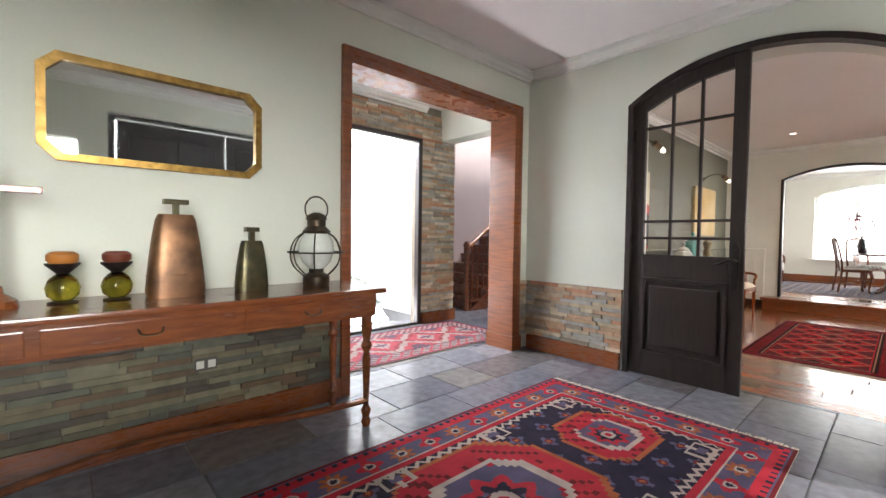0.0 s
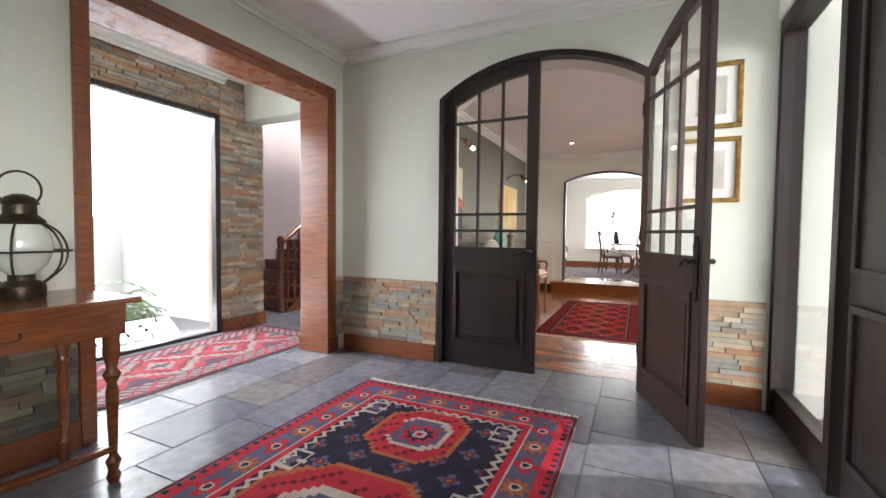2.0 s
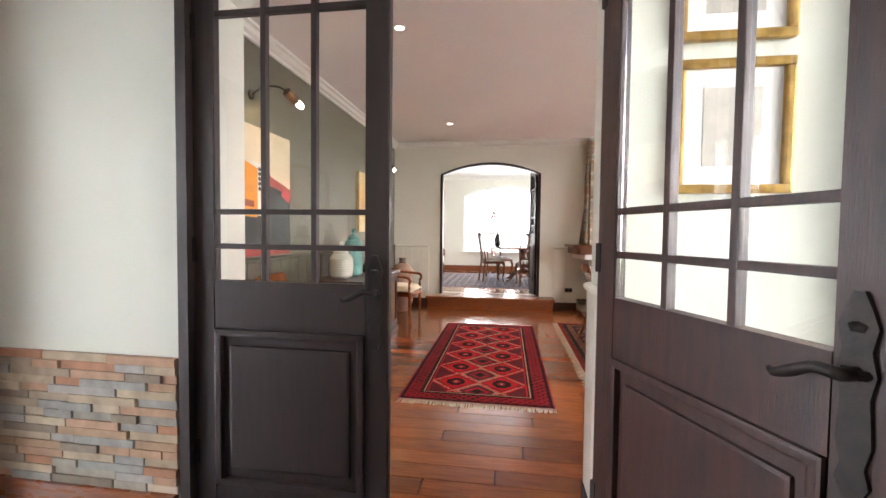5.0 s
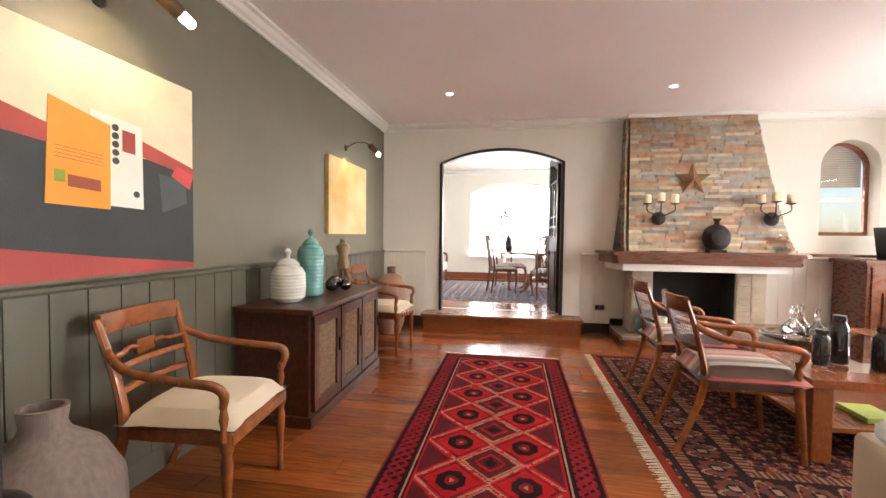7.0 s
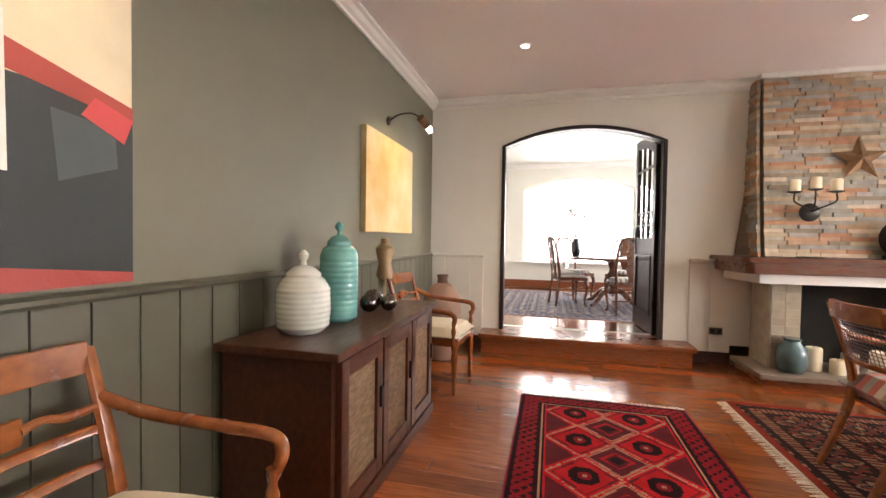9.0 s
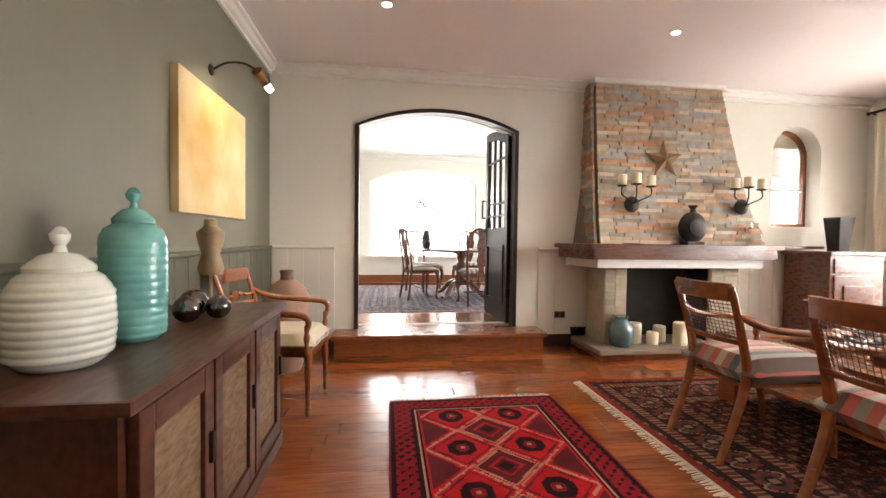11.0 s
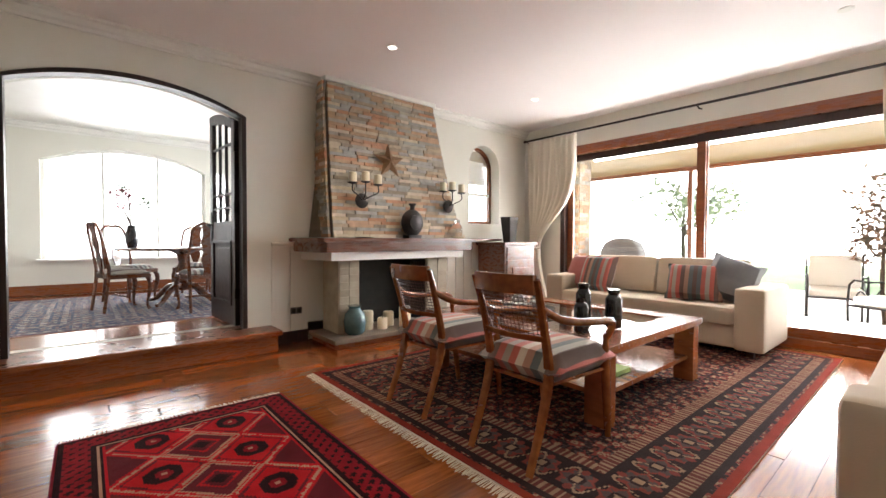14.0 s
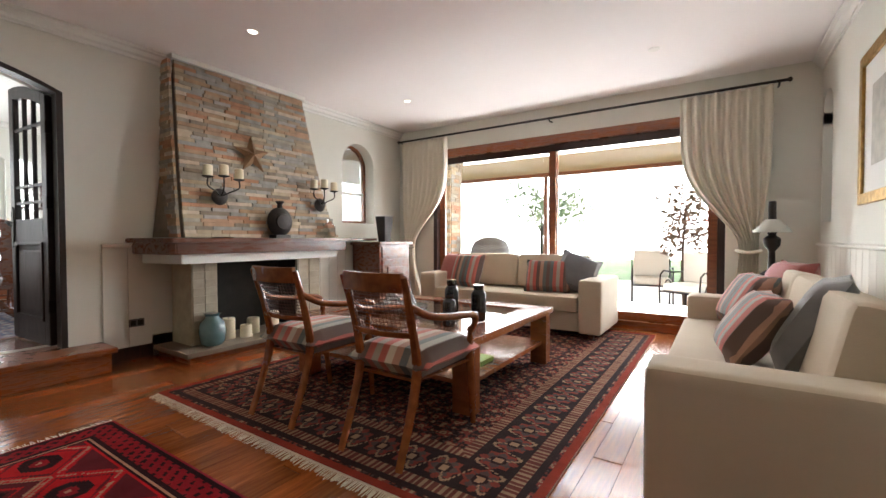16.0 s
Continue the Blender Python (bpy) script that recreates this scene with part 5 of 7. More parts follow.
# ---- things on and round the fireplace ----
bm = bmesh.new()
pts = [(0.21 * (1 if i % 2 == 0 else 0.42) * math.sin(i * math.pi / 5), 0.21 * (1 if i % 2 == 0 else 0.42) * math.cos(i * math.pi / 5)) for i in range(10)]
rim = [bm.verts.new((0, p[0], p[1])) for p in pts]
f_, b_ = bm.verts.new((-0.045, 0, 0)), bm.verts.new((0.01, 0, 0))
for i in range(10):
    bm.faces.new((rim[i], rim[(i + 1) % 10], f_))
    bm.faces.new((rim[(i + 1) % 10], rim[i], b_))
bmesh.ops.recalc_face_normals(bm, faces=bm.faces[:])
star = tagged(part("metal_star", bm, "star"), "rusty metal barn star hung on the chimney", "wall ornament")
star.matrix_world = pose(chim_x(1.95) - 0.04, -0.95, 1.95, 0, 7, 0)


def sconce(y):
    root = thing("candle_sconce", pose(9.06, y, 1.32), "black iron three-candle wall sconce with ivory candles", "candle holder", "candle sconces")
    part("back_disc", lathe([(0.075, 0), (0.08, 0.012), (0.05, 0.028), (0.02, 0.035)], 20), "iron", root, smooth=True).matrix_basis = pose(0, 0, 0.16, 0, -90, 0)
    for dy, dz in ((-0.15, 0.32), (0, 0.34), (0.15, 0.32)):
        part("arm", tube([(-0.02, 0, 0.16), (-0.07, dy * 0.4, 0.20), (-0.09, dy, 0.25), (-0.09, dy, dz)], 0.007, 6), "iron", root, smooth=True)
        part("dish", lathe([(0.02, 0), (0.05, 0.01), (0.052, 0.016)], 16, (-0.09, dy, dz)), "iron", root, smooth=True)
        part("candle", lathe([(0.039, 0.016), (0.041, 0.02), (0.041, 0.11), (0.034, 0.118)], 18, (-0.09, dy, dz)), "candle", root, smooth=True)


sconce(-0.55)
sconce(-1.76)
canteen = thing("metal_canteen", pose(8.98, -1.16, 1.085), "round dark metal flask with raised centre on the mantel", "flask")
part("body", lathe([(0.06, -0.05), (0.13, -0.035), (0.155, 0), (0.13, 0.035), (0.085, 0.05), (0.08, 0.065), (0.03, 0.075)], 32), "iron", canteen, smooth=True).matrix_basis = pose(0, 0, 0.175, 0, -90, 0)
part("neck", lathe([(0.03, 0.32), (0.025, 0.36), (0.045, 0.385), (0.04, 0.395)], 18), "iron", canteen, smooth=True)
part("foot", box(-0.06, 0.06, -0.09, 0.09, 0, 0.035, 0.006), "iron", canteen)
for y, m_ in ((-0.55, "patina"), (-1.86, "glass")):
    ob = tagged(part("glass_jar" if m_ == "glass" else "pewter_plate", lathe([(0.06, 0), (0.075, 0.02), (0.07, 0.14), (0.035, 0.19), (0.04, 0.23)] if m_ == "glass" else [(0.09, 0), (0.1, 0.01), (0.06, 0.012)], 22), m_, smooth=True), "clear glass jar on the mantel" if m_ == "glass" else "small dark metal dish on the mantel", "jar" if m_ == "glass" else "dish")
    ob.matrix_world = pose(9.0, y, 1.085)
pot = thing("hearth_jug", pose(8.93, -0.40, 0.105), "blue-grey glazed jug on the hearth", "jug")
part("body", lathe([(0.075, 0), (0.105, 0.03), (0.115, 0.13), (0.10, 0.21), (0.06, 0.25), (0.058, 0.27), (0.075, 0.29), (0.06, 0.29)], 28), "blue_glaze", pot, smooth=True)
for x, y, r, h in ((9.05, -0.62, 0.06, 0.2), (8.98, -0.76, 0.055, 0.12), (8.93, -1.02, 0.065, 0.22), (9.08, -0.9, 0.06, 0.16)):
    root = thing("pillar_candle", pose(x, y, 0.105), "thick ivory pillar candle on the hearth", "candle", "hearth candles")
    part("wax", lathe([(r, 0), (r, h - 0.01), (r * 0.85, h), (0.005, h - 0.015)], 22), "candle", root, smooth=True)
    part("wick", tube([(0, 0, h - 0.02), (0, 0, h + 0.01)], 0.002, 5, smooth=0), "iron", root)
out = thing("wall_outlet", pose(XE - 0.028, 0.03, 0.33), "dark double wall socket on the dado", "outlet")
part("plate", box(-0.008, 0, -0.06, 0.06, -0.035, 0.035, 0.003), "plastic", out)
for s in (-1, 1):
    part("socket", box(-0.012, -0.007, s * 0.028 - 0.02, s * 0.028 + 0.02, -0.022, 0.022, 0.002), "soot", out)

cab = thing("corner_cabinet", Matrix(), "dark red-brown wooden cabinet with moulded top beside the fireplace", "cabinet")
part("body", box(8.86, 9.36, -3.24, -2.60, 0.05, 0.99, 0.006), "dining_wood", cab)
part("top", box(8.82, 9.37, -3.28, -2.56, 0.99, 1.035, 0.012), "dining_wood", cab)
part("plinth", box(8.84, 9.36, -3.26, -2.58, 0, 0.07, 0.006), "dining_wood", cab)
part("drawer", box(8.845, 8.86, -3.2, -2.64, 0.82, 0.96, 0.005), "dining_wood", cab)
dr = part("door", box(8.845, 8.86, -3.2, -2.64, 0.12, 0.79, 0.006), "dining_wood", cab)
part("panel", box(8.832, 8.846, -3.1, -2.74, 0.22, 0.69, 0.01), "dining_wood", dr)
ob = tagged(part("square_vase", prism([(-0.06, -0.06), (0.06, -0.06), (0.06, 0.06), (-0.06, 0.06)], 0, 0.36, "z"), "iron"), "dark flared square metal vase on the cabinet", "vase")
for v in ob.data.vertices:
    if v.co.z > 0.2:
        v.co.x *= 1.5
        v.co.y *= 1.5
ob.matrix_world = pose(9.08, -2.95, 1.035)


# ---- curtains ----
def curtain(x0, x1, tie_x, z_tie, group="cream curtains"):
    """A gathered curtain, drawn to one side at its tie."""
    root = thing("curtain", Matrix(), "long cream curtain gathered and tied to the side", "curtain", group)
    bm = bmesh.new()
    nu, nv = 70, 30
    grid = []
    for j in range(nv + 1):
        z = 2.555 * (1 - j / nv) + 0.02
        k = math.exp(-((z - z_tie) / 0.55) ** 2) if z > z_tie else math.exp(-((z - z_tie) / 1.3) ** 2)
        row = []
        for i in range(nu + 1):
            u = i / nu
            x = (x0 + (x1 - x0) * u) * (1 - k) + (tie_x + (u - 0.5) * 0.16) * k
            y = YW + 0.13 + (0.045 - 0.01 * k) * math.sin(u * 2 * math.pi * 9 + 0.6 * math.sin(z * 2)) + 0.012 * math.sin(u * 31 + z * 3)
            row.append(bm.verts.new((x, y, z)))
        grid.append(row)
    for j in range(nv):
        for i in range(nu):
            bm.faces.new((grid[j][i], grid[j][i + 1], grid[j + 1][i + 1], grid[j + 1][i]))
    cl = part("cloth", bm, "curtain", root, smooth=True)
    cl.data.set_sharp_from_angle(angle=radians(180))
    so = cl.modifiers.new("thickness", "SOLIDIFY")
    so.thickness = 0.006
    part("tieback", tube([(tie_x - 0.1, YW + 0.13, z_tie), (tie_x, YW + 0.2, z_tie - 0.02), (tie_x + 0.1, YW + 0.13, z_tie), (tie_x, YW + 0.03, z_tie + 0.01)], 0.018, 8, closed=False), "curtain", root, smooth=True)


curtain(8.42, 9.28, 9.12, 0.95)
curtain(4.62, 5.42, 4.80, 0.95)
rod = thing("curtain_rod", Matrix(), "long black iron curtain rod", "curtain rod")
part("pole", tube([(4.5, YW + 0.13, 2.60), (9.33, YW + 0.13, 2.60)], 0.014, 10, smooth=0), "iron", rod, smooth=True)
for x in (4.58, 6.88, 9.28):
    part("bracket", tube([(x, YW, 2.58), (x, YW + 0.08, 2.57), (x, YW + 0.13, 2.585)], 0.009, 8), "iron", rod, smooth=True)
for x in (4.5, 9.33):
    part("finial", lathe([(0.012, -0.02), (0.024, 0), (0.012, 0.02)], 12, (x, YW + 0.13, 2.60)), "iron", rod, smooth=True)

# side table with oil lamp, framed picture on the west wall
st = thing("side_table", pose(4.66, -3.05, 0), "small dark round side table behind the sofa", "side table")
part("top", lathe([(0.24, 0.70), (0.25, 0.71), (0.25, 0.73), (0.24, 0.74)], 30), "dining_wood", st, smooth=True)
part("pedestal", lathe([(0.18, 0), (0.16, 0.03), (0.04, 0.08), (0.03, 0.4), (0.05, 0.6), (0.06, 0.70)], 18), "dining_wood", st, smooth=True)
ol = thing("oil_lamp", pose(4.66, -3.05, 0.74), "black oil lamp with white glass shade", "lamp")
part("base", lathe([(0.08, 0), (0.085, 0.02), (0.03, 0.06), (0.025, 0.22), (0.06, 0.27), (0.065, 0.33), (0.03, 0.36)], 22), "iron", ol, smooth=True)
part("shade", lathe([(0.05, 0.50), (0.14, 0.40), (0.145, 0.385), (0.05, 0.49)], 26), "white_glaze", ol, smooth=True)
part("chimney", lathe([(0.028, 0.36), (0.045, 0.42), (0.03, 0.52), (0.028, 0.66)], 18), "iron", ol, smooth=True)


def framed(name, cy, cz, w, h, x, inward, label, fw=0.06, gold="gold", inner="paper"):
    root = thing(name, pose(x, cy, cz), label, "picture")
    s = inward
    bm = bmesh.new()
    for z0, z1 in ((-h / 2, -h / 2 + fw), (h / 2 - fw, h / 2)):
        box(min(0, s * 0.03), max(0, s * 0.03), -w / 2, w / 2, z0, z1, 0.008, bm=bm)
    for y0, y1 in ((-w / 2, -w / 2 + fw), (w / 2 - fw, w / 2)):
        box(min(0, s * 0.03), max(0, s * 0.03), y0, y1, -h / 2 + fw, h / 2 - fw, 0.008, bm=bm)
    part("frame", bm, gold, root)
    part("mat_board", box(min(0.001 * s, s * 0.012), max(0.001 * s, s * 0.012), -w / 2 + fw, w / 2 - fw, -h / 2 + fw, h / 2 - fw), "white", root)
    q = min(w, h) * 0.17
    part("print", box(min(0.012 * s, s * 0.014), max(0.012 * s, s * 0.014), -w / 2 + fw + q, w / 2 - fw - q, -h / 2 + fw + q, h / 2 - fw - q), inner, root)
    return root


framed("framed_picture", -1.77, 1.78, 1.0, 0.97, XL + 0.001, 1, "pale picture in a gilt frame on the wall", 0.07)
framed("framed_picture", 0.31, 2.11, 0.36, 0.44, XF - 0.007, -1, "small print in a gilt frame beside the door", 0.03)
framed("framed_picture", 0.31, 1.61, 0.36, 0.44, XF - 0.007, -1, "small print in a gilt frame beside the door", 0.03)
framed("framed_picture", -0.25, 1.72, 0.3, 0.38, 13.799, -1, "small dark-framed picture on the dining room wall", 0.03, "dark_wood")


# ---- foyer things ----
CX0, CX1, CYF, CYB, CH = -0.60, 1.76, 2.84, 3.385, 0.855
con = thing("console_table", Matrix(), "long polished cherry console table with turned legs and drawers", "console table")
part("top", box(CX0, CX1, CYF - 0.02, CYB, CH - 0.03, CH, 0.01), "console_wood", con)
part("apron", box(CX0 + 0.05, CX1 - 0.05, CYF + 0.02, CYB - 0.01, CH - 0.17, CH - 0.03), "console_wood", con)
for i in range(3):
    x = CX0 + 0.09 + i * 0.73
    d = part("drawer", box(x, x + 0.69, CYF + 0.008, CYF + 0.02, CH - 0.155, CH - 0.05, 0.006), "console_wood", con)
    part("handle", tube([(x + 0.30, CYF + 0.006, CH - 0.09), (x + 0.31, CYF - 0.015, CH - 0.11), (x + 0.345, CYF - 0.018, CH - 0.115), (x + 0.38, CYF - 0.015, CH - 0.11), (x + 0.39, CYF + 0.006, CH - 0.09)], 0.005, 6), "bronze", d, smooth=True)
leg = [(0.02, 0), (0.03, 0.03), (0.02, 0.06), (0.032, 0.10), (0.016, 0.13), (0.022, 0.3), (0.026, 0.42), (0.018, 0.46), (0.036, 0.50), (0.02, 0.53), (0.034, 0.60), (0.034, 0.685)]
for x in (CX0 + 0.09, CX1 - 0.09):
    for y in (CYF + 0.06, CYB - 0.06):
        part("leg", lathe(leg, 16, (x, y, 0)), "console_wood", con, smooth=True)
part("stretcher", tube([(CX1 - 0.09, CYF + 0.06, 0.16), (1.32, 2.96, 0.15), (0.92, 3.15, 0.12), (0.59, 3.22, 0.12), (0.22, 3.15, 0.12), (-0.13, 2.96, 0.15), (CX0 + 0.09, CYF + 0.06, 0.16)], 0.028, 8, flat=0.6), "console_wood", con, smooth=True)

mir = thing("wall_mirror", pose(0.71, YN - 0.001, 1.765), "gilt-framed mirror with cut corners", "mirror")


def octo(w, h, c):
    return [(-w + c, -h), (w - c, -h), (w, -h + c), (w, h - c), (w - c, h), (-w + c, h), (-w, h - c), (-w, -h + c)]


o, i_ = octo(0.505, 0.255, 0.07), octo(0.469, 0.219, 0.058)
bm = bmesh.new()
for k in range(8):
    j = (k + 1) % 8
    prism([o[k], o[j], i_[j], i_[k]], -0.035, 0, "y", bm)
bmesh.ops.remove_doubles(bm, verts=bm.verts[:], dist=0.0005)
part("frame", bm, "gold", mir)
part("mirror_glass", prism(octo(0.471, 0.221, 0.059), -0.012, -0.004, "y"), "mirror", mir)


def cowbell(x, y, h, w, material, label):
    root = thing("cowbell", pose(x, y, CH), label, "bell")
    bm = bmesh.new()
    pr = [(1.0, 0.62, 0.0), (1.03, 0.64, 0.08), (0.95, 0.6, 0.35), (0.84, 0.5, 0.65), (0.70, 0.38, 0.93), (0.6, 0.3, 1.0)]
    rings = [[bm.verts.new((w * a * math.copysign(abs(math.cos(t)) ** 0.6, math.cos(t)), w * b * math.copysign(abs(math.sin(t)) ** 0.6, math.sin(t)), h * z)) for t in [2 * math.pi * q / 28 for q in range(28)]] for a, b, z in pr]
    for a, b in zip(rings, rings[1:]):
        for q in range(28):
            bm.faces.new((a[q], a[(q + 1) % 28], b[(q + 1) % 28], b[q]))
    bm.faces.new(rings[0][::-1])
    bm.faces.new(rings[-1])
    part("body", bm, material, root, smooth=True)
    part("band", lathe([(1.045, 0), (1.055, 0.01), (1.035, 0.02)], 28), material, root, smooth=True).matrix_basis = Matrix.Translation((0, 0, h * 0.25)) @ Matrix.Diagonal((w * 0.96, w * 0.61, 0.6, 1))
    part("loop", box(-w * 0.45, w * 0.45, -0.02, 0.02, h + 0.05, h + 0.075, 0.006), "patina", root)
    part("stem", box(-0.014, 0.014, -0.014, 0.014, h - 0.005, h + 0.052), "patina", root)
    for s in (-1, 1):
        part("rivet", lathe([(0.006, 0), (0.008, 0.006), (0.003, 0.01)], 8, (s * w * 0.6, -w * 0.45, h * 0.3)), "patina", root)


cowbell(0.715, 3.17, 0.41, 0.125, "copper", "large copper cowbell vase with riveted band on the console")
cowbell(1.085, 3.18, 0.28, 0.085, "patina", "small dark patinated cowbell on the console")
for x in (0.29, 0.48):
    root = thing("candle_holder", pose(x, 3.19, CH), "round amber glass candle holder with a dark candle", "candle holder", "amber candle holders")
    part("foot", lathe([(0.05, 0), (0.055, 0.006), (0.03, 0.012)], 20), "iron", root, smooth=True)
    part("globe", lathe([(0.03, 0.012), (0.055, 0.035), (0.062, 0.07), (0.05, 0.105), (0.025, 0.13)], 24), "amber_glass", root, smooth=True)
    part("dish", lathe([(0.02, 0.13), (0.06, 0.17), (0.062, 0.178), (0.03, 0.175)], 20), "iron", root, smooth=True)
    part("candle", lathe([(0.045, 0.176), (0.056, 0.19), (0.056, 0.215), (0.04, 0.228), (0.005, 0.225)], 20), mat("dark_candle", (0.16, 0.04, 0.02) if x > 0.4 else (0.45, 0.17, 0.03), None, 0.5), root, smooth=True)
lan = thing("ship_lantern", pose(1.46, 3.15, CH), "dark brass ship lantern with round wire cage", "lantern")
part("base", lathe([(0.075, 0), (0.08, 0.01), (0.08, 0.06), (0.065, 0.075), (0.045, 0.085), (0.045, 0.11)], 26), "lantern", lan, smooth=True)
part("globe", lathe([(0.045, 0.11), (0.085, 0.15), (0.108, 0.22), (0.10, 0.28), (0.07, 0.33)], 28), "white_glaze", lan, smooth=True).visible_shadow = False
part("cap", lathe([(0.08, 0.325), (0.085, 0.34), (0.055, 0.37), (0.055, 0.41), (0.065, 0.415), (0.05, 0.44), (0.02, 0.455)], 26), "lantern", lan, smooth=True)
for k in range(6):
    a = k * math.pi / 3
    part("cage_wire", tube([(0.07 * math.cos(a), 0.07 * math.sin(a), 0.06), (0.145 * math.cos(a), 0.145 * math.sin(a), 0.13), (0.165 * math.cos(a), 0.165 * math.sin(a), 0.21), (0.135 * math.cos(a), 0.135 * math.sin(a), 0.29), (0.075 * math.cos(a), 0.075 * math.sin(a), 0.335)], 0.0045, 6), "lantern", lan, smooth=True)
part("cage_ring", tube([(0.168 * math.cos(t), 0.168 * math.sin(t), 0.21) for t in [2 * math.pi * q / 28 for q in range(28)]], 0.005, 6, smooth=0, closed=True), "lantern", lan, smooth=True)
part("bail", tube([(0.06 * math.cos(t) * 1.25, 0, 0.475 + 0.06 * math.sin(t) * 1.3) for t in [2 * math.pi * q / 20 for q in range(20)]], 0.005, 6, smooth=0, closed=True), "lantern", lan, smooth=True)
bm = lathe([(0.075, 0), (0.07, 0.03), (0.03, 0.06), (0.025, 0.09)], 18)
box(-0.018, 0.018, -0.012, 0.012, 0.08, 0.62, 0.004, bm=bm)
box(-0.15, 0.15, -0.011, 0.011, 0.475, 0.505, 0.004, bm=bm)
ob = tagged(part("wooden_cross", bm, "honey"), "wooden standing cross on a round foot on the console", "cross")
ob.matrix_world = pose(0.08, 3.18, CH)
out = thing("wall_outlet", pose(0.90, YN - 0.035, 0.42), "grey double socket in the stone dado", "outlet")
part("plate", box(-0.06, 0.06, -0.012, 0, -0.035, 0.035, 0.003), "plastic", out)
for s in (-1, 1):
    part("socket", box(s * 0.03 - 0.02, s * 0.03 + 0.02, -0.017, -0.011, -0.022, 0.022, 0.002), "white", out)


# ---- rugs: every knot is a face ----
def rug(name, x0, x1, y0, y1, z, colors, design, label, cell=0.012, fringe=()):
    """design(u, v, w, l) gives the tone at u, v metres from the corner of a rug w by l metres."""
    w, l = x1 - x0, y1 - y0
    nx, ny = round(w / cell), round(l / cell)
    xs, ys = np.linspace(0, w, nx + 1), np.linspace(0, l, ny + 1)
    gx, gy = np.meshgrid(xs, ys, indexing="ij")
    wav = 0.0012 * np.sin(gx * 5) * np.sin(gy * 4)
    co = np.stack([gx, gy, wav + 0.012], -1).reshape(-1, 3)
    idx = np.arange((nx + 1) * (ny + 1)).reshape(nx + 1, ny + 1)
    faces = np.stack([idx[:-1, :-1], idx[1:, :-1], idx[1:, 1:], idx[:-1, 1:]], -1).reshape(-1, 4)
    u, v = np.meshgrid((xs[:-1] + xs[1:]) / 2, (ys[:-1] + ys[1:]) / 2, indexing="ij")
    tone = design(u, v, w, l).astype(np.int32).reshape(-1)
    root = thing(name, pose(x0, y0, z), label, "rug")
    me = bpy.data.meshes.new("wool")
    me.from_pydata(co.tolist(), [], faces.tolist())
    for k, c in enumerate(colors):
        me.materials.append(mat("wool_%d" % k, c, tuple(q * 0.72 for q in c), 0.95, scale=9, bump=0.4, bump_scale=220))
    me.polygons.foreach_set("material_index", tone)
    me.update()
    pile = new("woven_field", me)
    pile.parent = root
    part("backing", box(0, w, 0, l, 0.001, 0.0095), M["fabric"], root)
    fr = random.Random(7)
    for side in fringe:
        bm = bmesh.new()
        n = int((l if side in "ab" else w) / 0.008)
        for i in range(n):
            p = (i + 0.5) * 0.008
            o = {"a": (0, p), "b": (w, p), "c": (p, 0), "d": (p, l)}[side]
            d = {"a": (-1, 0), "b": (1, 0), "c": (0, -1), "d": (0, 1)}[side]
            ln = fr.uniform(0.045, 0.075)
            q = (o[0] + d[0] * ln + d[1] * fr.uniform(-0.01, 0.01), o[1] + d[1] * ln + d[0] * fr.uniform(-0.01, 0.01))
            s = (d[1] * 0.003, d[0] * 0.003)
            vs = [bm.verts.new(c) for c in ((o[0] - s[0], o[1] - s[1], 0.008), (o[0] + s[0], o[1] + s[1], 0.008), (q[0] + s[0], q[1] + s[1], 0.002), (q[0] - s[0], q[1] - s[1], 0.002))]
            bm.faces.new(vs)
        tagged(part("fringe", bm, "fabric", root, "cream cotton fringe"), kind="stuff")
    return root


def edge_distance(u, v, w, l):
    return np.minimum(np.minimum(u, w - u), np.minimum(v, l - v))


def red_runner(u, v, w, l):
    # two rows of linked octagons on red, dark guard borders
    t = np.zeros_like(u)
    e = edge_distance(u, v, w, l)
    cu, cv = 0.40, 0.375
    iu, iv = u - 0.22, v - l / 2
    p, q = (iu % cu) / cu - 0.5, ((iv + cv) % cv) / cv - 0.5
    d = np.abs(p) + np.abs(q)
    t[:] = 0
    t[d > 0.60] = 3
    jag = 0.03 * (((u / 0.016).astype(int) + (v / 0.016).astype(int)) % 2)
    ring = d + jag * 0.5
    t[(ring > 0.50) & (ring < 0.54)] = 2
    o8 = np.maximum(np.maximum(np.abs(p), np.abs(q)) * 1.25, d * 0.9)
    t[o8 < 0.26] = 1
    t[o8 < 0.12] = 4
    t[o8 < 0.04] = 2
    t[(np.abs(d - 0.42) < 0.02)] = 3
    # dark diamonds between the two rows
    p2 = ((iu + cu / 2) % cu) / cu - 0.5
    q2 = iv / cv
    d2 = np.abs(p2) * 1.02 + np.abs(q2) * 1.02
    t[d2 < 0.42] = 3
    t[(np.abs(d2 - 0.42) < 0.02)] = 2
    t[(np.abs(d2 - 0.22) < 0.025)] = 0
    t[d2 < 0.12] = 1
    out = np.abs(iv) > cv * 1.01
    t[out] = 0
    z = np.abs(((u / 0.15) % 1) - 0.5) * 0.1
    t[out & (np.abs(np.abs(iv) - cv * 1.06 - z) < 0.012)] = 1
    t[e < 0.185] = 1
    t[(e < 0.172)] = 2
    t[(e < 0.158)] = 1
    zz = (np.abs(((u + v) / 0.07) % 1 - 0.5) < 0.2) & (np.abs(((u - v) / 0.07) % 1 - 0.5) < 0.3)
    b = e < 0.135
    t[b] = 4
    t[b & zz] = 1
    t[(e < 0.035)] = 1
    t[(e < 0.012)] = 4
    return t


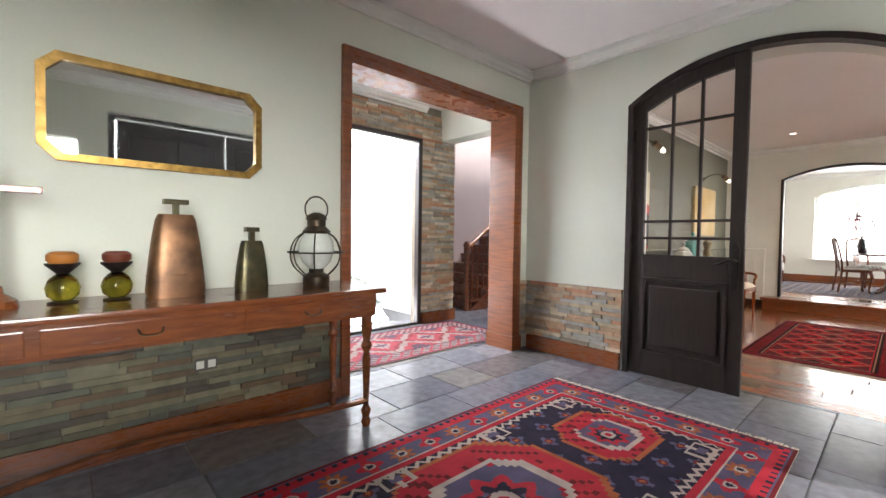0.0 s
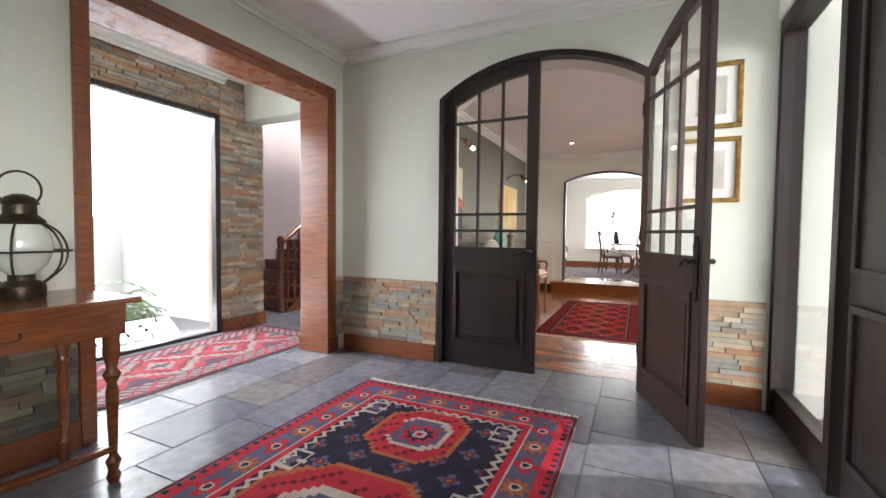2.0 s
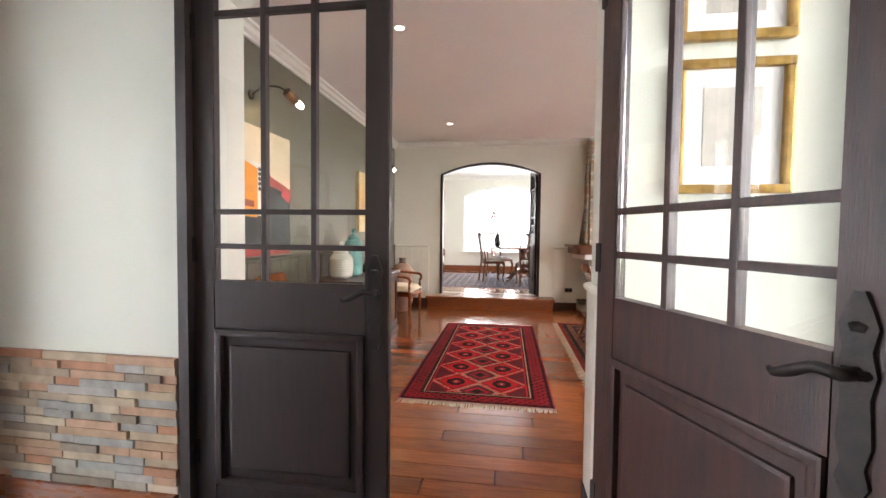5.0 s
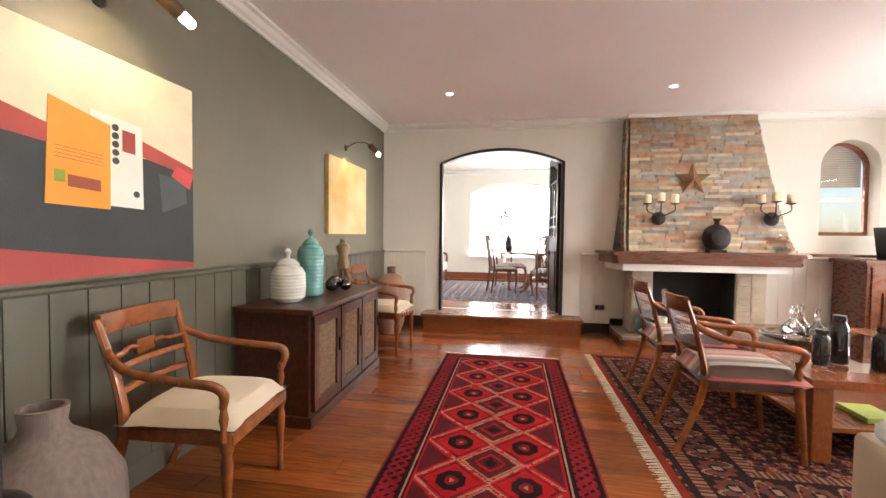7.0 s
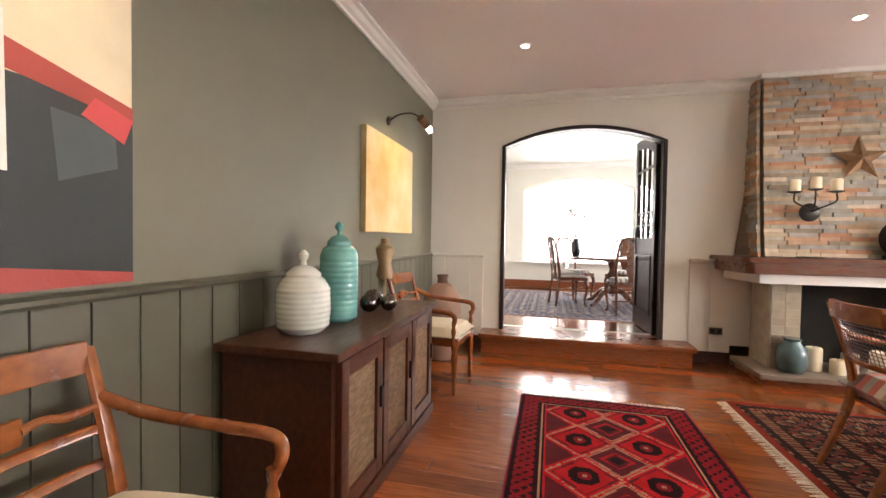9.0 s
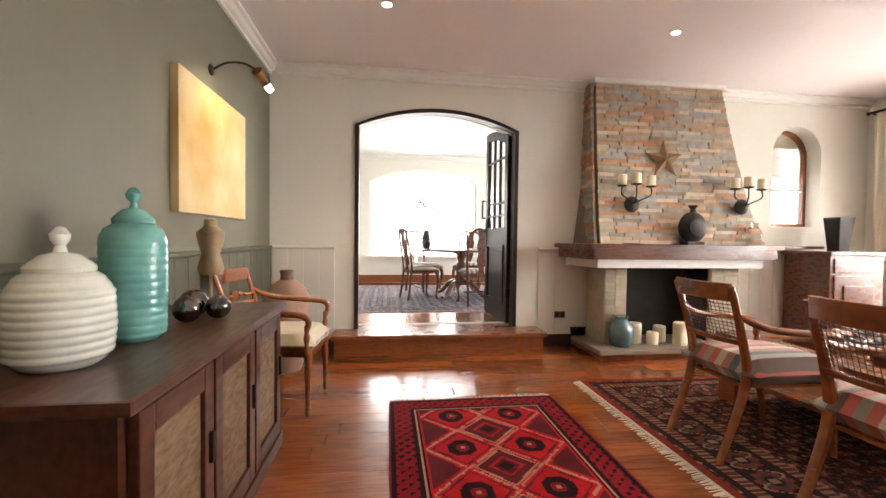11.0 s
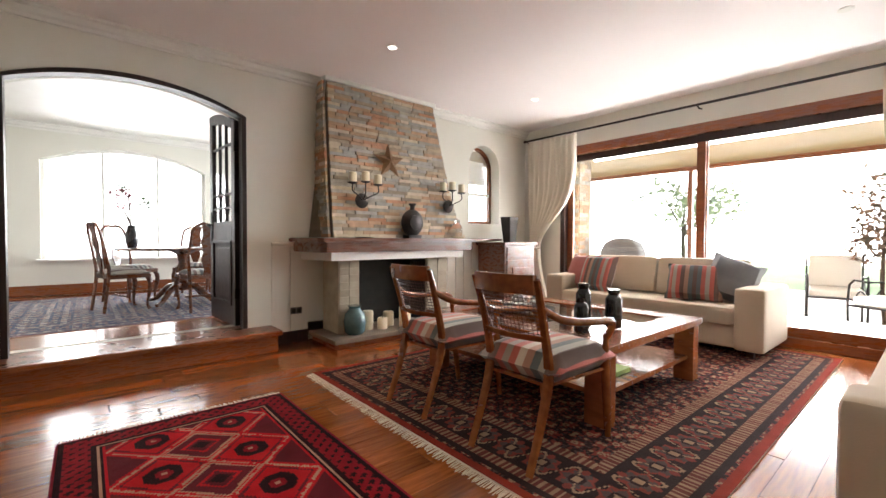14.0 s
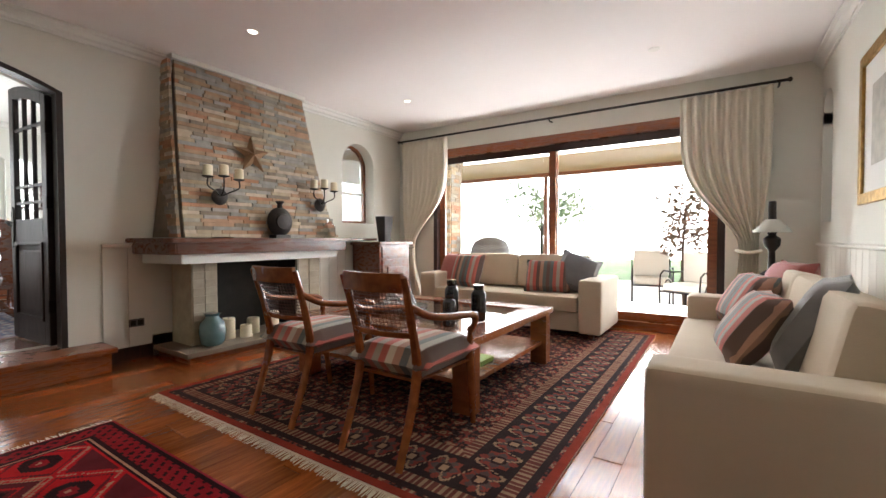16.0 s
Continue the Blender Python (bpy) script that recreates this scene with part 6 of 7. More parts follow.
def floral(u, v, w, l):
    # close-set flowers and vines on dark ground, with layered borders
    e = edge_distance(u, v, w, l)
    a = np.sin(u * 41) * np.cos(v * 37) + 0.6 * np.sin((u + v) * 73) * np.cos((u - v) * 67)
    t = np.ones_like(u)
    t[a > 0.35] = 0
    t[a > 0.8] = 2
    t[np.abs(a) < 0.09] = 4
    t[a < -0.75] = 3
    t[a < -1.1] = 2
    p, q = (u % 0.15) / 0.15 - 0.5, (v % 0.15) / 0.15 - 0.5
    r = np.hypot(p, q)
    ang = np.arctan2(q, p)
    fl = r < 0.22 + 0.07 * np.cos(6 * ang)
    t[fl] = 0
    t[r < 0.13] = 2
    t[r < 0.06] = 3
    b = (e < 0.44) & (e > 0.14)
    t[b] = 1
    pu = np.where(np.minimum(u, w - u) < np.minimum(v, l - v), v, u)
    c = (pu % 0.19) / 0.19 - 0.5
    s = (e - 0.29) / 0.21
    r = np.hypot(c, s)
    ang = np.arctan2(s, c)
    t[b & (r < 0.42 + 0.06 * np.cos(8 * ang))] = 0
    t[b & (r < 0.32 + 0.07 * np.cos(6 * ang))] = 4
    t[b & (r < 0.2)] = 1
    t[b & (r < 0.12)] = 2
    t[b & (np.abs(s - 0.45 * np.sin(c * 2 * math.pi)) < 0.05)] = 2
    for d in (0.45, 0.14):
        g = np.abs(e - d) < 0.035
        t[g] = 3
        t[g & (((pu / 0.034) % 1) < 0.4)] = 2
    t[np.abs(e - 0.085) < 0.02] = 1
    t[e < 0.05] = 5
    return t


def medallion(u, v, w, l):
    # a navy field with stepped red medallions and a busy red border
    e = edge_distance(u, v, w, l)
    t = np.ones_like(u)
    st = 0.03
    us, vs = np.floor(u / st) * st, np.floor(v / st) * st
    for cu, cv, s in ((w * 0.47, l / 2, 1.45), (w * 0.15, l / 2, 0.85), (w * 0.79, l / 2, 0.85)):
        d = np.abs(us - cu) + np.abs(vs - cv) * 0.9
        q = np.maximum(np.abs(us - cu), np.abs(vs - cv) * 1.1)
        k = np.maximum(d * 0.72, q) / s
        t[k < 0.33] = 0
        t[np.abs(k - 0.33) < 0.012] = 3
        t[np.abs(k - 0.20) < 0.018] = 2
        t[(k < 0.30) & (k > 0.22) & (((us + vs) / st).astype(int) % 4 == 0)] = 5
        t[(k < 0.18)] = 4
        r, a = np.hypot(u - cu, v - cv) / s, np.arctan2(v - cv, u - cu)
        t[r < 0.125 + 0.02 * np.cos(8 * a)] = 0
        t[r < 0.085 + 0.015 * np.cos(8 * a)] = 1
        t[r < 0.05] = 2
        t[r < 0.025] = 0
    # rosettes strewn over the field
    p, q = (u % 0.13) / 0.13 - 0.5, (v % 0.13) / 0.13 - 0.5
    r = np.hypot(p, q)
    field = (t == 1) & (e > 0.33) & ((np.floor(u / 0.13) + np.floor(v / 0.13)) % 2 == 0)
    t[field & (r < 0.34 + 0.1 * np.cos(4 * np.arctan2(q, p)))] = 4
    t[field & (r < 0.2)] = 5
    t[field & (r < 0.1)] = 3
    # small outlined boxes and crosses in the field
    for cu, cv in ((0.42, 0.36), (0.42, l - 0.36), (w - 0.42, 0.36), (w - 0.42, l - 0.36), (w * 0.38, 0.34), (w * 0.62, l - 0.34), (w * 0.38, l - 0.34), (w * 0.62, 0.34)):
        q = np.maximum(np.abs(u - cu) * 0.7, np.abs(v - cv))
        t[np.abs(q - 0.055) < 0.008] = 2
        t[(np.abs(u - cu) < 0.012) & (np.abs(v - cv) < 0.075)] = 2
        t[q < 0.025] = 4
    zig = np.abs(((u + 0.0) / 0.075) % 1 - 0.5) * 0.075
    zv = np.abs(((v + 0.0) / 0.075) % 1 - 0.5) * 0.075
    z = np.where(np.minimum(u, w - u) < np.minimum(v, l - v), zv, zig)
    t[(np.abs(e - 0.285 - z) < 0.012)] = 2
    b = e < 0.27
    t[b] = 4
    pu = np.where(np.minimum(u, w - u) < np.minimum(v, l - v), v, u)
    c, s = (pu % 0.2) / 0.2 - 0.5, (e - 0.165) / 0.2
    r, a = np.hypot(c, s), np.arctan2(s, c)
    pick = (np.floor(pu / 0.2) % 2) == 0
    t[b & (r < 0.30 + 0.08 * np.cos(8 * a)) & pick] = 3
    t[b & (r < 0.30 + 0.08 * np.cos(4 * a)) & ~pick] = 0
    t[b & (r < 0.15)] = 2
    t[b & (r < 0.09)] = 1
    for d in (0.26, 0.075):
        t[np.abs(e - d) < 0.02] = 0
    t[np.abs(e - 0.235) < 0.007] = 2
    g = np.abs(e - 0.042) < 0.018
    t[g] = 0
    t[g & (((pu / 0.06) % 1) < 0.4)] = 1
    t[e < 0.02] = 5
    return t


def pale_runner(u, v, w, l):
    # pink stepped lozenges down a pale runner
    e = edge_distance(u, v, w, l)
    c = 0.62
    p, q = ((u % c) / c - 0.5), (v - l / 2) / 0.6
    k = np.abs(np.floor(p * 18) / 18) + np.abs(np.floor(q * 14) / 14)
    t = np.full_like(u, 2)
    t[k < 0.42] = 0
    t[np.abs(k - 0.42) < 0.05] = 4
    t[k < 0.22] = 2
    t[k < 0.12] = 3
    t[(k > 0.62)] = 0
    t[k > 0.8] = 3
    b = e < 0.22
    t[b] = 2
    pu = np.where(np.minimum(u, w - u) < np.minimum(v, l - v), v, u)
    t[b & ((np.abs(((pu + e) / 0.09) % 1 - 0.5) < 0.22))] = 3
    t[b & ((np.abs(((pu - e) / 0.13) % 1 - 0.5) < 0.12))] = 0
    t[np.abs(e - 0.22) < 0.012] = 1
    t[e < 0.06] = 0
    t[e < 0.03] = 1
    return t


rug("runner_rug", 5.30, 8.0, 0.675, 1.825, 0.0, [(0.50, 0.010, 0.018), (0.022, 0.006, 0.009), (0.45, 0.26, 0.17), (0.12, 0.012, 0.02), (0.26, 0.010, 0.018)], red_runner, "bright red woven runner with dark linked diamonds on the wood floor", 0.0115, "ab")
rug("large_rug", 5.62, 8.28, -3.48, 0.33, 0.0, [(0.20, 0.040, 0.028), (0.026, 0.013, 0.014), (0.30, 0.19, 0.115), (0.13, 0.035, 0.025), (0.085, 0.055, 0.05), (0.25, 0.03, 0.016)], floral, "large dark red and navy floral oriental rug under the coffee table", 0.0095, "d")
rug("oriental_rug", 0.32, 3.30, 1.05, 2.63, 0.0, [(0.47, 0.028, 0.045), (0.030, 0.024, 0.045), (0.50, 0.42, 0.36), (0.40, 0.12, 0.045), (0.115, 0.10, 0.17), (0.16, 0.018, 0.022)], medallion, "red and navy medallion rug on the slate floor", 0.0095, "b")
rug("hall_runner", 0.6, 4.30, 3.84, 4.90, 0.0, [(0.40, 0.075, 0.09), (0.05, 0.035, 0.06), (0.36, 0.29, 0.27), (0.13, 0.085, 0.12), (0.26, 0.05, 0.06)], pale_runner, "pink and cream patterned runner in the hall", 0.0135)
rug("dining_rug", 10.3, 13.3, -0.6, 2.8, 0.19, [(0.30, 0.20, 0.18), (0.10, 0.11, 0.16), (0.42, 0.38, 0.34), (0.24, 0.20, 0.22), (0.16, 0.18, 0.24), (0.26, 0.10, 0.10)], floral, "faded blue and rose rug under the dining table", 0.025)

# ---- dining room things ----
DF = 0.203
dt = thing("dining_table", pose(11.75, 0.68, DF), "round polished mahogany pedestal dining table", "dining table")
part("top", lathe([(0.72, 0.715), (0.75, 0.725), (0.75, 0.74), (0.735, 0.75)], 48), "dining_wood", dt, smooth=True)
part("pedestal", lathe([(0.10, 0.18), (0.11, 0.22), (0.06, 0.30), (0.09, 0.42), (0.05, 0.55), (0.08, 0.66), (0.2, 0.715)], 24), "dining_wood", dt, smooth=True)
for k in range(4):
    a = math.pi / 4 + k * math.pi / 2
    part("foot", tube([(0.06 * math.cos(a), 0.06 * math.sin(a), 0.24), (0.22 * math.cos(a), 0.22 * math.sin(a), 0.2), (0.38 * math.cos(a), 0.38 * math.sin(a), 0.06), (0.48 * math.cos(a), 0.48 * math.sin(a), 0.025)], [0.045, 0.04, 0.03, 0.024], 10), "dining_wood", dt, smooth=True)


def splat_chair():
    root = thing("dining_chair", Matrix(), "carved mahogany dining chair with splat back and striped seat", "chair", "chairs round the dining table")
    part("seat_frame", prism([(-0.24, -0.23), (0.24, -0.23), (0.2, 0.2), (-0.2, 0.2)], 0.39, 0.44, "z", bevel=0.008), "dining_wood", root)
    c = cushion(0.44, 0.42, 0.1, 0.35)
    bmesh.ops.translate(c, verts=c.verts[:], vec=(0, -0.015, 0.45))
    part("seat", c, "stripe_dining", root, smooth=True)
    for s in (-1, 1):
        part("leg", tube([(s * 0.2, -0.2, 0.41), (s * 0.225, -0.225, 0.30), (s * 0.2, -0.2, 0.08), (s * 0.215, -0.22, 0.0)], [0.03, 0.028, 0.014, 0.022], 8), "dining_wood", root, smooth=True)
        part("leg", tube([(s * 0.19, 0.24, 0.0), (s * 0.185, 0.19, 0.42), (s * 0.20, 0.21, 0.65), (s * 0.17, 0.27, 0.96), (s * 0.10, 0.285, 1.03)], [0.017, 0.02, 0.017, 0.016, 0.017], 8), "dining_wood", root, smooth=True)
    part("crest_rail", tube([(-0.12, 0.285, 1.025), (-0.06, 0.29, 1.045), (0, 0.29, 1.03), (0.06, 0.29, 1.045), (0.12, 0.285, 1.025)], 0.022, 8, flat=0.8), "dining_wood", root, smooth=True)
    prof = [(0.05, 0.43), (0.035, 0.5), (0.075, 0.62), (0.05, 0.7), (0.085, 0.82), (0.06, 0.92), (0.08, 1.03)]
    out = [(x, z) for x, z in prof] + [(-x, z) for x, z in prof[::-1]]
    sp = prism(out, -0.008, 0.008, "y", bevel=0.003)
    for v in sp.verts:
        v.co.y += 0.19 + max(0, v.co.z - 0.43) * 0.16
    part("splat", sp, "dining_wood", root)
    part("stretcher", box(-0.19, 0.19, 0.0, 0.02, 0.16, 0.18), "dining_wood", root)
    return root


dc = splat_chair()
CH_AT = [(10.95, 0.60), (11.55, 1.36), (11.65, -0.06), (12.55, 0.42), (12.4, 1.22)]
for n_, (x, y) in enumerate(CH_AT):
    # the chair's front (-y) is turned to the table
    m = pose(x, y, DF, 0, 0, math.degrees(math.atan2(0.68 - y, 11.75 - x)) + 90)
    if n_ == 0:
        dc.matrix_world = m
    else:
        copy_thing(dc, m)
ac = thing("upholstered_chair", pose(13.0, 3.0, DF, 0, 0, -50), "small white and red upholstered armchair by the dining wall", "chair")
part("seat", box(-0.28, 0.28, -0.28, 0.28, 0.26, 0.46, 0.05, 3), "white", ac, smooth=True)
part("back", box(-0.28, 0.28, 0.2, 0.3, 0.46, 0.92, 0.05, 3), "pink_cloth", ac, smooth=True)
for sx in (-1, 1):
    part("arm", tube([(sx * 0.29, 0.25, 0.66), (sx * 0.3, 0, 0.64), (sx * 0.29, -0.22, 0.6), (sx * 0.27, -0.24, 0.4)], 0.024, 8), "dining_wood", ac, smooth=True)
    for sy in (-1, 1):
        part("leg", tube([(sx * 0.25, sy * 0.25, 0.28), (sx * 0.26, sy * 0.27, 0.0)], [0.026, 0.016], 8, smooth=0), "dining_wood", ac)
rf = random.Random(11)


def leaf_cloud(n, centre, spread, size, seed, droop=0.0):
    """Many small bent leaves scattered round a centre."""
    r = random.Random(seed)
    bm = bmesh.new()
    for _ in range(n):
        a, b = r.uniform(0, 2 * math.pi), r.uniform(-0.6, 1.0)
        d = Vector((math.cos(a) * math.cos(b), math.sin(a) * math.cos(b), math.sin(b)))
        k = r.uniform(0.35, 1.0)
        c = Vector(centre) + Vector((d.x * spread[0], d.y * spread[1], d.z * spread[2])) * k
        q = Vector((r.uniform(-1, 1), r.uniform(-1, 1), r.uniform(-0.6, 0.6) - droop)).normalized()
        s = q.orthogonal().normalized()
        ln = size * r.uniform(0.6, 1.3)
        mid = c + q * ln * 0.5 + Vector((0, 0, ln * 0.1))
        v = [bm.verts.new(p) for p in (c, mid + s * ln * 0.2, c + q * ln, mid - s * ln * 0.2)]
        bm.faces.new(v)
    return bm


fv = thing("flower_vase", pose(11.7, 1.24, DF + 0.75), "dark vase with dusky red branches on the dining table", "vase")
part("vase", lathe([(0.05, 0), (0.07, 0.06), (0.075, 0.16), (0.05, 0.25), (0.055, 0.28)], 22), "black_glaze", fv, smooth=True)
for k in range(9):
    a, s = rf.uniform(0, 6.28), rf.uniform(0.1, 0.3)
    tip = (s * math.cos(a), s * math.sin(a), rf.uniform(0.5, 0.75))
    part("stem", tube([(0, 0, 0.2), (tip[0] * 0.3, tip[1] * 0.3, 0.4), tip], 0.004, 5), "bark", fv)
    part("blossom", leaf_cloud(26, tip, (0.07, 0.07, 0.11), 0.055, k), "petal" if k % 3 else "leaf", fv)
for k in range(2):
    cs = thing("candlestick", pose(11.85 + 0.1 * k, 0.56 - 0.22 * k, DF + 0.75), "slim dark candlestick on the dining table", "candlestick", "dining candlesticks")
    part("stick", lathe([(0.04, 0), (0.035, 0.015), (0.01, 0.04), (0.014, 0.16), (0.022, 0.22)], 14), "iron", cs, smooth=True)
    part("candle", lathe([(0.011, 0.22), (0.011, 0.36), (0.004, 0.37)], 10), "candle", cs, smooth=True)

# ---- courtyard plants and outside ----
for k, (x, y, h) in enumerate(((2.85, 5.85, 0.8), (3.25, 5.8, 0.6), (2.3, 6.0, 0.95), (3.5, 6.3, 0.5))):
    pl = thing("fern_plant", pose(x, y, -0.01), "green leafy plant by the courtyard glass", "plant", "courtyard plants")
    part("stem", tube([(0, 0, 0), (0.03, 0.02, h * 0.5), (0, 0, h * 0.8)], [0.02, 0.014, 0.008], 8), "bark", pl, smooth=True)
    bm = bmesh.new()
    rr = random.Random(20 + k)
    for j in range(26):
        a, tilt, ln = rr.uniform(0, 6.28), rr.uniform(0.2, 1.1), h * rr.uniform(0.5, 0.95)
        base = Vector((0, 0, h * rr.uniform(0.15, 0.7)))
        prev = base
        for s in range(7):
            t = (s + 1) / 7
            p = base + Vector((math.cos(a) * ln * t, math.sin(a) * ln * t, ln * (tilt * t - 0.9 * t * t)))
            side = Vector((-math.sin(a), math.cos(a), 0)) * ln * 0.17 * math.sin(math.pi * min(1, t + 0.05))
            for sg in (-1, 1):
                bm.faces.new([bm.verts.new(q) for q in (prev, p, p + side * sg + Vector((0, 0, -0.02)))])
            prev = p
    part("fronds", bm, "leaf", pl)

structure("ground", box(-60, 80, -90, YW - 6.5, -0.25, -0.12), "lawn", "sunlit lawn reaching to the horizon", "ground")
structure("terrace_floor", box(2.0, 11.5, YW - 6.5, YW - 0.25, -0.2, -0.02), "paving", "pale paved terrace", "terrace")
structure("terrace_roof", box(3.0, 11.0, YW - 4.2, YW - 0.25, 2.62, 2.72), "white", "flat terrace roof", "roof")
troof = structure("terrace_ceiling", box(3.0, 11.0, YW - 4.2, YW - 0.25, 2.60, 2.615), "pine", "pale wooden boarded terrace ceiling", "ceiling")
bm = bmesh.new()
for i in range(40):
    y = YW - 0.3 - i * 0.098
    box(3.0, 11.0, y - 0.09, y - 0.004, 2.58, 2.598, bm=bm)
merged = part("slats", bm, "pine", troof)
structure("terrace_beam", box(3.0, 11.0, YW - 4.2, YW - 4.1, 2.50, 2.60), "red_wood_h", "wooden edge beam of the terrace", "beam")
pillar = thing("terrace_pillar", Matrix(), "stone-clad terrace pillar", "pillar", kind="structure")
part("core", box(9.1, 9.45, YW - 1.4, YW - 1.05, -0.02, 2.6), "grout", pillar)
for x in (8.4,):
    post = tagged(part("terrace_post", box(x, x + 0.09, YW - 4.19, YW - 4.11, -0.02, 2.50, 0.006), "red_wood"), "wooden terrace post", "post", "terrace posts", "structure")


def metal_chair(m):
    root = thing("garden_chair", m, "black metal garden armchair with white cushions", "chair", "garden chairs")
    part("cushion", box(-0.26, 0.26, -0.26, 0.26, 0.38, 0.48, 0.04, 3), "white", root, smooth=True)
    part("back_cushion", box(-0.26, 0.26, 0.18, 0.28, 0.48, 0.9, 0.04, 3), "white", root, smooth=True)
    for s in (-1, 1):
        part("leg", tube([(s * 0.28, -0.27, 0), (s * 0.28, -0.27, 0.6), (s * 0.29, 0.0, 0.62), (s * 0.28, 0.27, 0.62)], 0.012, 6, smooth=3), "iron", root)
        part("leg", tube([(s * 0.28, 0.29, 0), (s * 0.28, 0.29, 0.92)], 0.012, 6, smooth=0), "iron", root)
        part("arm_scroll", tube([(s * 0.29, -0.2, 0.4), (s * 0.29, -0.1, 0.52), (s * 0.29, 0.05, 0.42), (s * 0.29, 0.2, 0.54)], 0.008, 6), "iron", root)
    part("seat_frame", box(-0.28, 0.28, -0.27, 0.28, 0.36, 0.378), "iron", root)


metal_chair(pose(5.35, YW - 1.2, -0.02, 0, 0, 150))
metal_chair(pose(5.95, YW - 2.0, -0.02, 0, 0, 190))
gt = thing("covered_barbecue", pose(8.75, YW - 1.9, -0.02), "terrace barbecue under a lilac-grey cover", "barbecue")
part("cover", lathe([(0.36, 0.12), (0.38, 0.6), (0.37, 0.9), (0.30, 1.04), (0.15, 1.12), (0.02, 1.13)], 26, rib=7, depth=0.03), "grey_cloth", gt, smooth=True)
part("stand", lathe([(0.3, 0), (0.3, 0.12)], 16), "iron", gt, smooth=True)


def tree(x, y, h, r, seed, leaf="leaf", n=900):
    root = thing("tree", pose(x, y, -0.15), "sunlit leafy garden tree", "tree", "garden trees")
    bm = tube([(0, 0, 0), (0.05, 0.02, h * 0.35), (0, 0.05, h * 0.75)], [0.11, 0.08, 0.03], 8)
    rr = random.Random(seed)
    cen = []
    for k in range(7):
        a = rr.uniform(0, 6.28)
        e = (r * 0.7 * math.cos(a), r * 0.7 * math.sin(a), h * rr.uniform(0.5, 0.95))
        tube([(0.02, 0.02, h * 0.4), (e[0] * 0.5, e[1] * 0.5, (h * 0.4 + e[2]) / 2 + 0.1), e], [0.04, 0.025, 0.01], 6, bm)
        cen.append(e)
    part("trunk", bm, "bark", root)
    bm = bmesh.new()
    for k, c in enumerate(cen + [(0, 0, h * 0.8)]):
        merge(bm, leaf_cloud(n // 8, c, (r * 0.55, r * 0.55, r * 0.5), 0.2 * r / 1.5 + 0.06, seed * 10 + k))
    part("crown", bm, leaf, root)


# far trees, washed out by the pale leaf colour
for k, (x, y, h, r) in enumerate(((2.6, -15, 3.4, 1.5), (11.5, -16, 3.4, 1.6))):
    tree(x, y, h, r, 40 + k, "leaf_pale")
# white sheets that glow by themselves, added for the bright outdoors
structure("backdrop_garden", box(-25, 40, -26.2, -26, -0.2, 14), glow_mat("bright_haze", (1.0, 1.0, 0.97), 5.0), "plain glowing backdrop sheet for the bright distance beyond the garden", "backdrop")
structure("backdrop_dining", box(17.0, 17.2, -5, 8, -0.5, 7), glow_mat("dining_backdrop_glow", (1.0, 1.0, 0.98), 3.0), "plain glowing backdrop sheet for the bright distance outside the dining room", "backdrop")
bush = thing("potted_shrub", pose(5.50, YW - 2.2, -0.02), "tall dry reddish shrub on the terrace", "plant")
part("stem", tube([(0, 0, 0), (0.04, 0, 0.7), (0, 0.03, 1.6)], [0.03, 0.025, 0.012], 8), "bark", bush)
part("crown", leaf_cloud(700, (0, 0, 1.25), (0.42, 0.42, 0.95), 0.11, 77), "dry_leaf", bush)
structure("porch_floor", box(0.5, 4.35, -3.7, -0.25, -0.2, -0.03), "paving", "pale porch paving", "terrace")
wl = thing("porch_lantern", pose(4.0, -0.78, 2.16), "black wrought iron porch lantern", "lantern")
part("bracket", tube([(0, 0, 0.3), (-0.1, 0, 0.42), (-0.22, 0, 0.35), (-0.22, 0, 0.24)], 0.012, 8), "iron", wl, smooth=True)
part("roof", lathe([(0.13, 0.16), (0.14, 0.17), (0.06, 0.22), (0.02, 0.25)], 8, (-0.22, 0, 0)), "iron", wl)
for k in range(8):
    a = k * math.pi / 4
    part("bar", tube([(-0.22 + 0.11 * math.cos(a), 0.11 * math.sin(a), -0.15), (-0.22 + 0.125 * math.cos(a), 0.125 * math.sin(a), 0.16)], 0.006, 5, smooth=0), "iron", wl)
part("pan", lathe([(0.01, -0.3), (0.03, -0.26), (0.012, -0.22), (0.11, -0.16), (0.115, -0.15)], 8, (-0.22, 0, 0)), "iron", wl)

# ---- stone, tiles and planks ----
dado = structure("stone_dado_east", box(XF - 0.012, XF - 0.0062, 2.40, YN - 0.01, 0.15, 0.72), "stone_back", "ledge stone dado beside the double doors", "wall")
ledge(dado, (XF - 0.012, YN, 0), (0, -1, 0), (-1, 0, 0), 0.0, 1.06, 0.15, 0.72, 230)
dado2 = structure("stone_dado_corner", box(XF - 0.012, XF - 0.0062, -0.04, 0.63, 0.15, 0.72), "stone_back", "ledge stone dado in the corner", "wall")
ledge(dado2, (XF - 0.012, 0.63, 0), (0, -1, 0), (-1, 0, 0), 0.0, 0.67, 0.15, 0.72, 130)
# part of the shade under the table top sits in this stone's colour
dado3 = structure("stone_dado_north", box(-1.39, 1.77, YN - 0.01, YN - 0.0005, 0.15, 0.72), "stone_back", "green-brown ledge stone dado behind the console, shade put into its tone", "wall")
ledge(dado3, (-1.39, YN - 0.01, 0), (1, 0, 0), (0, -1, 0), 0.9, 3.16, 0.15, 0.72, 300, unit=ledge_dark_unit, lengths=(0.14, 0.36))
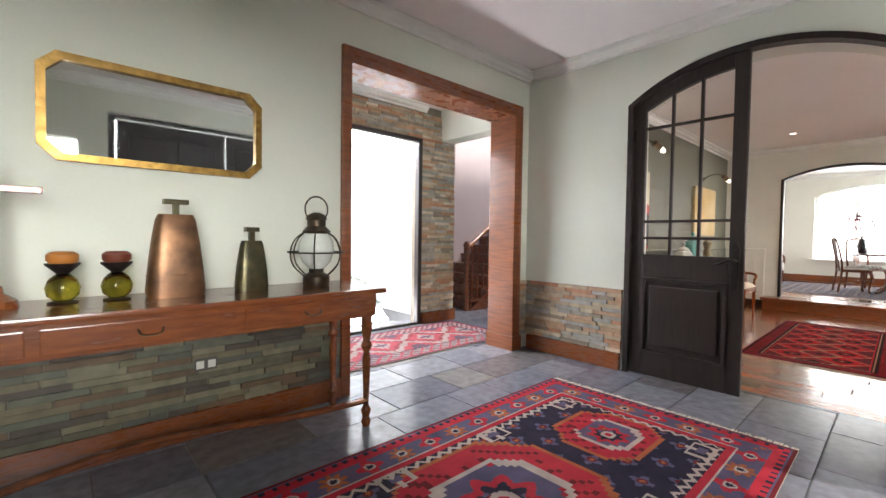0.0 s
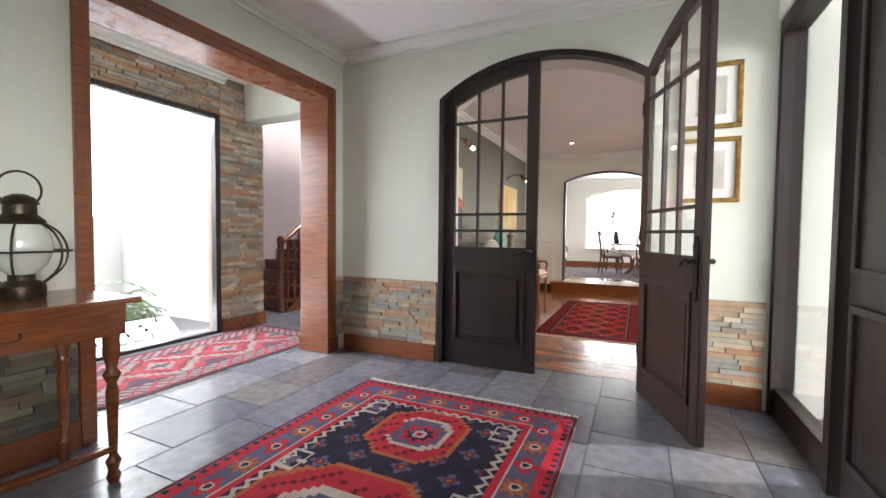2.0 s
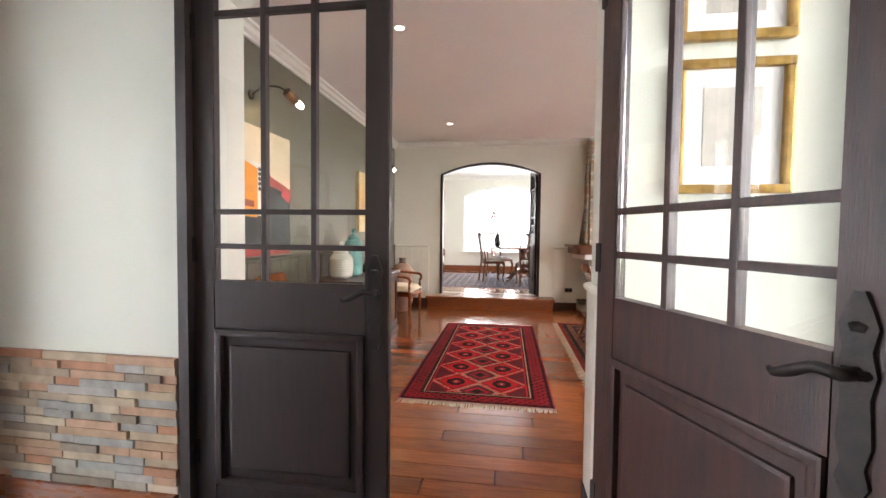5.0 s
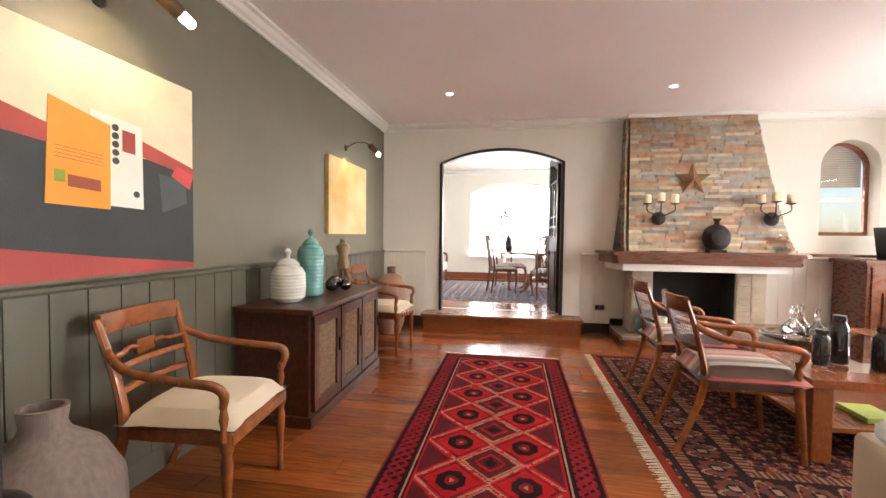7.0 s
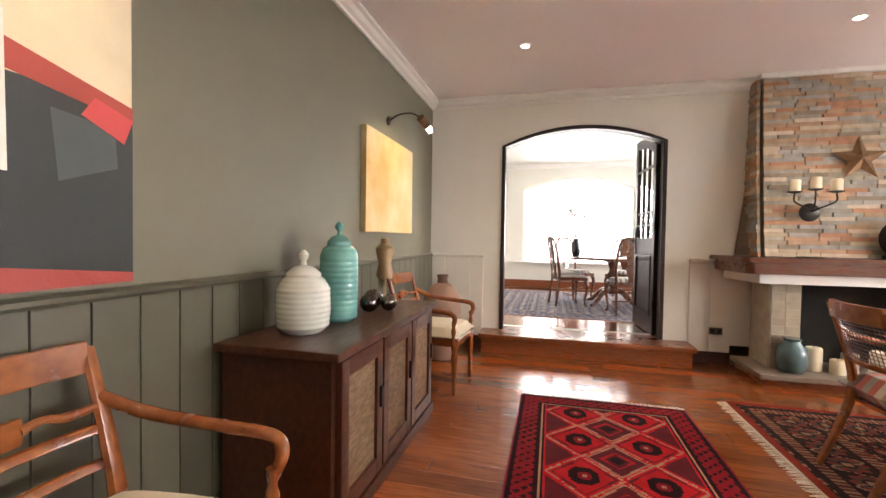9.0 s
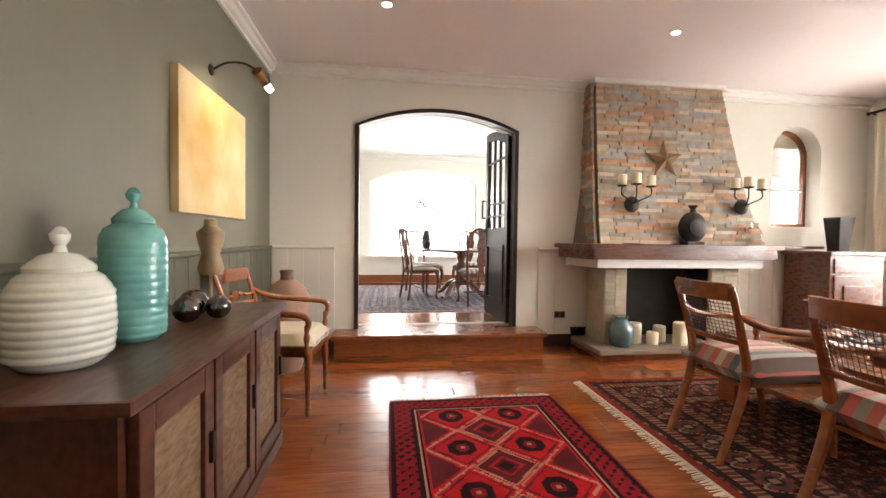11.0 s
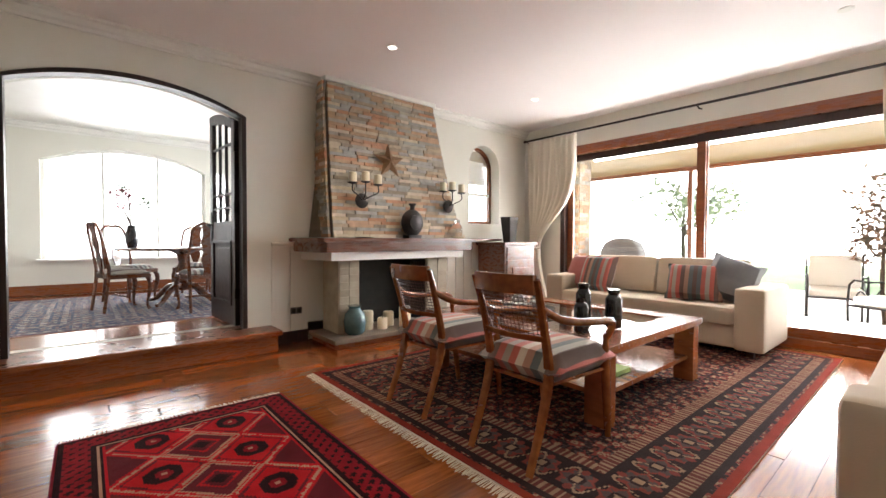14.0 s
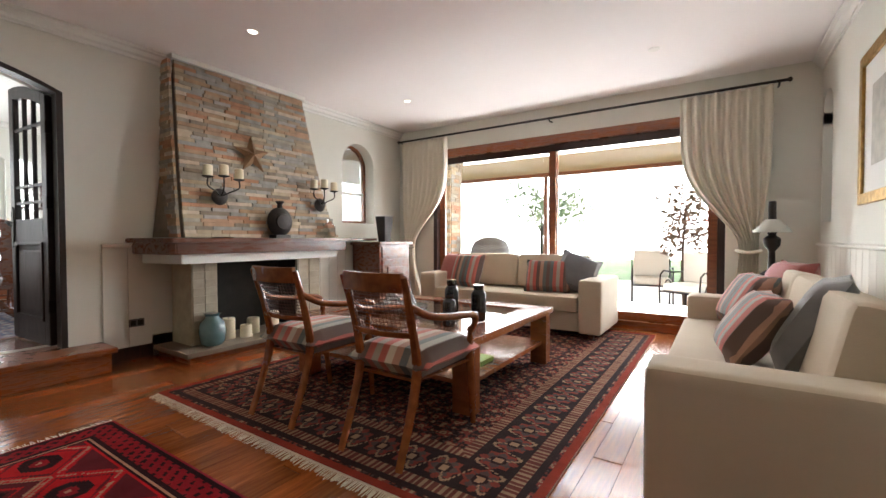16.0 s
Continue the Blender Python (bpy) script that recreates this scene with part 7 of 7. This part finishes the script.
dado4 = structure("stone_dado_return", box(3.858, XF - 0.02, YN - 0.008, YN - 0.0005, 0.15, 0.72), "stone_back", "narrow ledge stone strip in the corner", "wall")
ledge(dado4, (3.86, YN - 0.008, 0), (1, 0, 0), (0, -1, 0), 0.0, 0.13, 0.15, 0.72, 40)
for nm, b in (("baseboard_east", (XF - 0.045, XF - 0.0065, 2.38, YN - 0.045, 0, 0.15, 0.006)), ("baseboard_corner", (XF - 0.045, XF - 0.0065, -0.03, 0.64, 0, 0.15, 0.006)), ("baseboard_north", (-1.39, 1.77, YN - 0.04, YN - 0.001, 0, 0.15, 0.006)), ("baseboard_hall", (3.87, 4.47, 5.0, 5.049, 0, 0.15, 0.006))):
    structure(nm, box(*b), "red_wood_h", "red-brown wooden baseboard", "baseboard")
ledge(hall_wall, (3.86, 5.05, 0), (1, 0, 0), (0, -1, 0), 0.0, 0.60, 0.15, TF - 0.1, 290)
ledge(hall_wall, (0.4, 5.05, 0), (1, 0, 0), (0, -1, 0), 0.0, 3.46, 2.47, TF - 0.1, 0)
ledge(hall_wall, (4.44, 5.05, 0), (0, 1, 0), (1, 0, 0), 0.0, 0.2, 0.0, TF - 0.1, 0)
ledge(breast, (0, 0, 0), (0, -1, 0), (-1, 0, 0), lambda z: -chim_a(z), lambda z: -chim_b(z), 1.09, 2.73, 300, lambda z: Vector((chim_x(z), 0, 0)))
ledge(breast, (0, 0, 0), (1, 0, 0.0), (0, 1, 0), lambda z: chim_x(z), lambda z: XE - 0.002, 1.09, 2.73, 0, lambda z: Vector((0, chim_a(z) + 0.03, 0)))
ledge(breast, (0, 0, 0), (1, 0, 0.0), (0, -1, 0), lambda z: chim_x(z), lambda z: XE - 0.002, 1.09, 2.73, 0, lambda z: Vector((0, chim_b(z) - 0.005, 0)))
ledge(pillar, (9.1, YW - 1.05, 0), (1, 0, 0), (0, 1, 0), 0, 0.35, 0, 2.58, 0, row=0.07)
ledge(pillar, (9.1, YW - 1.05, 0), (0, -1, 0), (-1, 0, 0), 0, 0.35, 0, 2.58, 0, row=0.07)

tile = unit_piece("slate_tile", "slate", chamfer=0.015)
rt = random.Random(3)
y = -0.24
row = 0
while y < 5.05:
    x = -1.4 - (row % 3) * 0.21
    while x < XL:
        w = rt.choice((0.60, 0.60, 0.40))
        a, b = max(x, -1.4), min(x + w, XL - 0.002)
        if b - a > 0.03:
            piece("slate_tile", tile, floor_slate, ((a + b) / 2, y + 0.2, -0.006 + rt.uniform(-0.001, 0.001)), (b - a - 0.002, 0.398, 0.012))
        x += w
    y += 0.40
    row += 1
plank = unit_piece("plank", "plank", chamfer=0.006)
x = XL - 0.18
while x < XE:
    w = min(0.135, XE - x)
    y = YW - 0.2 - rt.random() * 1.2
    while y < YO:
        n = rt.uniform(1.1, 2.2)
        a, b = max(y, YW - 0.2), min(y + n, YO)
        if b - a > 0.05:
            piece("plank", plank, floor_wood, (x + w / 2, (a + b) / 2, -0.004), (w - 0.0012, b - a - 0.0015, 0.008))
        y += n
    x += 0.135
x = XE + 0.19
while x < 13.8:
    y = -1.2 - rt.random()
    while y < 4.2:
        n = rt.uniform(1.4, 2.4)
        a, b = max(y, -1.2), min(y + n, 4.2)
        if b - a > 0.05:
            piece("plank", plank, floor_dining, (x + 0.067, (a + b) / 2, 0.194), (0.133, b - a - 0.0015, 0.008))
        y += n
    x += 0.135

# the foyer and the hall slide into place against the thick wall
bpy.context.view_layer.update()
KEEP = ("wall_foyer_living", "ceiling", "ceiling_foyer", "camera", "sun", "wall_olive", "ground", "garden_daylight")
for ob in list(scene.objects):
    if ob.parent or ob.name.split(".")[0] in KEEP:
        continue
    kids = [o for o in (ob, *ob.children_recursive) if o.type == "MESH"][:40]
    spots = [o.matrix_world @ Vector(c) for o in kids for c in o.bound_box] or [ob.matrix_world.translation]
    cx = (min(p.x for p in spots) + max(p.x for p in spots)) / 2
    cy = (min(p.y for p in spots) + max(p.y for p in spots)) / 2
    if (cy > 3.05 and cx < 8.8) or (cx < 4.06 and cy > -3.0) or ob.name.startswith("porch"):
        ob.location.x -= FOYER_SLIDE
